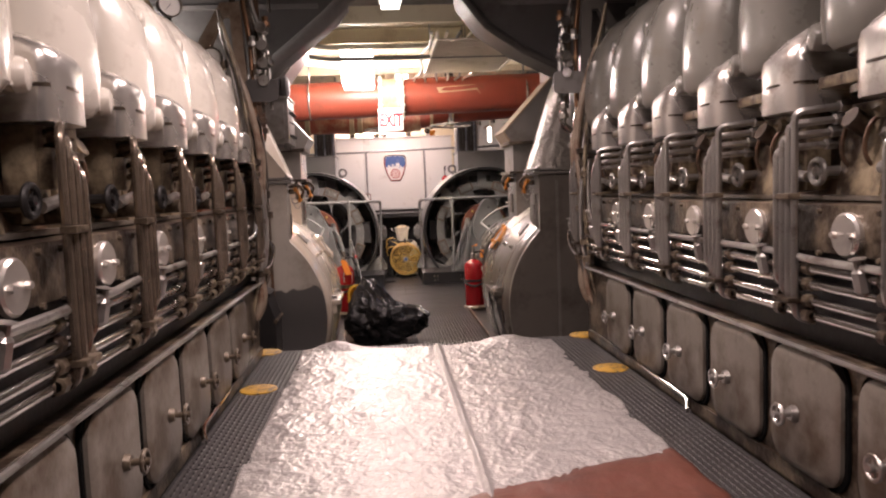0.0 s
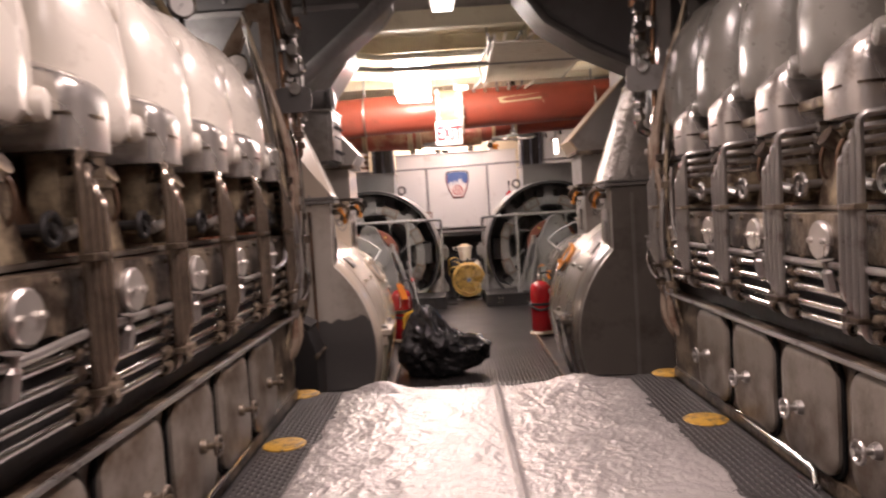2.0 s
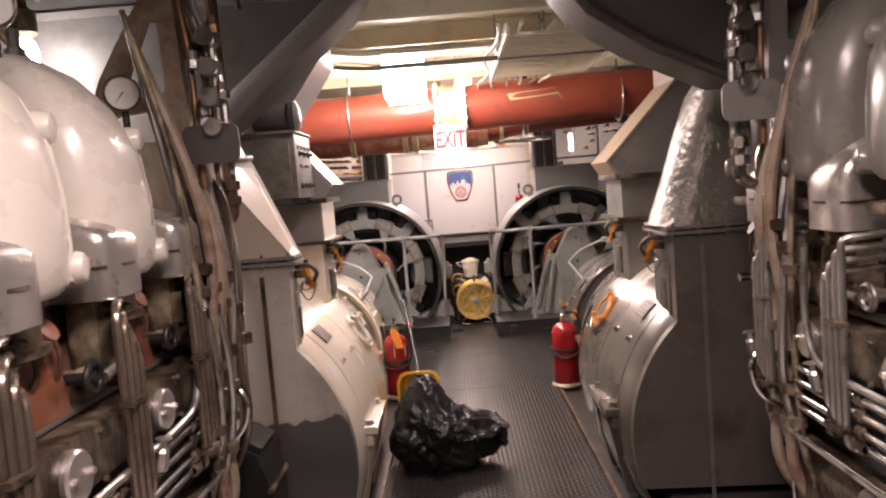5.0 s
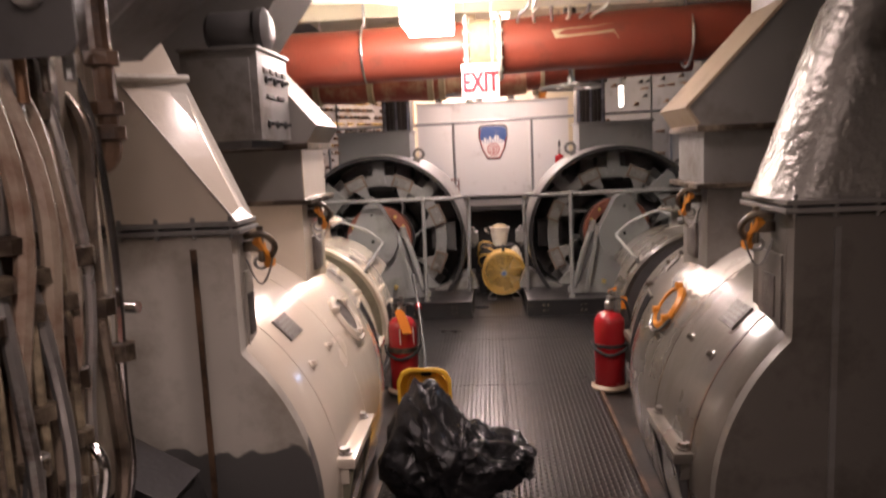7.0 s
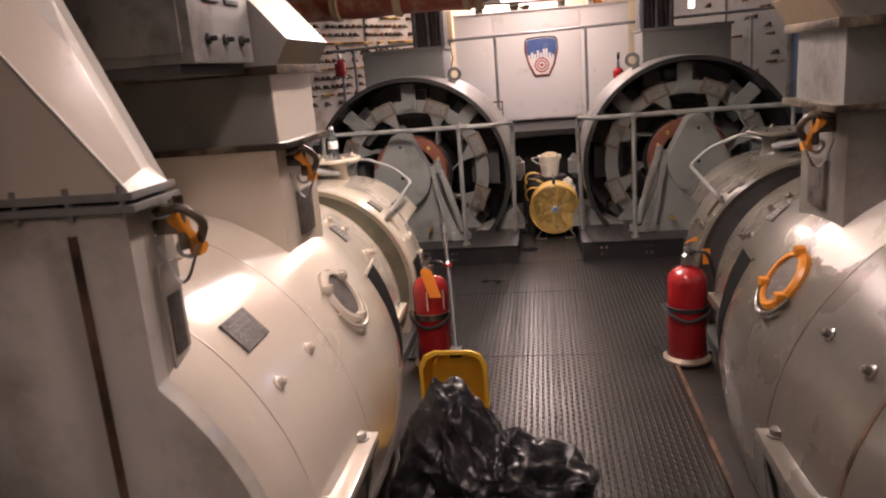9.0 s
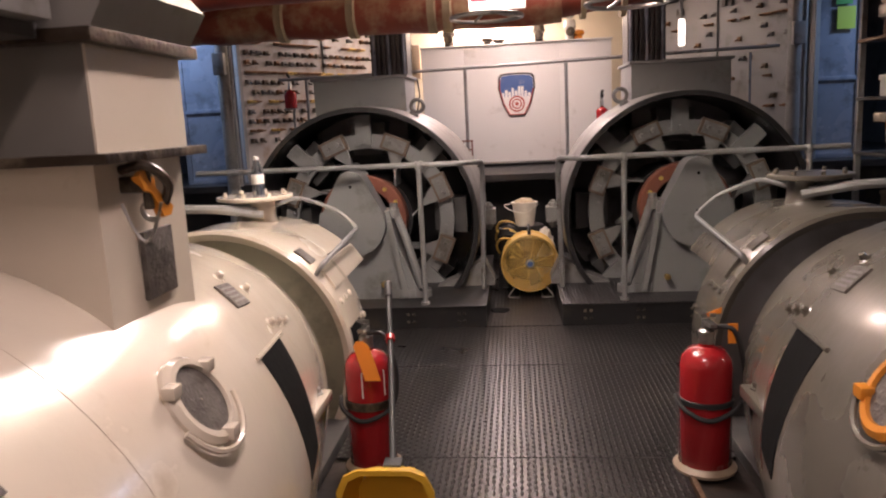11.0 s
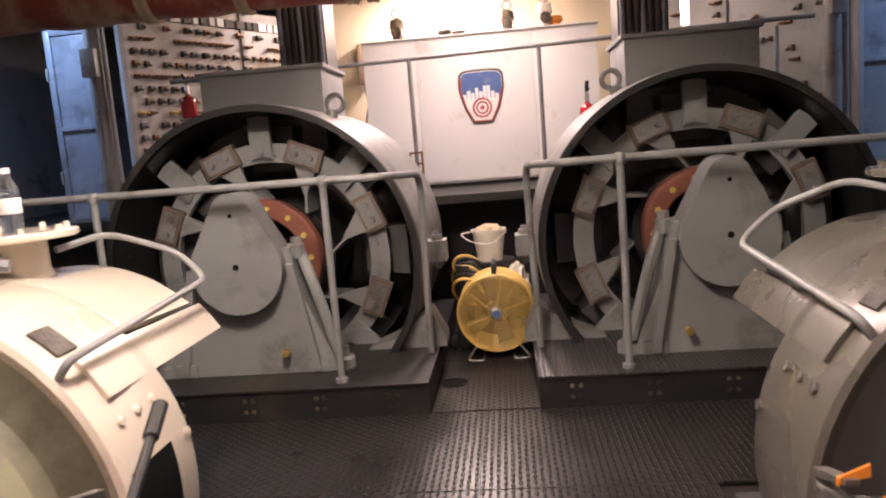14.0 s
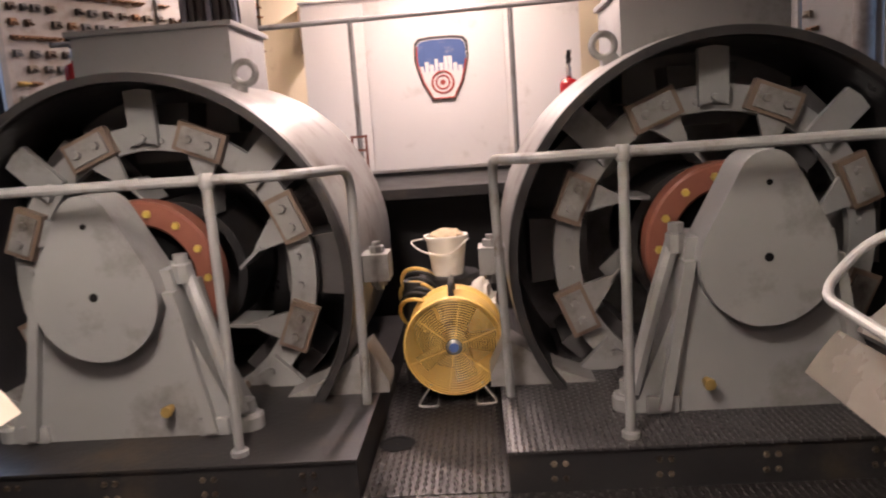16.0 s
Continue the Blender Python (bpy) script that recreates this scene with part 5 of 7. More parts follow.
        part("cable", bm, "steelblue" if k % 3 == 0 else "dark", tr)
    # plinth
    bm = box(B(), X(0.265), X(2.35), 10.27, 12.2, FLOOR - 0.018, PT - 0.01)
    pl = part("plinth", bm, "black", T, "black steel plinth")
    bm = box(B(), X(0.262), X(2.36), 10.26, 12.2, PT - 0.012, PT, 0.002)
    part("plinth_top", bm, "treadside" if s > 0 else "black", pl, "steel plate on top of the plinth")
    for k in range(5):
        for z in (0.03, 0.085):
            for q in (0.42, 0.46):
                part("rivet", bolt(B(), (X(q + 0.36 * k), 10.27, z), (0, -1, 0), 0.012, 0.008), "iron", pl)
    return T


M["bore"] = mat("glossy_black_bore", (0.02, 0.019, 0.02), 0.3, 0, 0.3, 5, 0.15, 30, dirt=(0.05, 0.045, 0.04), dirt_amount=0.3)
M["holder"] = mat("rust_edged_iron", (0.16, 0.115, 0.085), 0.5, 0.1, 0.25, 14, 0.2, 60)
motor(-1)
motor(1)


# ---- rails ----
def motor_rail(s):
    X = lambda u: XC + s * u
    T = thing("handrail", (X(0.7), 10.33, 0.14), "grey pipe handrail in front of the motor", "handrail", "motor handrails")
    far = 2.3 if s < 0 else 2.15
    bm = sweep(B(), rounded([(X(0.30), 10.78, 0.14), (X(0.275), 10.72, 1.05), (X(0.28), 10.66, 1.125), (X(0.40), 10.34, 1.135), (X(far), 10.34, 1.14)], 0.06), 0.019, 10)
    part("top_rail", bm, "rail", T)
    for u in (0.70,) + ((1.85,) if s < 0 else (1.90,)):
        bm = cyl(B(), (X(u), 10.34, 0.14), (X(u), 10.34, 1.13), 0.018, seg=12)
        lathe(bm, (X(u), 10.34, 0.14), (0, 0, 1), [(0.032, 0), (0.032, 0.02), (0.02, 0.025)], 12)
        lathe(bm, (X(u), 10.34, 1.105), (0, 0, 1), [(0.02, 0), (0.027, 0.01), (0.027, 0.045), (0.02, 0.056)], 12)
        part("post", bm, "rail", T)
    return T


motor_rail(-1)
motor_rail(1)
T = thing("handrail", (XC, 12.32, 0.90), "thin grey pipe railing in front of the white cabinet", "handrail")
bm = sweep(B(), [(-2.0, 12.25, 1.885), (-0.9, 12.32, 1.895), (XC, 12.32, 1.91), (1.4, 12.32, 1.93), (2.6, 12.3, 1.945)], 0.016, 10)
part("top_rail", bm, "rail", T)
for x in (-0.225, 0.712, 2.35, -1.75):
    part("post", cyl(B(), (x, 12.32, 0.90), (x, 12.32, 1.90), 0.016, seg=10), "rail", T)


# ---- overhead: lamp, pipes, sign, trunks ----
T = thing("ceiling_lamp", (-0.2, 8.75, CEIL), "glaring white box lamp hanging from the ceiling", "lamp")
bm = box(B(), -0.37, -0.03, 8.46, 9.04, 2.45, 2.86, 0.015)
part("diffuser", bm, "lampglow", T, "glowing white diffuser")
bm = box(B(), -0.38, -0.02, 8.44, 9.06, 2.862, CEIL, 0.006)
part("housing", bm, "white", T)
for x, y, sx, sy in ((0.25, 3.1, 0.16, 1.2), (0.15, 6.35, 0.16, 0.9), (0.25, 0.9, 0.16, 1.2), (0.35, 10.75, 0.16, 1.2), (0.25, 12.25, 0.18, 1.1), (-0.1, 14.2, 0.18, 0.5)):
    T = thing("ceiling_lamp", (x, y, CEIL), "long fluorescent ceiling lamp", "lamp", "fluorescent lamps")
    part("diffuser", box(B(), x - sx / 2, x + sx / 2, y - sy / 2, y + sy / 2, 2.815, 2.86, 0.01), "tubeglow", T, "glowing tube cover")
    part("housing", box(B(), x - sx / 2 - 0.02, x + sx / 2 + 0.02, y - sy / 2 - 0.02, y + sy / 2 + 0.02, 2.862, CEIL, 0.006), "white", T)

structure("ceiling_panel", box(B(), -1.6, 2.2, 7.6, 15.3, CEIL - 0.012, CEIL - 0.004), "wallcream", "cream painted part of the ceiling")

T = thing("red_pipe", (XC, 9.9, CEIL), "thick red lagged pipe crossing under the ceiling", "pipe")
PY, PZ, PR = 9.9, 2.45, 0.232
part("pipe_run", sweep(B(), [(-2.35 + 0.2 * k, PY, PZ + 0.02 * (k - 12) * 0.2 + 0.004 * math.sin(k * 1.7)) for k in range(27)], PR, 40), "redpipe", T)
bm = B()
for x in (0.02, 0.30):
    lathe(bm, (x, PY, PZ), (1, 0, 0), [(PR - 0.01, 0), (PR + 0.045, 0), (PR + 0.05, 0.005), (PR + 0.05, 0.03), (PR + 0.045, 0.035), (PR - 0.01, 0.035)], 40)
    for k in range(14):
        a = 2 * math.pi * k / 14
        bolt(bm, (x - 0.012, PY + (PR + 0.022) * math.cos(a), PZ + (PR + 0.022) * math.sin(a)), (1, 0, 0), 0.017, 0.06)
part("flange", bm, "plastic", T, "white painted bolted flange")
part("coupling", lathe(B(), (0.055, PY, PZ), (1, 0, 0), [(PR + 0.006, 0), (PR + 0.012, 0.02), (PR + 0.012, 0.225), (PR + 0.006, 0.245)], 40), "lagging", T, "cream coupling between the flanges")
for x in (-0.85, 1.9):
    bm = ring(B(), (x, PY, PZ), (1, 0, 0), PR + 0.01, 0.012, 36, 6)
    cyl(bm, (x, PY, PZ + PR), (x, PY, CEIL), 0.012, seg=8)
    part("hanger", bm, "steel", T)
bm = prism(B(), [(0.75, 0.02), (1.28, 0.05), (1.30, -0.08), (1.26, -0.02), (0.78, -0.05)], lambda a, b, d: (a, PY - math.sqrt(max((PR + d) ** 2 - (b + 0.06) ** 2, 0)), PZ + 0.06 + b + 0.012), 0.0005, 0.004)
part("scuffed_patch", bm, "lagging", T, "pale scuffed patch in the paint")

T = thing("lagged_pipe", (-0.6, 11.2, CEIL), "lagged red pipe with torn cream wrapping", "pipe")
pts = [(-3.6 + 0.15 * k, 11.2, 2.275 + 0.006 * math.sin(k * 2.3)) for k in range(29)]
part("pipe_run", sweep(B(), pts, [0.155 + 0.006 * math.sin(k * 1.3) for k in range(29)], 32), "redlag", T)
for x in (-1.62, -1.05, -0.42, -0.30):
    bm = lathe(B(), (x, 11.2, 2.275), (1, 0, 0), [(0.15, 0), (0.172, 0.004), (0.168, 0.03), (0.176, 0.06), (0.15, 0.075)], 32)
    part("wrapping", bm, "lagging", T, "torn cream lagging band")
part("elbow", sweep(B(), rounded([(0.6, 11.2, 2.275), (0.95, 11.2, 2.33), (1.25, 11.25, 2.36), (2.3, 11.25, 2.40)], 0.2), 0.115, 28), "redpipe", T)
for x in (0.75, 1.05):
    part("flange", lathe(B(), (x, 11.2, 2.31), (1, 0, 0), [(0.10, 0), (0.165, 0.0), (0.165, 0.04), (0.10, 0.04)], 28), "lagging", T)
part("hanger", cyl(cyl(B(), (-0.6, 11.2, 2.4), (-0.6, 11.2, CEIL), 0.012, seg=8), (-2.4, 11.2, 2.4), (-2.4, 11.2, CEIL), 0.012, seg=8), "steel", T)

for x, y, r, z in ((0.06, 10.33, 0.235, 2.09), (0.95, 10.12, 0.26, 2.10)):
    T = thing("valve_handwheel", (x, y, z), "large steel valve handwheel under the pipes", "handwheel", "overhead handwheels")
    bm = ring(B(), (x, y, z), (0, 0, 1), r, 0.014, 40, 8)
    part("rim", bm, "steel", T)
    bm = B()
    for k in range(4):
        a = math.pi * k / 2 + 0.4
        sweep(bm, [(x, y, z + 0.05), (x + 0.5 * r * math.cos(a), y + 0.5 * r * math.sin(a), z + 0.02), (x + r * math.cos(a), y + r * math.sin(a), z)], 0.010, 6)
    lathe(bm, (x, y, z + 0.02), (0, 0, 1), [(0.002, 0), (0.035, 0), (0.035, 0.07), (0.02, 0.08), (0.018, 0.30)], 14)
    part("spokes", bm, "steel", T)
    bm = lathe(B(), (x, y + 0.0, z + 0.22), (0, 0, 1), [(0.03, 0), (0.06, 0.02), (0.07, 0.10), (0.05, CEIL - z - 0.22)], 16)
    part("bonnet", bm, "lagging" if x < 0.5 else "iron", T)

T = thing("exit_sign", (0.15, 9.26, 2.25), "white hanging sign with red capital letters", "sign")
part("panel", box(B(), 0.005, 0.300, 9.245, 9.265, 1.985, 2.252, 0.004), "signface", T)
lettering("EXIT", 0.185, pose(0.153, 9.242, 2.105, 90, 0, 0) @ Matrix.Diagonal((0.74, 1.15, 1, 1)), "signred", T)
part("arrow_bar", box(B(), 0.10, 0.20, 9.240, 9.244, 2.222, 2.230), "signred", T)
bm = B()
for x in (0.05, 0.25):
    cyl(bm, (x, 9.255, 2.25), (x, 9.30, CEIL), 0.004, seg=6)
part("hanger", bm, "steel", T)

T = thing("tube_lamp", (1.88, 12.92, CEIL), "short upright fluorescent tube lamp beside the switchboard", "lamp")
part("tube", box(B(), 1.85, 1.91, 12.89, 12.93, 2.04, 2.29, 0.015), "tubeglow", T, "glowing white tube")
part("hanger", box(B(), 1.865, 1.895, 12.94, 12.96, 2.0, CEIL, 0.004), "rail", T)

# slanting trunks over the ends of the engines
for s in (-1, 1):
    X = lambda u: XC + s * u
    T = thing("air_trunk", (X(1.4), 5.5, CEIL), "dark grey air trunk slanting down over the engine end", "air trunk", "air trunks")
    out = [(1.16, 1.93), (0.50, 2.45), (0.42, 2.55), (0.42, CEIL), (2.7, CEIL), (2.7, 1.93)] if s < 0 else [(1.10, 2.02), (0.72, 2.20), (0.48, 2.36), (0.34, 2.55), (0.30, CEIL), (2.7, CEIL), (2.7, 2.02)]
    part("casing", prism(B(), out, lambda a, b, d: (X(a), d, b), 5.30, 5.74, 0.012), "trunkgrey", T)
    if s < 0:
        bm = sweep(B(), [(X(1.22), 5.28, 1.86), (X(1.05), 5.27, 2.00), (X(0.80), 5.26, 2.20), (X(0.55), 5.27, 2.40), (X(0.38), 5.28, 2.56), (X(0.2), 5.3, 2.72)], [0.035, 0.05, 0.045, 0.05, 0.05, 0.06], 12)
        part("rolled_cloth", bm, "cloth", T, "rolled grey cloth along the edge")
    else:
        bm = sweep(B(), [(X(1.12), 5.28, 1.99), (X(0.74), 5.27, 2.17), (X(0.50), 5.27, 2.33), (X(0.34), 5.27, 2.54), (X(0.29), 5.28, 2.8)], 0.028, 10)
        part("edge_roll", bm, "dark", T)
    bm = B()
    for k in range(5):
        box(bm, X(0.7 + 0.34 * k), X(0.72 + 0.34 * k), 5.285, 5.30, 2.55, CEIL - 0.01)
    box(bm, X(0.6), X(2.6), 5.285, 5.30, 2.47, 2.50)
    part("stiffener", bm, "ceil", T)

# slatted cable tray and loose pipes under the lit ceiling
T = thing("cable_tray", (0.95, 8.0, CEIL), "pale slatted cable tray with cables", "cable tray")
for x in (0.55, 1.38):
    part("side_bar", box(B(), x, x + 0.02, 6.95, 8.9, 2.58, 2.66), "plastic", T)
for k in range(20):
    part("slat", box(B(), 0.562, 1.38, 7.0 + 0.095 * k, 7.035 + 0.095 * k, 2.585, 2.605), "plastic", T)
for k in range(6):
    part("cable", sweep(B(), [(0.5 + 0.12 * k + 0.03 * math.sin(j + k), 6.9 + 0.25 * j, 2.635 + 0.01 * math.sin(j * 2 + k)) for j in range(14)], 0.014, 8), "plastic" if k % 2 else "rail", T)
part("hanger", cyl(cyl(B(), (0.556, 7.9, 2.62), (0.556, 7.9, CEIL), 0.008, seg=6), (1.386, 7.9, 2.62), (1.386, 7.9, CEIL), 0.008, seg=6), "steel", T)
for k, (y, z, r, m) in enumerate(((8.0, 2.78, 0.03, "plastic"), (8.25, 2.70, 0.022, "plastic"), (9.35, 2.83, 0.05, "wallcream"), (10.6, 2.72, 0.045, "plastic"), (7.75, 2.62, 0.018, "rail"), (12.7, 2.70, 0.05, "lagging"), (11.9, 2.76, 0.035, "plastic"))):
    T = thing("ceiling_pipe", (XC, y, CEIL), "pale painted pipe under the ceiling", "pipe", "ceiling pipes")
    part("pipe_run", sweep(B(), rounded([(-2.2, y, z), (-0.7, y, z), (-0.5, y + 0.06, z - 0.03), (1.6, y + 0.06, z - 0.03), (2.6, y, z)], 0.1), r, 12), m, T)
    bm = B()
    for x in (-1.4, 0.9, 2.0):
        ring(bm, (x, y + (0.06 if x == 0.9 else 0), z - (0.03 if x == 0.9 else 0)), (1, 0, 0), r + 0.004, 0.006, 16, 6)
        cyl(bm, (x, y, z + r - 0.03), (x, y, CEIL), 0.006, seg=6)
    part("clip", bm, "steel", T)


# ---- gauges and brackets at the engine ends ----
def gauge(x, y, z, d, r, name="pressure_gauge", tilt=0.0):
    d = Vector(d).normalized()
    T = thing(name, (x, y, z), "round white-faced pressure gauge in a steel case", "gauge", "pressure gauges")
    p = Vector((x, y, z))
    part("case", lathe(B(), p, d, [(0.002, -0.05), (r * 0.95, -0.05), (r, -0.04), (r * 1.08, 0.0), (r * 1.08, 0.012), (r * 0.97, 0.014), (r * 0.95, 0.004)], 24), "iron", T)
    part("dial", lathe(B(), p, d, [(0.002, 0.003), (r * 0.96, 0.003), (r * 0.96, 0.0)], 24), "dial", T)
    u, v = frame_of(d)
    part("needle", prism(B(), [(-0.1 * r, -0.04 * r), (0.75 * r, 0), (-0.1 * r, 0.04 * r)], lambda a, b, q: p + u * (a * 0.6 + b) + v * (a * 0.8) + d * q, 0.006, 0.009), "rubber", T)
    part("stem", sweep(B(), rounded([p - d * 0.025 - Vector((0, 0, r)), p - d * 0.025 - Vector((0, 0, r + 0.07)), p - d * 0.06 - Vector((0, 0, r + 0.12))], 0.03), 0.012, 8), "iron", T)
    return T


for s in (-1, 1):
    X = lambda u: XC + s * u
    T = thing("gauge_bracket", (X(1.1), 4.86, 1.9), "grey triangular bracket with gauges and fittings above the engine end", "bracket", "gauge brackets")
    out = [(1.36, 1.99), (1.30, 2.13), (1.13, 2.40), (1.02, 2.40), (1.00, 1.93), (1.02, 1.88), (1.10, 2.02)]
    inn = [(1.24, 2.075), (1.20, 2.15), (1.12, 2.32), (1.08, 2.32), (1.07, 2.10), (1.075, 2.075), (1.16, 2.065)]
    bm = B()
    loft(bm, [[(X(a), y, b) for a, b in o] for o, y in ((out, 4.82), (inn, 4.82), (inn, 4.87), (out, 4.87))], False, True)
    part("frame", bm, "grey" if s > 0 else "bracket", T)
    bm = box(B(), X(0.98), X(1.2), 4.87, 4.95, 1.70, 1.90, 0.01)
    part("arm", bm, "iron", T)
    for k in range(4):
        bm = B()
        z = 1.90 + 0.10 * k
        lathe(bm, (X(0.89), 4.80, z), (0, 0, 1), [(0.014, 0), (0.03, 0.012), (0.03, 0.05), (0.014, 0.06), (0.014, 0.1)], 10)
        cyl(bm, (X(0.89), 4.80, z + 0.03), (X(0.89), 4.74, z + 0.03), 0.016, seg=10)
        lathe(bm, (X(0.89), 4.735, z + 0.03), (0, -1, 0), [(0.03, 0), (0.034, 0.01), (0.03, 0.02), (0.002, 0.02)], 10)
        part("valve", bm, "chrome" if s > 0 else "steel", T, "bright valve body")
    du, py, pr = (0.10, 5.15, 0.026) if s < 0 else (0.0, 4.80, 0.022)
    bm = sweep(B(), rounded([(X(0.89 + du), py, CEIL if s < 0 else 1.95), (X(0.88 + du), py, 1.62), (X(0.93 + du), py, 1.59), (X(1.05 + du), py + 0.02, 1.60)], 0.05), pr, 10)
    for z in (1.84, 1.72, 1.66):
        lathe(bm, (X(0.883 + du), py, z), (0, 0, 1), [(pr, 0), (pr * 1.6, 0.004), (pr * 1.6, 0.036), (pr, 0.04)], 8)
    part("pipe_fitting", bm, "brown" if s < 0 else "chrome", T, "elbowed pipe with couplings")
    bm = loft(B(), [[(X(0.905) + a, y, 1.875 + q) for a, q in rrect(0.19, 0.13, 0.03, 4)] for y in (4.735, 4.745)])
    part("shield_plate", bm, "dark" if s < 0 else "motorlight", T, "small rounded shield plate")
    for k in range(6):
        q = 0.05 * (k % 3)
        bm = sweep(B(), rounded([(X(0.86 + q), 4.79, 1.83 - 0.02 * k), (X(0.87 + q), 4.80, 2.05 + 0.03 * k), (X(0.95 + q * 0.5), 4.82, 2.30 + 0.02 * k), (X(0.97 + q * 0.5), 4.84, 2.6)], 0.06), 0.009 + 0.003 * (k % 2), 8)
        part("sense_line", bm, ("steel", "iron", "copper")[k % 3], T)
    for k, (u, z) in enumerate(((0.86, 2.02), (0.95, 2.13), (0.87, 2.24), (0.93, 1.97))):
        part("fitting", lathe(B(), (X(u), 4.77, z), (0, 0, 1), [(0.012, 0), (0.026, 0.004), (0.026, 0.03), (0.016, 0.034), (0.02, 0.06), (0.002, 0.064)], 8), ("chrome", "steel", "copper")[k % 3], T)
    bm = cyl(B(), (X(1.07), 4.86, 2.39), (X(1.07), 4.86, CEIL), 0.02, seg=10)
    part("hanger", bm, "iron", T)
    gauge(X(1.17), 4.70, 2.06, (-s * 0.3, -1, 0), 0.055)
    gauge(X(1.24), 4.15, 2.22, (-s * 0.6, -1, 0), 0.055)
gauge(-0.66, 5.22, 2.63, (0.05, -1, -0.05), 0.062)
gauge(-1.02, 2.70, 2.14, (0.85, -0.5, 0), 0.06)
gauge(1.50, 3.05, 2.22, (-0.9, -0.4, 0), 0.06)
gauge(1.50, 3.55, 2.20, (-0.9, -0.4, 0), 0.055)

# pipes and frames above the domes
for s in (-1, 1):
    X = lambda u: XC + s * u
    T = thing("exhaust_manifold", (X(1.75), 2.0, 2.0), "dark lagged pipes running above the engine domes", "pipe", "manifolds")
    part("pipe_run", sweep(B(), [(X(1.72), -1.4 + 0.5 * k, 2.44 + 0.01 * math.sin(k * 2)) for k in range(13)], 0.13, 24), "cream" if s < 0 else "grey", T)
    for k in range(13):
        y = (2.336 + 0.485 * (k - 6)) if s < 0 else (2.177 + 0.473 * (k - 6))
        y += 0.49
        if y > 4.7:
            continue
        bm = sweep(B(), rounded([(X(1.47), y, 2.30 if s > 0 else 2.20), (X(1.50), y, 2.40 if s > 0 else 2.36), (X(1.70), y, 2.44)], 0.08), 0.055, 14)
        lathe(bm, (X(1.475), y, 2.31 if s > 0 else 2.21), (s * 0.2, 0, 1), [(0.05, 0), (0.085, 0.0), (0.085, 0.03), (0.05, 0.03)], 16)
        part("branch", bm, "creamdome" if s < 0 else "greydome", T)
        bm = cyl(B(), (X(1.34), y + 0.2, 2.12), (X(1.55), y + 0.05, 2.55), 0.017, seg=8)
        part("strut", bm, "lagging" if k % 3 == 0 else "iron", T)
        bm = lathe(B(), (X(1.36), y + 0.16, 2.14), (0, 0, 1), [(0.03, 0), (0.03, 0.03), (0.018, 0.035), (0.018, 0.09), (0.002, 0.09)], 8)
        part("valve_cap", bm, "steel", T)
    part("support", box(box(B(), X(1.82), X(1.86), 4.5, 4.56, 1.5, CEIL), X(1.70), X(1.76), 0.5, 0.56, 2.5, CEIL), "dark", T)

# control box and blower beside the second duct
T = thing("control_box", (-0.86, 6.5, 1.66), "grey steel control box with switches and small labels", "control box")
part("body", box(B(), -1.02, -0.705, 6.30, 6.74, 1.672, 2.03, 0.006), "motorlight", T)
part("lid", box(B(), -1.03, -0.695, 6.29, 6.75, 2.03, 2.045, 0.004), "motorlight", T)
part("front_door", box(B(), -0.99, -0.735, 6.290, 6.300, 1.70, 2.0, 0.003), "motorlight", T)
for k in range(4):
    bm = box(B(), -0.706, -0.698, 6.37 + 0.09 * k, 6.43 + 0.09 * k, 1.945, 1.965, 0.001)
    part("label_plate", bm, "plate", T)
for k in range(2):
    part("label_plate", box(B(), -0.706, -0.698, 6.40 + 0.15 * k, 6.50 + 0.15 * k, 1.845, 1.86, 0.001), "rubber", T)
for k in range(3):
    for z in (1.74, 1.92):
        bm = lathe(B(), (-0.705, 6.40 + 0.12 * k, z), (1, 0, 0), [(0.016, 0), (0.016, 0.01), (0.008, 0.012), (0.008, 0.03), (0.002, 0.032)], 12)
        part("switch", bm, "rubber", T)
part("bracket", box(B(), -1.0, -0.75, 6.30, 6.76, 1.640, 1.672, 0.004), "dark", T)
T = thing("blower", (-0.80, 6.55, 2.045), "small grey blower motor on the control box", "blower")
bm = lathe(B(), (-0.98, 6.55, 2.14), (1, 0, 0), [(0.002, 0), (0.07, 0.0), (0.085, 0.02), (0.085, 0.2), (0.075, 0.215), (0.095, 0.22), (0.095, 0.25), (0.06, 0.27), (0.002, 0.272)], 28)
part("casing", bm, "dark", T)
part("foot", box(B(), -0.95, -0.78, 6.50, 6.60, 2.045, 2.075, 0.004), "dark", T)

# chrome lever beside the generator front
for s in (-1, 1):
    X = lambda u: XC + s * u
    T = thing("lever", (X(1.3), 5.6, 1.17), "bright steel lever sticking out beside the generator", "lever", "steel levers")
    part("bar", cyl(B(), (X(1.34), 5.50, 1.178), (X(1.15), 5.48, 1.172), 0.014, seg=12), "chrome", T)
    part("grip", cyl(B(), (X(1.19), 5.484, 1.173), (X(1.12), 5.477, 1.171), 0.019, seg=12), "chrome", T)
    bm = cyl(B(), (X(1.35), 5.50, FLOOR - 0.018), (X(1.35), 5.50, 2.0), 0.020, seg=12)
    lathe(bm, (X(1.35), 5.50, 1.15), (0, 0, 1), [(0.02, 0), (0.034, 0.006), (0.034, 0.05), (0.02, 0.056)], 12)
    part("post", bm, "black", T, "thin dark pipe post")


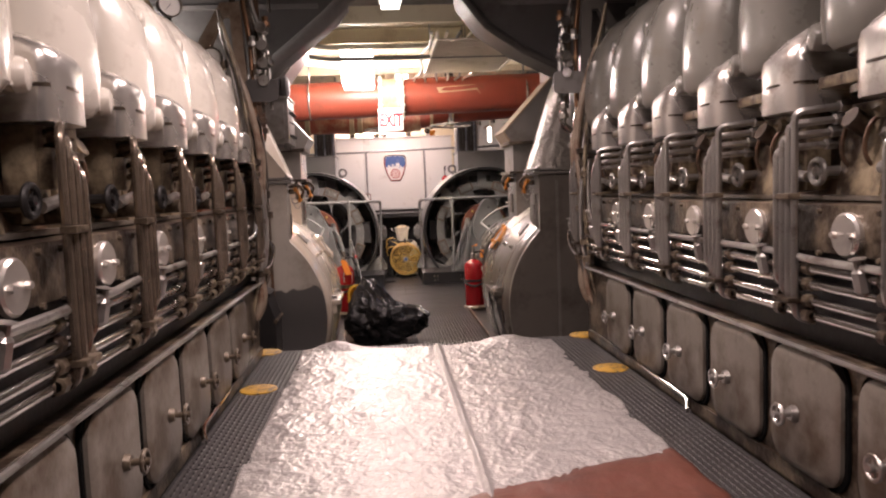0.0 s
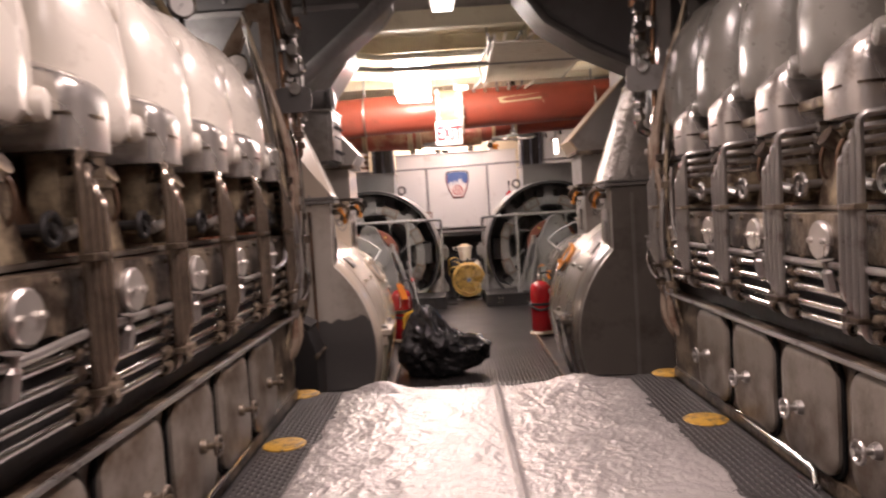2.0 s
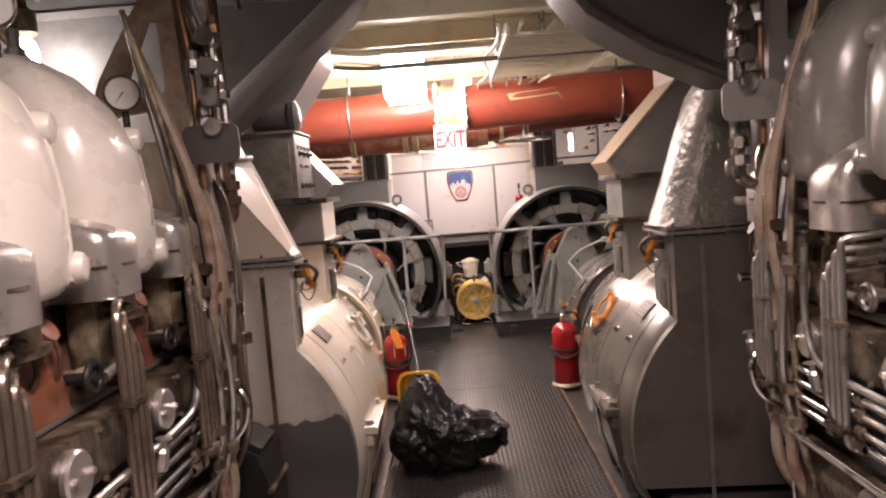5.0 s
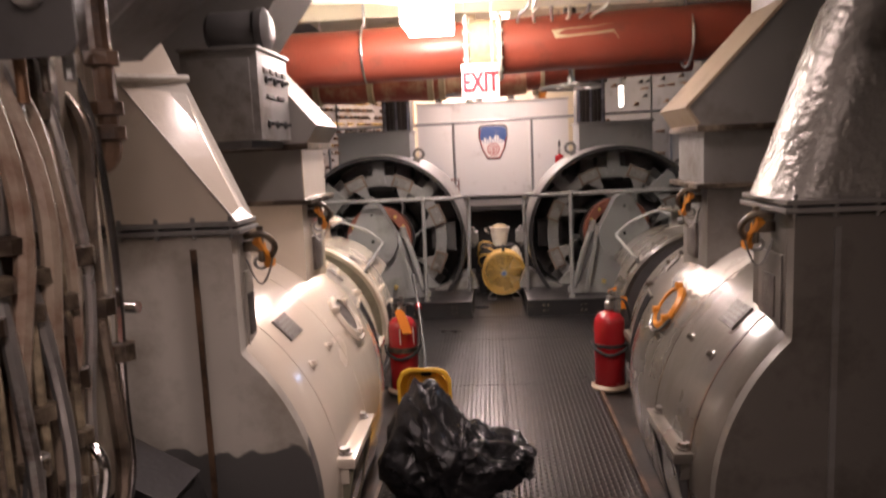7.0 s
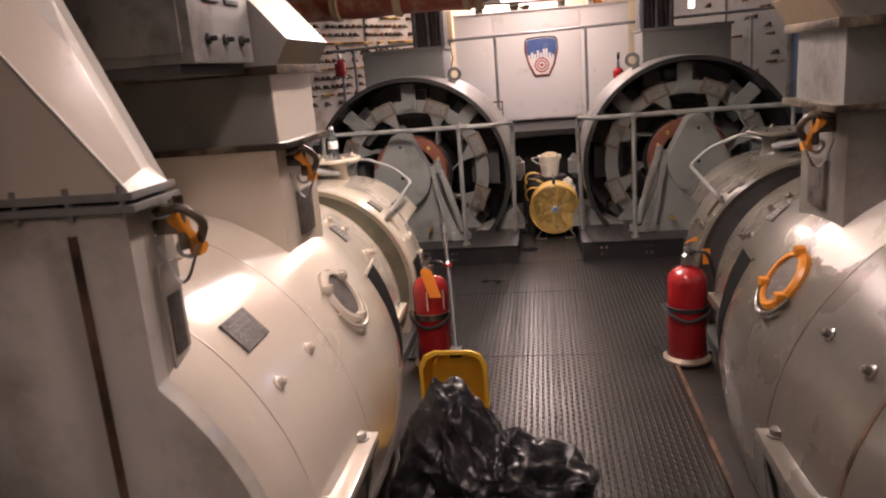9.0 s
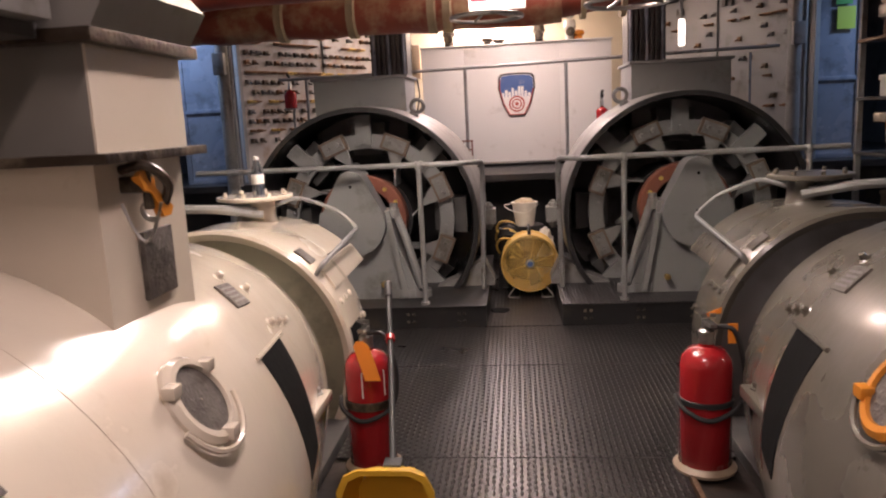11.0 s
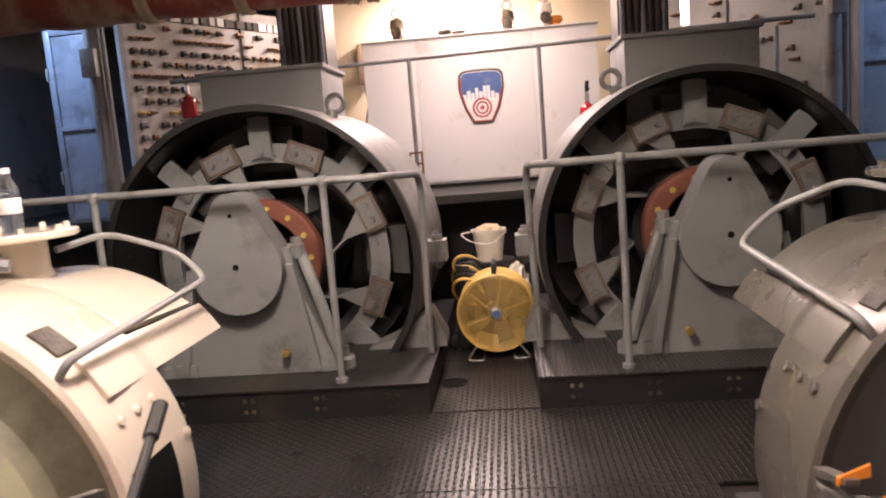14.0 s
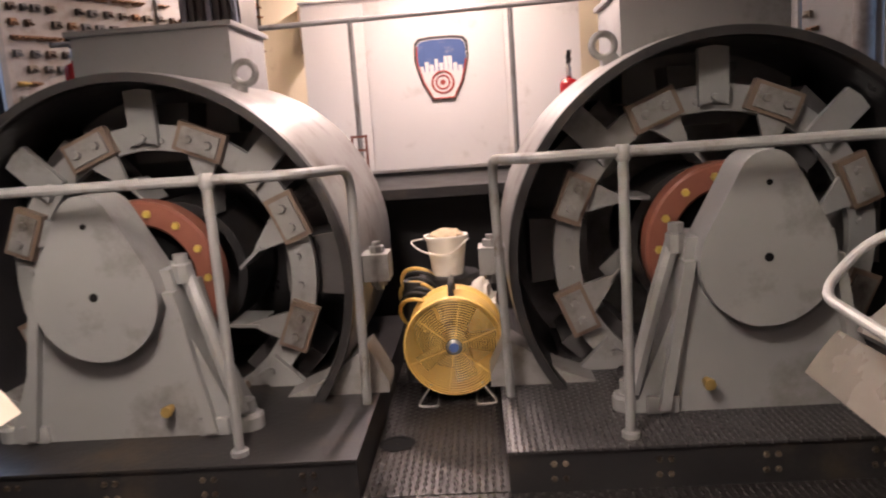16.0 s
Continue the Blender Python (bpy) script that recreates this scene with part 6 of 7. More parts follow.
# ---- white cabinet with the badge, and what stands on and by it ----
T = thing("white_cabinet", (XC, 13.75, 0.9), "long white painted steel cabinet with a blue and red badge", "cabinet")
part("body", box(B(), -0.765, 1.27, 13.44, 14.1, 0.93, 2.20, 0.006), "white", T)
part("base", box(B(), -0.74, 1.25, 13.47, 14.08, 0.90, 0.93), "black", T)
xs = (-0.765, -0.30, 0.72, 1.27)
for a, b in zip(xs, xs[1:]):
    part("front_panel", box(B(), a + 0.003, b - 0.003, 13.425, 13.44, 0.95, 2.17, 0.003), "white", T)
part("top_lip", box(B(), -0.775, 1.28, 13.41, 14.11, 2.20, 2.215, 0.003), "white", T)
shield = [(-0.195, 0.20), (-0.165, 0.235), (-0.08, 0.245), (0.08, 0.245), (0.165, 0.235), (0.195, 0.20), (0.20, 0.08), (0.155, -0.09), (0.085, -0.22), (-0.085, -0.22), (-0.155, -0.09), (-0.20, 0.08)]
BC = Vector((0.255, 13.42, 1.655))
bw = part("badge", prism(B(), shield, lambda a, b, d: BC + Vector((a, -d, b)), -0.004, 0.006, 0.002), "plate", T, "shield badge with a blue top and red ring")
part("badge_field", prism(B(), [(a * 0.92, b * 0.92) for a, b in shield], lambda a, b, d: BC + Vector((a, -d, b)), 0.006, 0.009), "paper", bw)
part("blue_top", prism(B(), [(a * 0.9, b * 0.9) for a, b in shield[:7]] + [(0.165, -0.005), (-0.165, -0.005), (-0.18, 0.072)], lambda a, b, d: BC + Vector((a, -d, b)), 0.009, 0.011), "blue", bw)
for a, w, h in ((-0.15, 0.035, 0.035), (-0.11, 0.03, 0.065), (-0.075, 0.03, 0.045), (-0.04, 0.025, 0.085), (-0.005, 0.03, 0.055), (0.03, 0.028, 0.10), (0.062, 0.028, 0.10), (0.098, 0.03, 0.05), (0.135, 0.03, 0.03)):
    part("skyline_block", prism(B(), [(a - w / 2, -0.01), (a + w / 2, -0.01), (a + w / 2, h), (a - w / 2, h)], lambda p, q, d: BC + Vector((p, -d, q)), 0.0105, 0.0125), "paper", bw)
part("red_edge", sweep(B(), [BC + Vector((a * 0.9, -0.009, b * 0.9)) for a, b in shield[6:] + shield[:1]][:7], 0.007, 6), "badgered", bw)
part("red_ring", ring(B(), BC + Vector((0, -0.009, -0.085)), (0, 1, 0), 0.078, 0.009, 28, 6), "badgered", bw)
part("inner_ring", ring(B(), BC + Vector((0, -0.009, -0.085)), (0, 1, 0), 0.048, 0.008, 24, 6), "badgered", bw)
part("red_core", cyl(B(), BC + Vector((0, -0.009, -0.085)), BC + Vector((0, -0.014, -0.085)), 0.02, seg=16), "badgered", bw)
for x, h, m in ((-0.48, 0.24, "iron"), (0.52, 0.22, "iron"), (0.86, 0.26, "plastic"), (0.95, 0.13, "ochre"), (-0.05, 0.1, "iron"), (0.08, 0.08, "iron")):
    T = thing("pump_fitting", (x, 13.75, 2.215), "small cast fitting standing on the white cabinet", "fitting", "cabinet fittings")
    bm = lathe(B(), (x, 13.75, 2.215), (0, 0, 1), [(0.09, 0), (0.09, 0.02), (0.05, 0.03), (0.045, h * 0.5), (0.07, h * 0.6), (0.06, h * 0.9), (0.002, h)], 18)
    part("body", bm, m, T)
    if h > 0.2:
        part("ring_handle", ring(B(), (x, 13.75, 2.215 + h + 0.035), (0, 1, 0), 0.04, 0.01, 20, 8), "steel", T)
        part("side_port", lathe(B(), (x, 13.70, 2.215 + h * 0.4), (0, -1, 0), [(0.035, 0), (0.05, 0.03), (0.05, 0.05), (0.002, 0.05)], 16), "iron", T)
T = thing("wall_phone_box", (-0.93, 14.3, 1.4), "narrow tan box and cord on the cream bulkhead", "phone box")
part("body", box(B(), -1.0, -0.90, 14.40, 14.50, 1.95, 2.35, 0.01), "tan", T)
part("cord", sweep(B(), [(-0.95, 14.4, 1.95), (-0.92, 14.38, 1.75), (-0.96, 14.36, 1.55), (-0.90, 14.36, 1.35), (-0.93, 14.38, 1.2)], 0.01, 6), "rubber", T)
part("plug_box", box(B(), -1.02, -0.88, 14.40, 14.50, 1.15, 1.32, 0.01), "iron", T)
T = thing("red_clip_frame", (-0.17, 12.32, 1.0), "small red steel frame hung on the railing post", "frame")
for z in (1.06, 1.14, 1.22):
    part("cross_bar", box(B(), -0.26, -0.19, 12.28, 12.29, z, z + 0.014), "redbrown", T)
for x in (-0.274, -0.19):
    part("side_bar", box(B(), x, x + 0.014, 12.278, 12.292, 1.02, 1.236), "redbrown", T)


def extinguisher(x, y, z, r, h, label, tag, side, mount=None):
    T = thing("fire_extinguisher", (x, y, z), label, "fire extinguisher", "fire extinguishers")
    b = h * 0.70
    part("cylinder", lathe(B(), (x, y, z), (0, 0, 1), [(0.002, 0), (r * 0.9, 0.0), (r, 0.015), (r, b - r * 0.75), (r * 0.93, b - r * 0.45), (r * 0.7, b - r * 0.15), (r * 0.3, b), (r * 0.28, b + 0.03), (0.002, b + 0.03)], 32), "red", T)
    if r > 0.08:
        part("foot_ring", lathe(B(), (x, y, z), (0, 0, 1), [(r * 1.0, 0.0), (r * 1.2, 0.0), (r * 1.22, 0.012), (r * 1.02, 0.03)], 32), "tan", T)
        part("band", lathe(B(), (x, y, z + b * 0.55), (0, 0, 1), [(r, 0), (r + 0.006, 0.002), (r + 0.006, 0.022), (r, 0.024)], 32), "rubber", T)
    bm = lathe(B(), (x, y, z + b + 0.01), (0, 0, 1), [(r * 0.3, 0), (r * 0.3, 0.05), (r * 0.18, 0.06), (r * 0.18, 0.09), (0.002, 0.09)], 12)
    valve = part("valve", bm, "steel", T)
    bm = prism(B(), [(-0.03, 0), (0.10, 0.02), (0.105, 0.035), (-0.03, 0.02)], lambda a, q, d: (x + d, y - a * r / 0.1, z + b + 0.08 + q), -0.012, 0.012, 0.002)
    prism(bm, [(-0.03, 0.045), (0.09, 0.085), (0.095, 0.098), (-0.03, 0.062)], lambda a, q, d: (x + d, y - a * r / 0.1, z + b + 0.06 + q), -0.012, 0.012, 0.002)
    part("lever", bm, "steel" if r > 0.08 else "rubber", valve)
    if r > 0.08:
        pts = rounded([(x, y, z + b + 0.07), (x + side * 0.09, y - 0.06, z + b + 0.10), (x + side * (r + 0.035), y - 0.05, z + b - 0.08), (x + side * (r + 0.02), y - 0.08, z + b * 0.55), (x - side * 0.02, y - r - 0.02, z + b * 0.45), (x - side * (r + 0.01), y - 0.07, z + b * 0.55), (x - side * (r + 0.02), y - 0.02, z + b * 0.62)], 0.07)
        part("hose", sweep(B(), pts, 0.010, 8), "rubber", T)
        if tag:
            t0 = Vector((x + side * 0.02, y - r - 0.012, z + b - 0.015))
            part("tag", prism(B(), [(-0.032, -0.075), (0.032, -0.075), (0.032, 0.06), (0.015, 0.08), (-0.015, 0.08), (-0.032, 0.06)], lambda a, q, d: t0 + Vector((a + q * -0.35, d + q * 0.25, q)), -0.002, 0.002), "orange", T, "orange inspection tag")
    return T


extinguisher(0.957, 8.17, FLOOR, 0.103, 0.74, "tall red fire extinguisher with a black hose on the aisle floor", False, 1)
extinguisher(-0.425, 8.19, FLOOR, 0.100, 0.74, "tall red fire extinguisher with a bright orange tag", True, 1)
T = bpy.data.objects["fire_extinguisher"]
part("tag", prism(B(), [(-0.018, -0.04), (0.018, -0.04), (0.018, 0.04), (-0.018, 0.04)], lambda a, q, d: Vector((1.045 + a, 8.12 + d, 0.56 + q)), -0.002, 0.002), "orange", T, "orange inspection tag")
part("seal_tag", prism(B(), [(-0.03, -0.008), (0.03, -0.012), (0.03, 0.010), (-0.03, 0.006)], lambda a, q, d: Vector((0.965 + a * 0.9, 8.09 + d, 0.655 + q + a * 0.3)), -0.002, 0.002), "orange", T)
T = bpy.data.objects["fire_extinguisher.001"]
part("bracket_band", lathe(B(), (-0.425, 8.19, 0.26), (0, 0, 1), [(0.1005, 0), (0.107, 0.002), (0.107, 0.035), (0.1005, 0.037)], 32), "iron", T)
part("label_panel", prism(B(), [(-0.05, 0), (0.05, 0), (0.05, 0.11), (-0.05, 0.11)], lambda a, q, d: Vector((-0.39 + a * 0.9, 8.19 - math.sqrt(0.1002 ** 2 - (a * 0.9 + 0.035) ** 2) - d, 0.32 + q)), 0.0, 0.002), "paper", T, "pale printed label")
extinguisher(1.04, 12.36, 1.30, 0.055, 0.26, "small red fire extinguisher by the railing", False, 1)
extinguisher(-1.93, 12.36, 1.62, 0.06, 0.24, "small red fire extinguisher by the switchboard", False, -1)
for x, z in ((1.04, 1.295), (-1.93, 1.615)):
    T = thing("extinguisher_bracket", (x, 12.36, 0.9), "steel bracket that carries a small extinguisher", "bracket")
    part("post", box(box(B(), x - 0.012, x + 0.012, 12.43, 12.45, 0.90, z + 0.14), x - 0.06, x + 0.06, 12.30, 12.45, z - 0.012, z + 0.004), "rail", T)

# ---- things in the aisle ----
T = thing("dustpan", (-0.21, 7.4, FLOOR), "yellow long-handled dustpan standing in the aisle", "dustpan")
def pan_section(y, w, h, drop, t):
    """Arched outline of the pan at one depth, open at the front."""
    pts = [(-w, drop), (-w, h - 0.07), (-w + 0.025, h - 0.02), (-w + 0.07, h), (w - 0.07, h), (w - 0.025, h - 0.02), (w, h - 0.07), (w, drop)]
    inner = [(a * (1 - t / w), b - t if b > h * 0.5 else b) for a, b in reversed(pts)]
    return [(-0.205 + a, y, FLOOR + b) for a, b in pts + inner]


bm = loft(B(), [pan_section(7.47, 0.125, 0.35, 0.012, 0.007), pan_section(7.40, 0.135, 0.38, 0.01, 0.007), pan_section(7.33, 0.142, 0.405, 0.008, 0.007), pan_section(7.325, 0.152, 0.415, 0.008, 0.017), pan_section(7.312, 0.152, 0.415, 0.008, 0.017)])
prism(bm, [(7.18, 0.004), (7.475, 0.03), (7.475, 0.036), (7.18, 0.010)], lambda a, b, d: (-0.205 + d * (1.06 if a < 7.3 else 0.98), a, FLOOR + b), -0.135, 0.135)
prism(bm, [(-0.12, 0.02), (0.12, 0.02), (0.12, 0.28), (0.07, 0.345), (-0.07, 0.345), (-0.12, 0.28)], lambda a, b, d: (-0.205 + a, d, FLOOR + b), 7.466, 7.474)
part("pan", bm, "yellow", T, "scuffed yellow plastic pan")
bm = sweep(B(), [(-0.205, 7.47, 0.33), (-0.27, 7.9, 0.53), (-0.345, 8.34, 0.73)], 0.011, 10)
lathe(bm, (-0.333, 8.27, 0.70), (-0.15, 0.88, 0.42), [(0.012, 0), (0.017, 0.005), (0.017, 0.10), (0.002, 0.105)], 10)
part("handle", bm, "rubber", T)
part("hinge", box(B(), -0.235, -0.175, 7.44, 7.50, 0.31, 0.35, 0.006), "rubber", T)
part("red_clip", lathe(B(), (-0.29, 8.02, 0.585), (-0.15, 0.88, 0.42), [(0.013, 0), (0.019, 0.003), (0.019, 0.03), (0.013, 0.033)], 10), "red", T)

# bin bag: a slumped, knotted, creased sack
bm = bmesh.new()
bmesh.ops.create_icosphere(bm, subdivisions=6, radius=1.0)
for v in bm.verts:
    d = v.co.normalized()
    a = math.atan2(d.y, d.x)
    ridge = abs(math.sin(a * 5 + 2.2 * noise.noise(d * 1.4) + d.z * 1.6))
    crease = 0.13 * (1 - ridge) * (0.4 + 0.6 * (1 - abs(d.z)))
    k = 1 + 0.20 * noise.noise(d * 1.5 + Vector((3, 1, 4))) - crease + 0.07 * noise.noise(d * 5 + Vector((a, 0, 0))) - 0.05 * abs(noise.noise(d * 9))
    x, y, z = d.x * 0.33 * k, d.y * 0.28 * k, d.z * 0.25 * k
    fold = 0.035 * abs(math.sin(7 * (d.x + 0.7 * d.y) + 3 * noise.noise(d * 2))) * max(d.z + 0.3, 0)
    peak = math.exp(-((x + 0.10) / 0.15) ** 2 - ((y - 0.05) / 0.2) ** 2) * max(d.z, 0)
    z += 0.10 * peak - fold
    slope = max(-0.5, min(1, (d.x + 0.1))) * 0.13 * max(d.z, 0)
    x += 0.06 * math.exp(-((d.x - 0.95) / 0.3) ** 2)
    z -= slope
    v.co = (-0.045 + x, 6.66 + y, FLOOR + max(z + 0.20, 0.002 + 0.006 * abs(noise.noise(d * 7))))
T = thing("bin_bag", (-0.045, 6.66, FLOOR), "slumped shiny black bin bag on the aisle floor", "bag")
part("sack", bm, "bag", T)
bm = lathe(B(), (0.24, 6.60, 0.10), (0.85, -0.35, 0.45), [(0.045, 0), (0.022, 0.03), (0.018, 0.045), (0.035, 0.07), (0.06, 0.105), (0.05, 0.10), (0.012, 0.06)], 24)
for v in bm.verts:
    v.co += Vector((noise.noise(v.co * 30), noise.noise(v.co * 30 + Vector((7, 0, 0))), noise.noise(v.co * 30 + Vector((0, 9, 0))))) * 0.016
part("knot", bm, "bag", T, "gathered tied mouth of the bag")

# portable fan
T = thing("portable_fan", (0.312, 11.25, FLOOR), "round yellow portable blower fan on wire feet", "fan")
FX, FZ, FR = 0.312, 0.257, 0.232
part("shell", lathe(B(), (FX, 11.12, FZ), (0, 1, 0), [(FR - 0.012, 0.03), (FR - 0.006, 0.0), (FR, 0.002), (FR + 0.004, 0.02), (FR - 0.012, 0.04), (FR - 0.014, 0.25), (FR, 0.27), (FR, 0.29), (FR - 0.03, 0.29), (FR - 0.03, 0.05)], 48), "fanyellow", T)
for k in range(16):
    part("grille_ring", ring(B(), (FX, 11.125, FZ), (0, 1, 0), 0.044 + 0.0116 * k, 0.0026, 40, 5), "fanyellow", T)
for k in range(6):
    a = radians(60 * k + 20)
    part("grille_spoke", cyl(B(), (FX + 0.04 * math.cos(a), 11.128, FZ + 0.04 * math.sin(a)), (FX + FR * 0.97 * math.cos(a), 11.128, FZ + FR * 0.97 * math.sin(a)), 0.003, seg=6), "fanyellow", T)
part("badge_disc", lathe(B(), (FX, 11.125, FZ), (0, -1, 0), [(0.036, 0), (0.036, 0.006), (0.03, 0.01), (0.002, 0.01)], 24), "steel", T, "round grey and blue badge")
part("badge_core", lathe(B(), (FX, 11.114, FZ), (0, -1, 0), [(0.022, 0), (0.022, 0.003), (0.002, 0.003)], 20), "blue", T)
for k in range(5):
    a = radians(72 * k)
    c, q = math.cos(a), math.sin(a)
    bm = prism(B(), [(0.04, -0.03), (0.19, -0.06), (0.20, 0.04), (0.04, 0.03)], lambda p, r, d: (FX + p * c - r * q, 11.22 + d + r * 0.5, FZ + p * q + r * c), 0, 0.006)
    # blades blackened to paint the shade behind the grille
    part("blade", bm, "soot", T)
part("motor", lathe(B(), (FX, 11.19, FZ), (0, 1, 0), [(0.002, 0), (0.06, 0.0), (0.07, 0.02), (0.07, 0.16), (0.002, 0.17)], 20), "rubber", T)
for x in (-0.13, 0.13):
    part("wire_foot", sweep(B(), rounded([(FX + x * 0.9, 11.14, FZ - 0.18), (FX + x * 1.45, 11.10, FLOOR + 0.008), (FX + x * 0.7, 11.08, FLOOR + 0.008), (FX + x * 0.7, 11.40, FLOOR + 0.008), (FX + x * 0.9, 11.38, FZ - 0.18)], 0.03), 0.007, 8), "steel", T)
part("carry_handle", sweep(B(), rounded([(FX, 11.16, FZ + FR - 0.005), (FX, 11.16, FZ + FR + 0.05), (FX, 11.36, FZ + FR + 0.05), (FX, 11.36, FZ + FR - 0.015)], 0.03), 0.014, 8), "rubber", T)
T = thing("drum", (0.29, 11.62, FLOOR), "dark round drum behind the fan carrying the bucket", "drum")
part("shell", lathe(B(), (0.29, 11.64, FLOOR), (0, 0, 1), [(0.002, 0), (0.16, 0), (0.16, 0.515), (0.15, 0.525), (0.002, 0.525)], 28), "black", T)
T = thing("bucket", (0.285, 11.60, FLOOR + 0.525), "small white plastic bucket with a rag and wire bail", "bucket")
part("pail", lathe(B(), (0.285, 11.60, FLOOR + 0.525), (0, 0, 1), [(0.002, 0), (0.078, 0), (0.104, 0.185), (0.114, 0.187), (0.114, 0.203), (0.100, 0.203), (0.096, 0.16), (0.002, 0.15)], 28), "plastic", T)
part("bail", sweep(B(), rounded([(0.165, 11.58, 0.695), (0.10, 11.50, 0.70), (0.17, 11.44, 0.65), (0.30, 11.45, 0.62), (0.40, 11.55, 0.69)], 0.06), 0.0045, 6), "plastic", T)
bm = bmesh.new()
bmesh.ops.create_icosphere(bm, subdivisions=4, radius=1)
for v in bm.verts:
    k = 1 + 0.25 * noise.noise(v.co * 2.5)
    v.co = (0.29 + v.co.x * 0.085 * k, 11.60 + v.co.y * 0.085 * k, FLOOR + 0.715 + v.co.z * 0.045 * k)
part("rag", bm, "lagging", T, "crumpled tan rag")
T = thing("hose_coil", (0.08, 11.5, FLOOR), "coil of yellow and black hose beside the fan", "hose")
for k in range(7):
    part("turn", ring(B(), (0.135 + 0.01 * (k % 3), 11.42 + 0.03 * k, 0.34 + 0.02 * k), (0.35, 1, 0.5), 0.10 + 0.006 * (k % 2), 0.010, 28, 8), "fanyellow" if k % 3 == 0 else "rubber", T)
part("reel_core", cyl(B(), (0.10, 11.5, FLOOR), (0.12, 11.5, 0.5), 0.06, seg=16), "rubber", T)
T = thing("rag_pile", (0.44, 11.42, FLOOR), "pale crumpled plastic behind the fan", "plastic sheet")
bm = bmesh.new()
bmesh.ops.create_icosphere(bm, subdivisions=4, radius=1)
for v in bm.verts:
    k = 1 + 0.4 * noise.noise(v.co * 2.2 + Vector((5, 0, 0))) + 0.15 * noise.noise(v.co * 6)
    v.co = (0.45 + v.co.x * 0.09 * k, 11.50 + v.co.y * 0.10 * k, FLOOR + 0.24 + v.co.z * 0.24 * k)
part("sheet", bm, "plastic", T)
T = thing("floor_drain", (0.07, 10.72, FLOOR), "round dark drain hole in the floor plate", "drain")
part("rim", lathe(B(), (0.07, 10.72, FLOOR), (0, 0, 1), [(0.07, 0), (0.075, 0.004), (0.062, 0.004), (0.06, 0.001), (0.002, 0.001)], 24), "soot", T)

# water bottle on the pipe stub
T = thing("water_bottle", (-1.165, 9.12, 1.082), "clear plastic water bottle standing on the pipe stub", "bottle")
part("bottle", lathe(B(), (-1.165, 9.12, 1.083), (0, 0, 1), [(0.002, 0), (0.03, 0), (0.033, 0.008), (0.032, 0.05), (0.033, 0.06), (0.031, 0.09), (0.033, 0.12), (0.03, 0.145), (0.016, 0.175), (0.014, 0.185), (0.014, 0.192)], 24), "clear", T)
part("label_band", lathe(B(), (-1.165, 9.12, 1.145), (0, 0, 1), [(0.034, 0), (0.0345, 0.001), (0.0345, 0.048), (0.034, 0.049)], 24), "paper", T, "pale printed label")
part("cap", lathe(B(), (-1.165, 9.12, 1.273), (0, 0, 1), [(0.016, 0), (0.016, 0.018), (0.002, 0.019)], 16), "dial", T)


# ---- switchboards, doors, shelves beyond the motors ----
def switchboard(s):
    X = lambda u: XC + s * u
    p0, p1 = Vector((X(2.75), 12.55, 0)), Vector((X(1.55), 14.7, 0))
    e = (p1 - p0).normalized()
    n = Vector((-s * abs(e.y), -abs(e.x), 0)).normalized()
    L = (p1 - p0).length
    T = thing("switchboard", (p0.x, p0.y, 0.90), "grey switchboard panel crowded with breakers and copper knife switches", "switchboard", "switchboards")
    P = lambda a, z, d: p0 + e * a + n * d + Vector((0, 0, z))
    part("panel", prism(B(), [(0, 0.90), (L, 0.90), (L, 2.62), (0, 2.62)], lambda a, z, d: P(a, z, d), -0.06, 0.0), "panelgrey" if s < 0 else "motor", T)
    rnd = random.Random(11 + s)
    for row in range(13):
        z = 1.32 + 0.098 * row
        a = 0.08
        while a < L - 0.1:
            w = rnd.choice((0.05, 0.07, 0.09))
            if rnd.random() < (0.8 if s < 0 else 0.22):
                bm = B()
                if row % 3 == 1:
                    prism(bm, [(a, z - 0.012), (a + w, z - 0.012), (a + w, z + 0.016), (a, z + 0.016)], P, 0.0, 0.03, 0.004)
                    for q in (0.2, 0.8):
                        cyl(bm, P(a + w * q, z, 0.03), P(a + w * q, z, 0.08), 0.009, seg=6)
                    part("knife_switch", bm, "copper" if rnd.random() < 0.75 else "brass", T)
                elif row == 12:
                    prism(bm, [(a, z - 0.035), (a + w, z - 0.035), (a + w, z + 0.035), (a, z + 0.035)], P, 0.0, 0.03, 0.006)
                    part("meter", bm, "dial" if rnd.random() < 0.5 else "plate", T)
                else:
                    prism(bm, [(a, z - 0.022), (a + w * 0.6, z - 0.022), (a + w * 0.6, z + 0.022), (a, z + 0.022)], P, 0.0, 0.035, 0.004)
                    cyl(bm, P(a + w * 0.3, z, 0.03), P(a + w * 0.3, z - 0.02, 0.075), 0.009, seg=6)
                    part("breaker", bm, ("copper", "slate", "brown", "iron")[rnd.randrange(4)], T)
            a += w + rnd.uniform(0.015, 0.05)
    for a in (0.0, L / 2, L):
        bm = prism(B(), [(a - 0.02, 0.90), (a + 0.02, 0.90), (a + 0.02, 2.62), (a - 0.02, 2.62)], P, 0.0, 0.02, 0.003)
        part("frame_bar", bm, "motor", T)
    return T


switchboard(-1)
switchboard(1)


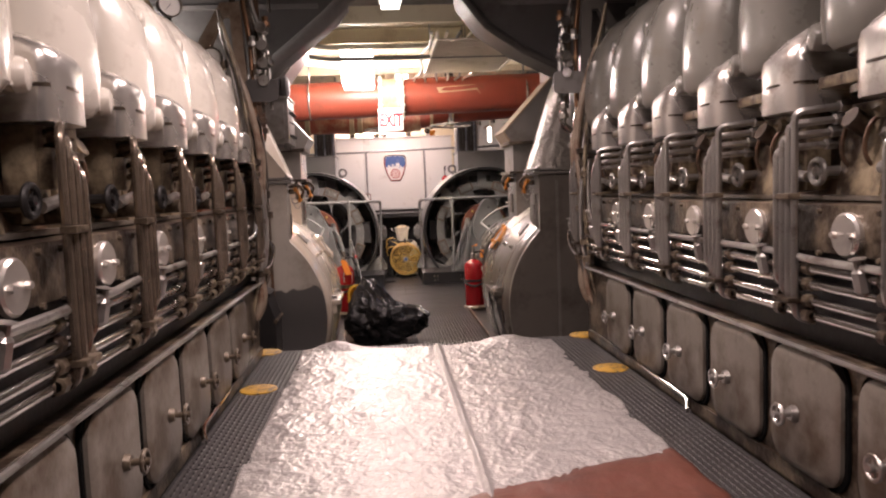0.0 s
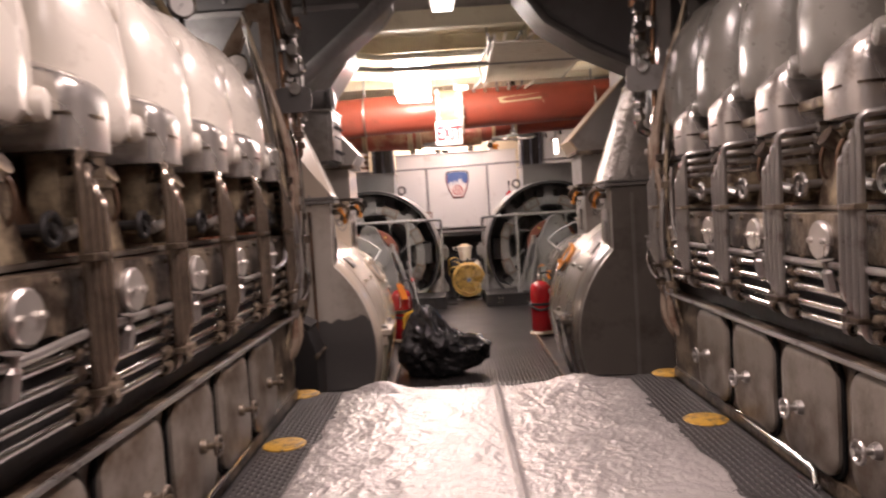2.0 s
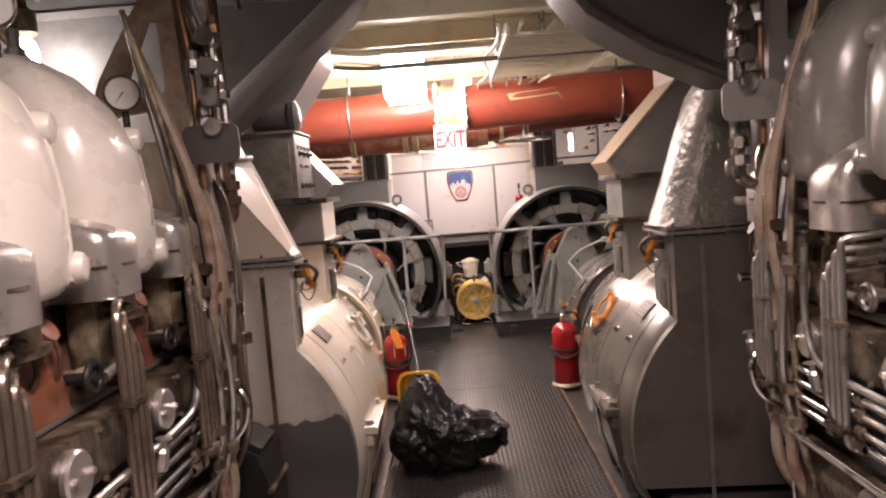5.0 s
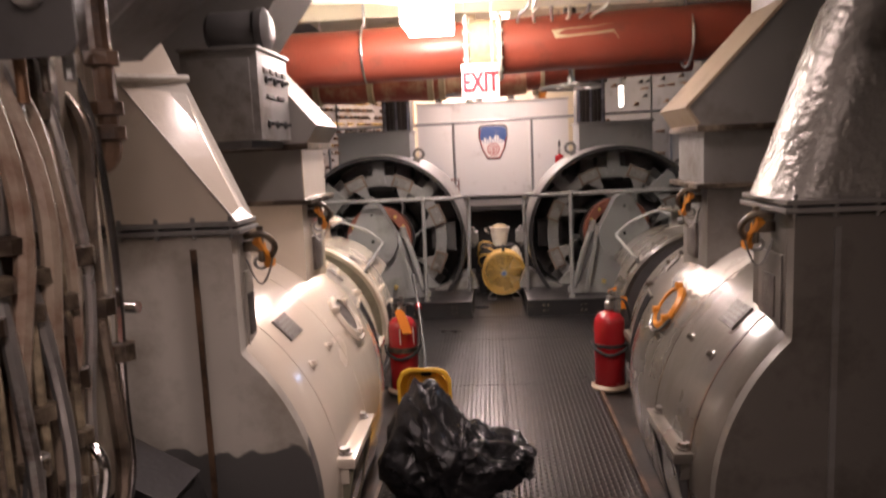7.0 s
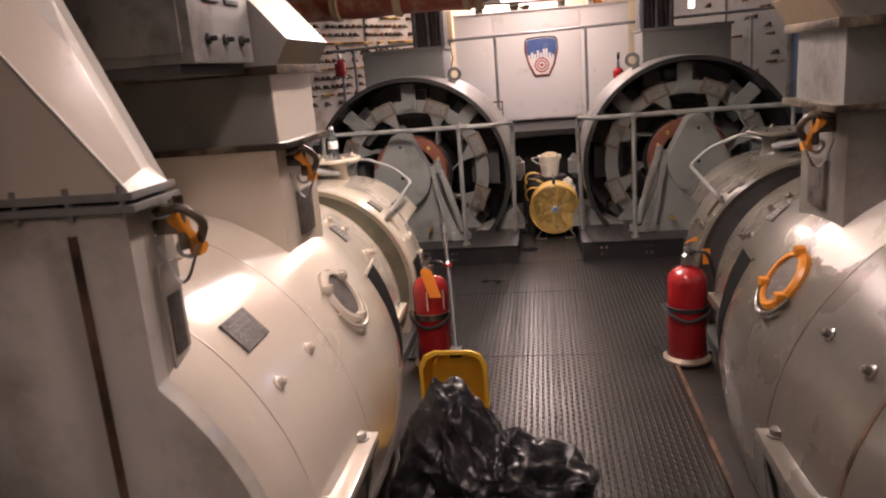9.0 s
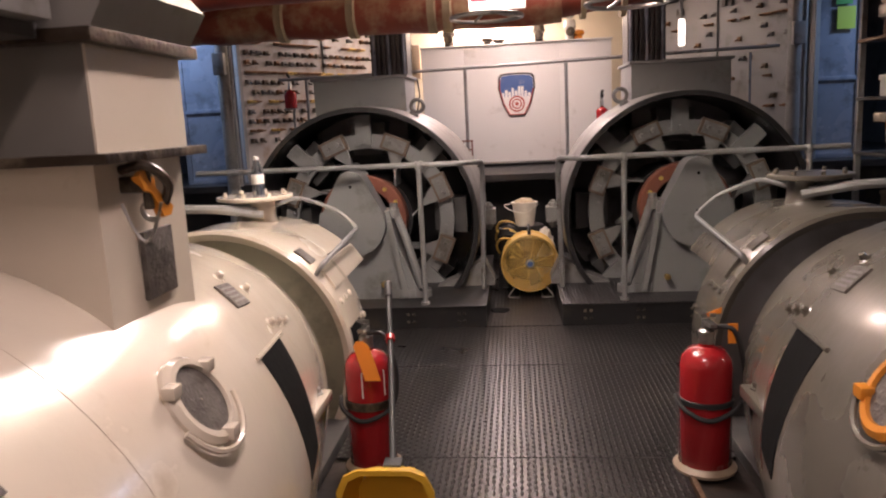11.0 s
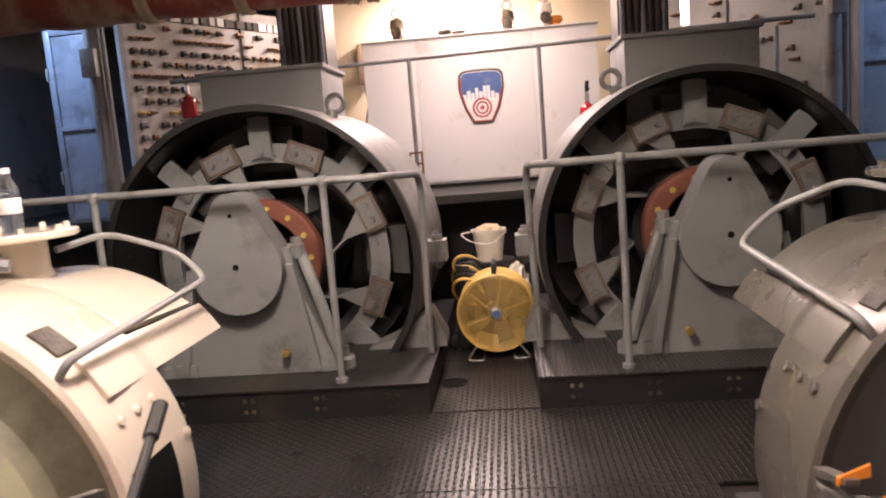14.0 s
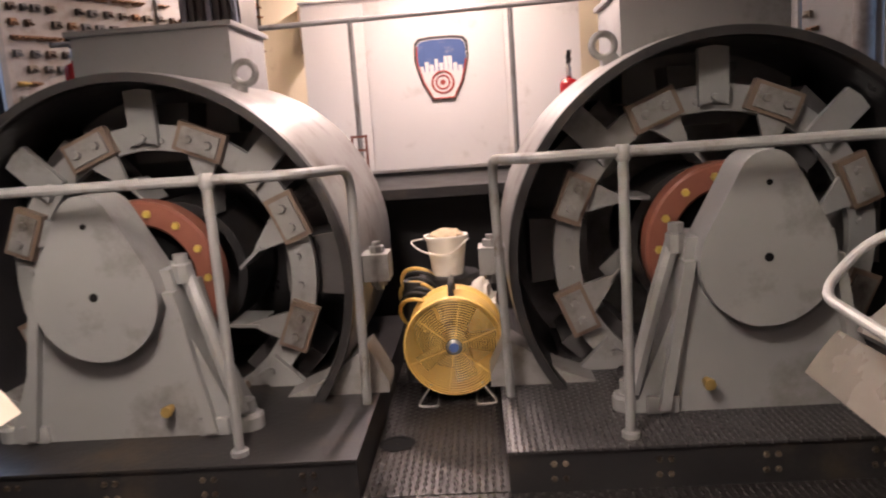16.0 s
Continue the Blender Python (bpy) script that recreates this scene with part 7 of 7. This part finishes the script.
def steel_door(name, x0, x1, y, z0, z1, label):
    T = thing(name, ((x0 + x1) / 2, y, z0), label, "", kind="structure")
    w = 0.05
    for a, b, c, d in ((x0, x0 + w, z0, z1), (x1 - w, x1, z0, z1), (x0 + w, x1 - w, z1 - w, z1), (x0 + w, x1 - w, z0, z0 + w), (x0 + w, x1 - w, z0 + 0.72, z0 + 0.76)):
        part("door_frame", box(B(), a, b, y, y + 0.05, c, d, 0.004), "steelblue", T)
    part("lower_panel", box(B(), x0 + w, x1 - w, y + 0.02, y + 0.035, z0 + w, z0 + 0.72), "steelblue", T)
    part("upper_panel", box(B(), x0 + w, x1 - w, y + 0.02, y + 0.035, z0 + 0.76, z1 - w), "steelblue", T)
    part("hinge", box(box(B(), x0 - 0.012, x0 + 0.01, y - 0.014, y + 0.01, z0 + 0.3, z0 + 0.4, 0.003), x0 - 0.012, x0 + 0.01, y - 0.014, y + 0.01, z1 - 0.4, z1 - 0.3, 0.003), "rail", T)
    return T


steel_door("door_1", -3.16, -2.70, 12.6, 0.90, 2.42, "blue-grey steel door under cold light")
steel_door("door_2", 2.90, 3.45, 12.6, 0.90, 2.62, "blue-grey steel door under cold light")
T = thing("sticker_sign", (3.32, 12.59, 2.1), "green and yellow square stickers on the steel door", "sticker")
part("green_square", box(B(), 3.19, 3.33, 12.585, 12.595, 2.30, 2.46), "greenpaint", T)
part("yellow_square", box(B(), 3.20, 3.36, 12.580, 12.590, 2.08, 2.28), "limepaint", T)
for x, y in ((-2.50, 12.15), (2.78, 12.45), (-3.35, 12.0)):
    T = thing("stanchion", (x, y, FLOOR), "grey painted pipe stanchion with clamps and a small box", "stanchion", "stanchions")
    part("column", cyl(B(), (x, y, FLOOR - 0.018), (x, y, CEIL), 0.06, seg=18), "motorlight" if x > -3 else "steelblue", T)
    part("junction", box(B(), x - 0.05, x + 0.06, y - 0.12, y - 0.06, 1.95, 2.15, 0.008), "rail", T)
    part("conduit", sweep(B(), [(x + 0.09, y - 0.02, 0.9), (x + 0.085, y - 0.02, 1.6), (x + 0.09, y - 0.02, CEIL)], 0.018, 8), "rail", T)

T = thing("storage_shelf", (3.45, 11.3, FLOOR), "dark steel shelf rack with buckets and boxes", "shelf")
for x in (3.0, 4.0):
    for y in (11.0, 11.6):
        part("post", box(B(), x - 0.02, x + 0.02, y - 0.02, y + 0.02, FLOOR - 0.018, 2.4), "rail", T)
for z in (0.45, 1.02, 1.45, 1.90):
    part("board", box(B(), 2.97, 4.03, 10.98, 11.62, z - 0.025, z, 0.003), "dark" if z < 1.8 else "wood", T)
for x, z, m, h in ((3.12, 1.02, "orange", 0.26), (3.34, 1.02, "orange", 0.24), (3.62, 1.02, "plastic", 0.22)):
    T = thing("paint_bucket", (x, 11.2, z), "plastic bucket on the storage shelf", "bucket", "shelf buckets")
    part("pail", lathe(B(), (x, 11.2, z), (0, 0, 1), [(0.002, 0), (0.075, 0), (0.092, h - 0.02), (0.10, h - 0.02), (0.10, h), (0.085, h), (0.08, h - 0.03), (0.002, h - 0.035)], 24), m, T)
    if m == "orange":
        part("label_panel", lathe(B(), (x, 11.2, z + 0.07), (0, 0, 1), [(0.081, 0), (0.0905, 0.11)], 24), "paper", T)
for x, z, w, h, m in ((3.25, 1.45, 0.3, 0.16, "plastic"), (3.65, 1.45, 0.25, 0.2, "dark"), (3.3, 1.90, 0.4, 0.16, "wood"), (3.75, 1.90, 0.25, 0.22, "dark"), (3.4, 0.45, 0.5, 0.25, "iron")):
    T = thing("storage_box", (x, 11.3, z), "box stored on the shelf rack", "box", "shelf boxes")
    part("carton", box(B(), x - w / 2, x + w / 2, 11.08, 11.5, z, z + h, 0.008), m, T)
    part("rim", box(B(), x - w / 2 - 0.008, x + w / 2 + 0.008, 11.072, 11.508, z + h - 0.03, z + h + 0.006, 0.004), m, T)

# dim machinery at the sides of the room
for s in (-1, 1):
    X = lambda u: XC + s * u
    T = thing("pump_unit", (X(3.0), 10.6, FLOOR), "dim dark pump and pipes at the side of the room", "pump", "side pumps")
    bm = lathe(B(), (X(3.0), 10.2, 0.45), (0, 1, 0), [(0.002, 0), (0.25, 0), (0.28, 0.03), (0.28, 0.5), (0.2, 0.55), (0.2, 0.9), (0.002, 0.92)], 28)
    part("casing", bm, "dark", T)
    part("foot", box(B(), X(2.7), X(3.3), 10.2, 11.0, FLOOR - 0.018, 0.2, 0.01), "dark", T)
    bm = sweep(B(), rounded([(X(3.0), 10.5, 0.7), (X(3.0), 10.5, 1.3), (X(3.2), 10.3, 1.5), (X(3.6), 9.6, 1.55)], 0.15), 0.06, 14)
    part("riser", bm, "dark", T)

# bare bulkhead lamp above the left engine, seen past the domes
for x in (-1.445,):
    T = thing("bulkhead_lamp", (x, 5.10, CEIL), "small glaring bulb lamp above the engine end", "lamp")
    part("bulb", lathe(B(), (x, 5.10, 2.30), (0, 0, 1), [(0.002, -0.07), (0.03, -0.06), (0.045, -0.02), (0.04, 0.03), (0.02, 0.06)], 18), "bulbglow", T)
    part("holder", lathe(B(), (x, 5.10, 2.36), (0, 0, 1), [(0.03, 0), (0.05, 0.02), (0.05, 0.10), (0.02, 0.12), (0.015, CEIL - 2.36)], 14), "iron", T)

# dark oily cover plates on the floor beside the engine end
T = thing("sump_cover", (-0.85, 5.32, FLOOR), "dark oily slanted cover plates beside the engine end", "cover")
part("plate", prism(B(), [(-1.60, FLOOR), (-0.75, FLOOR), (-0.74, 0.42), (-0.79, 0.58), (-1.0, 0.70), (-1.60, 0.74)], lambda a, b, d: (a, d, b), 5.32, 5.60, 0.012), "black", T)
part("lid", prism(B(), [(-0.995, 0.702), (-0.785, 0.582), (-0.77, 0.602), (-0.995, 0.726)], lambda a, b, d: (a, d, b), 5.34, 5.58, 0.006), "black", T, "dark oily lid")
part("lip", cyl(B(), (-0.74, 5.31, 0.42), (-0.74, 5.61, 0.42), 0.014, seg=10), "iron", T)
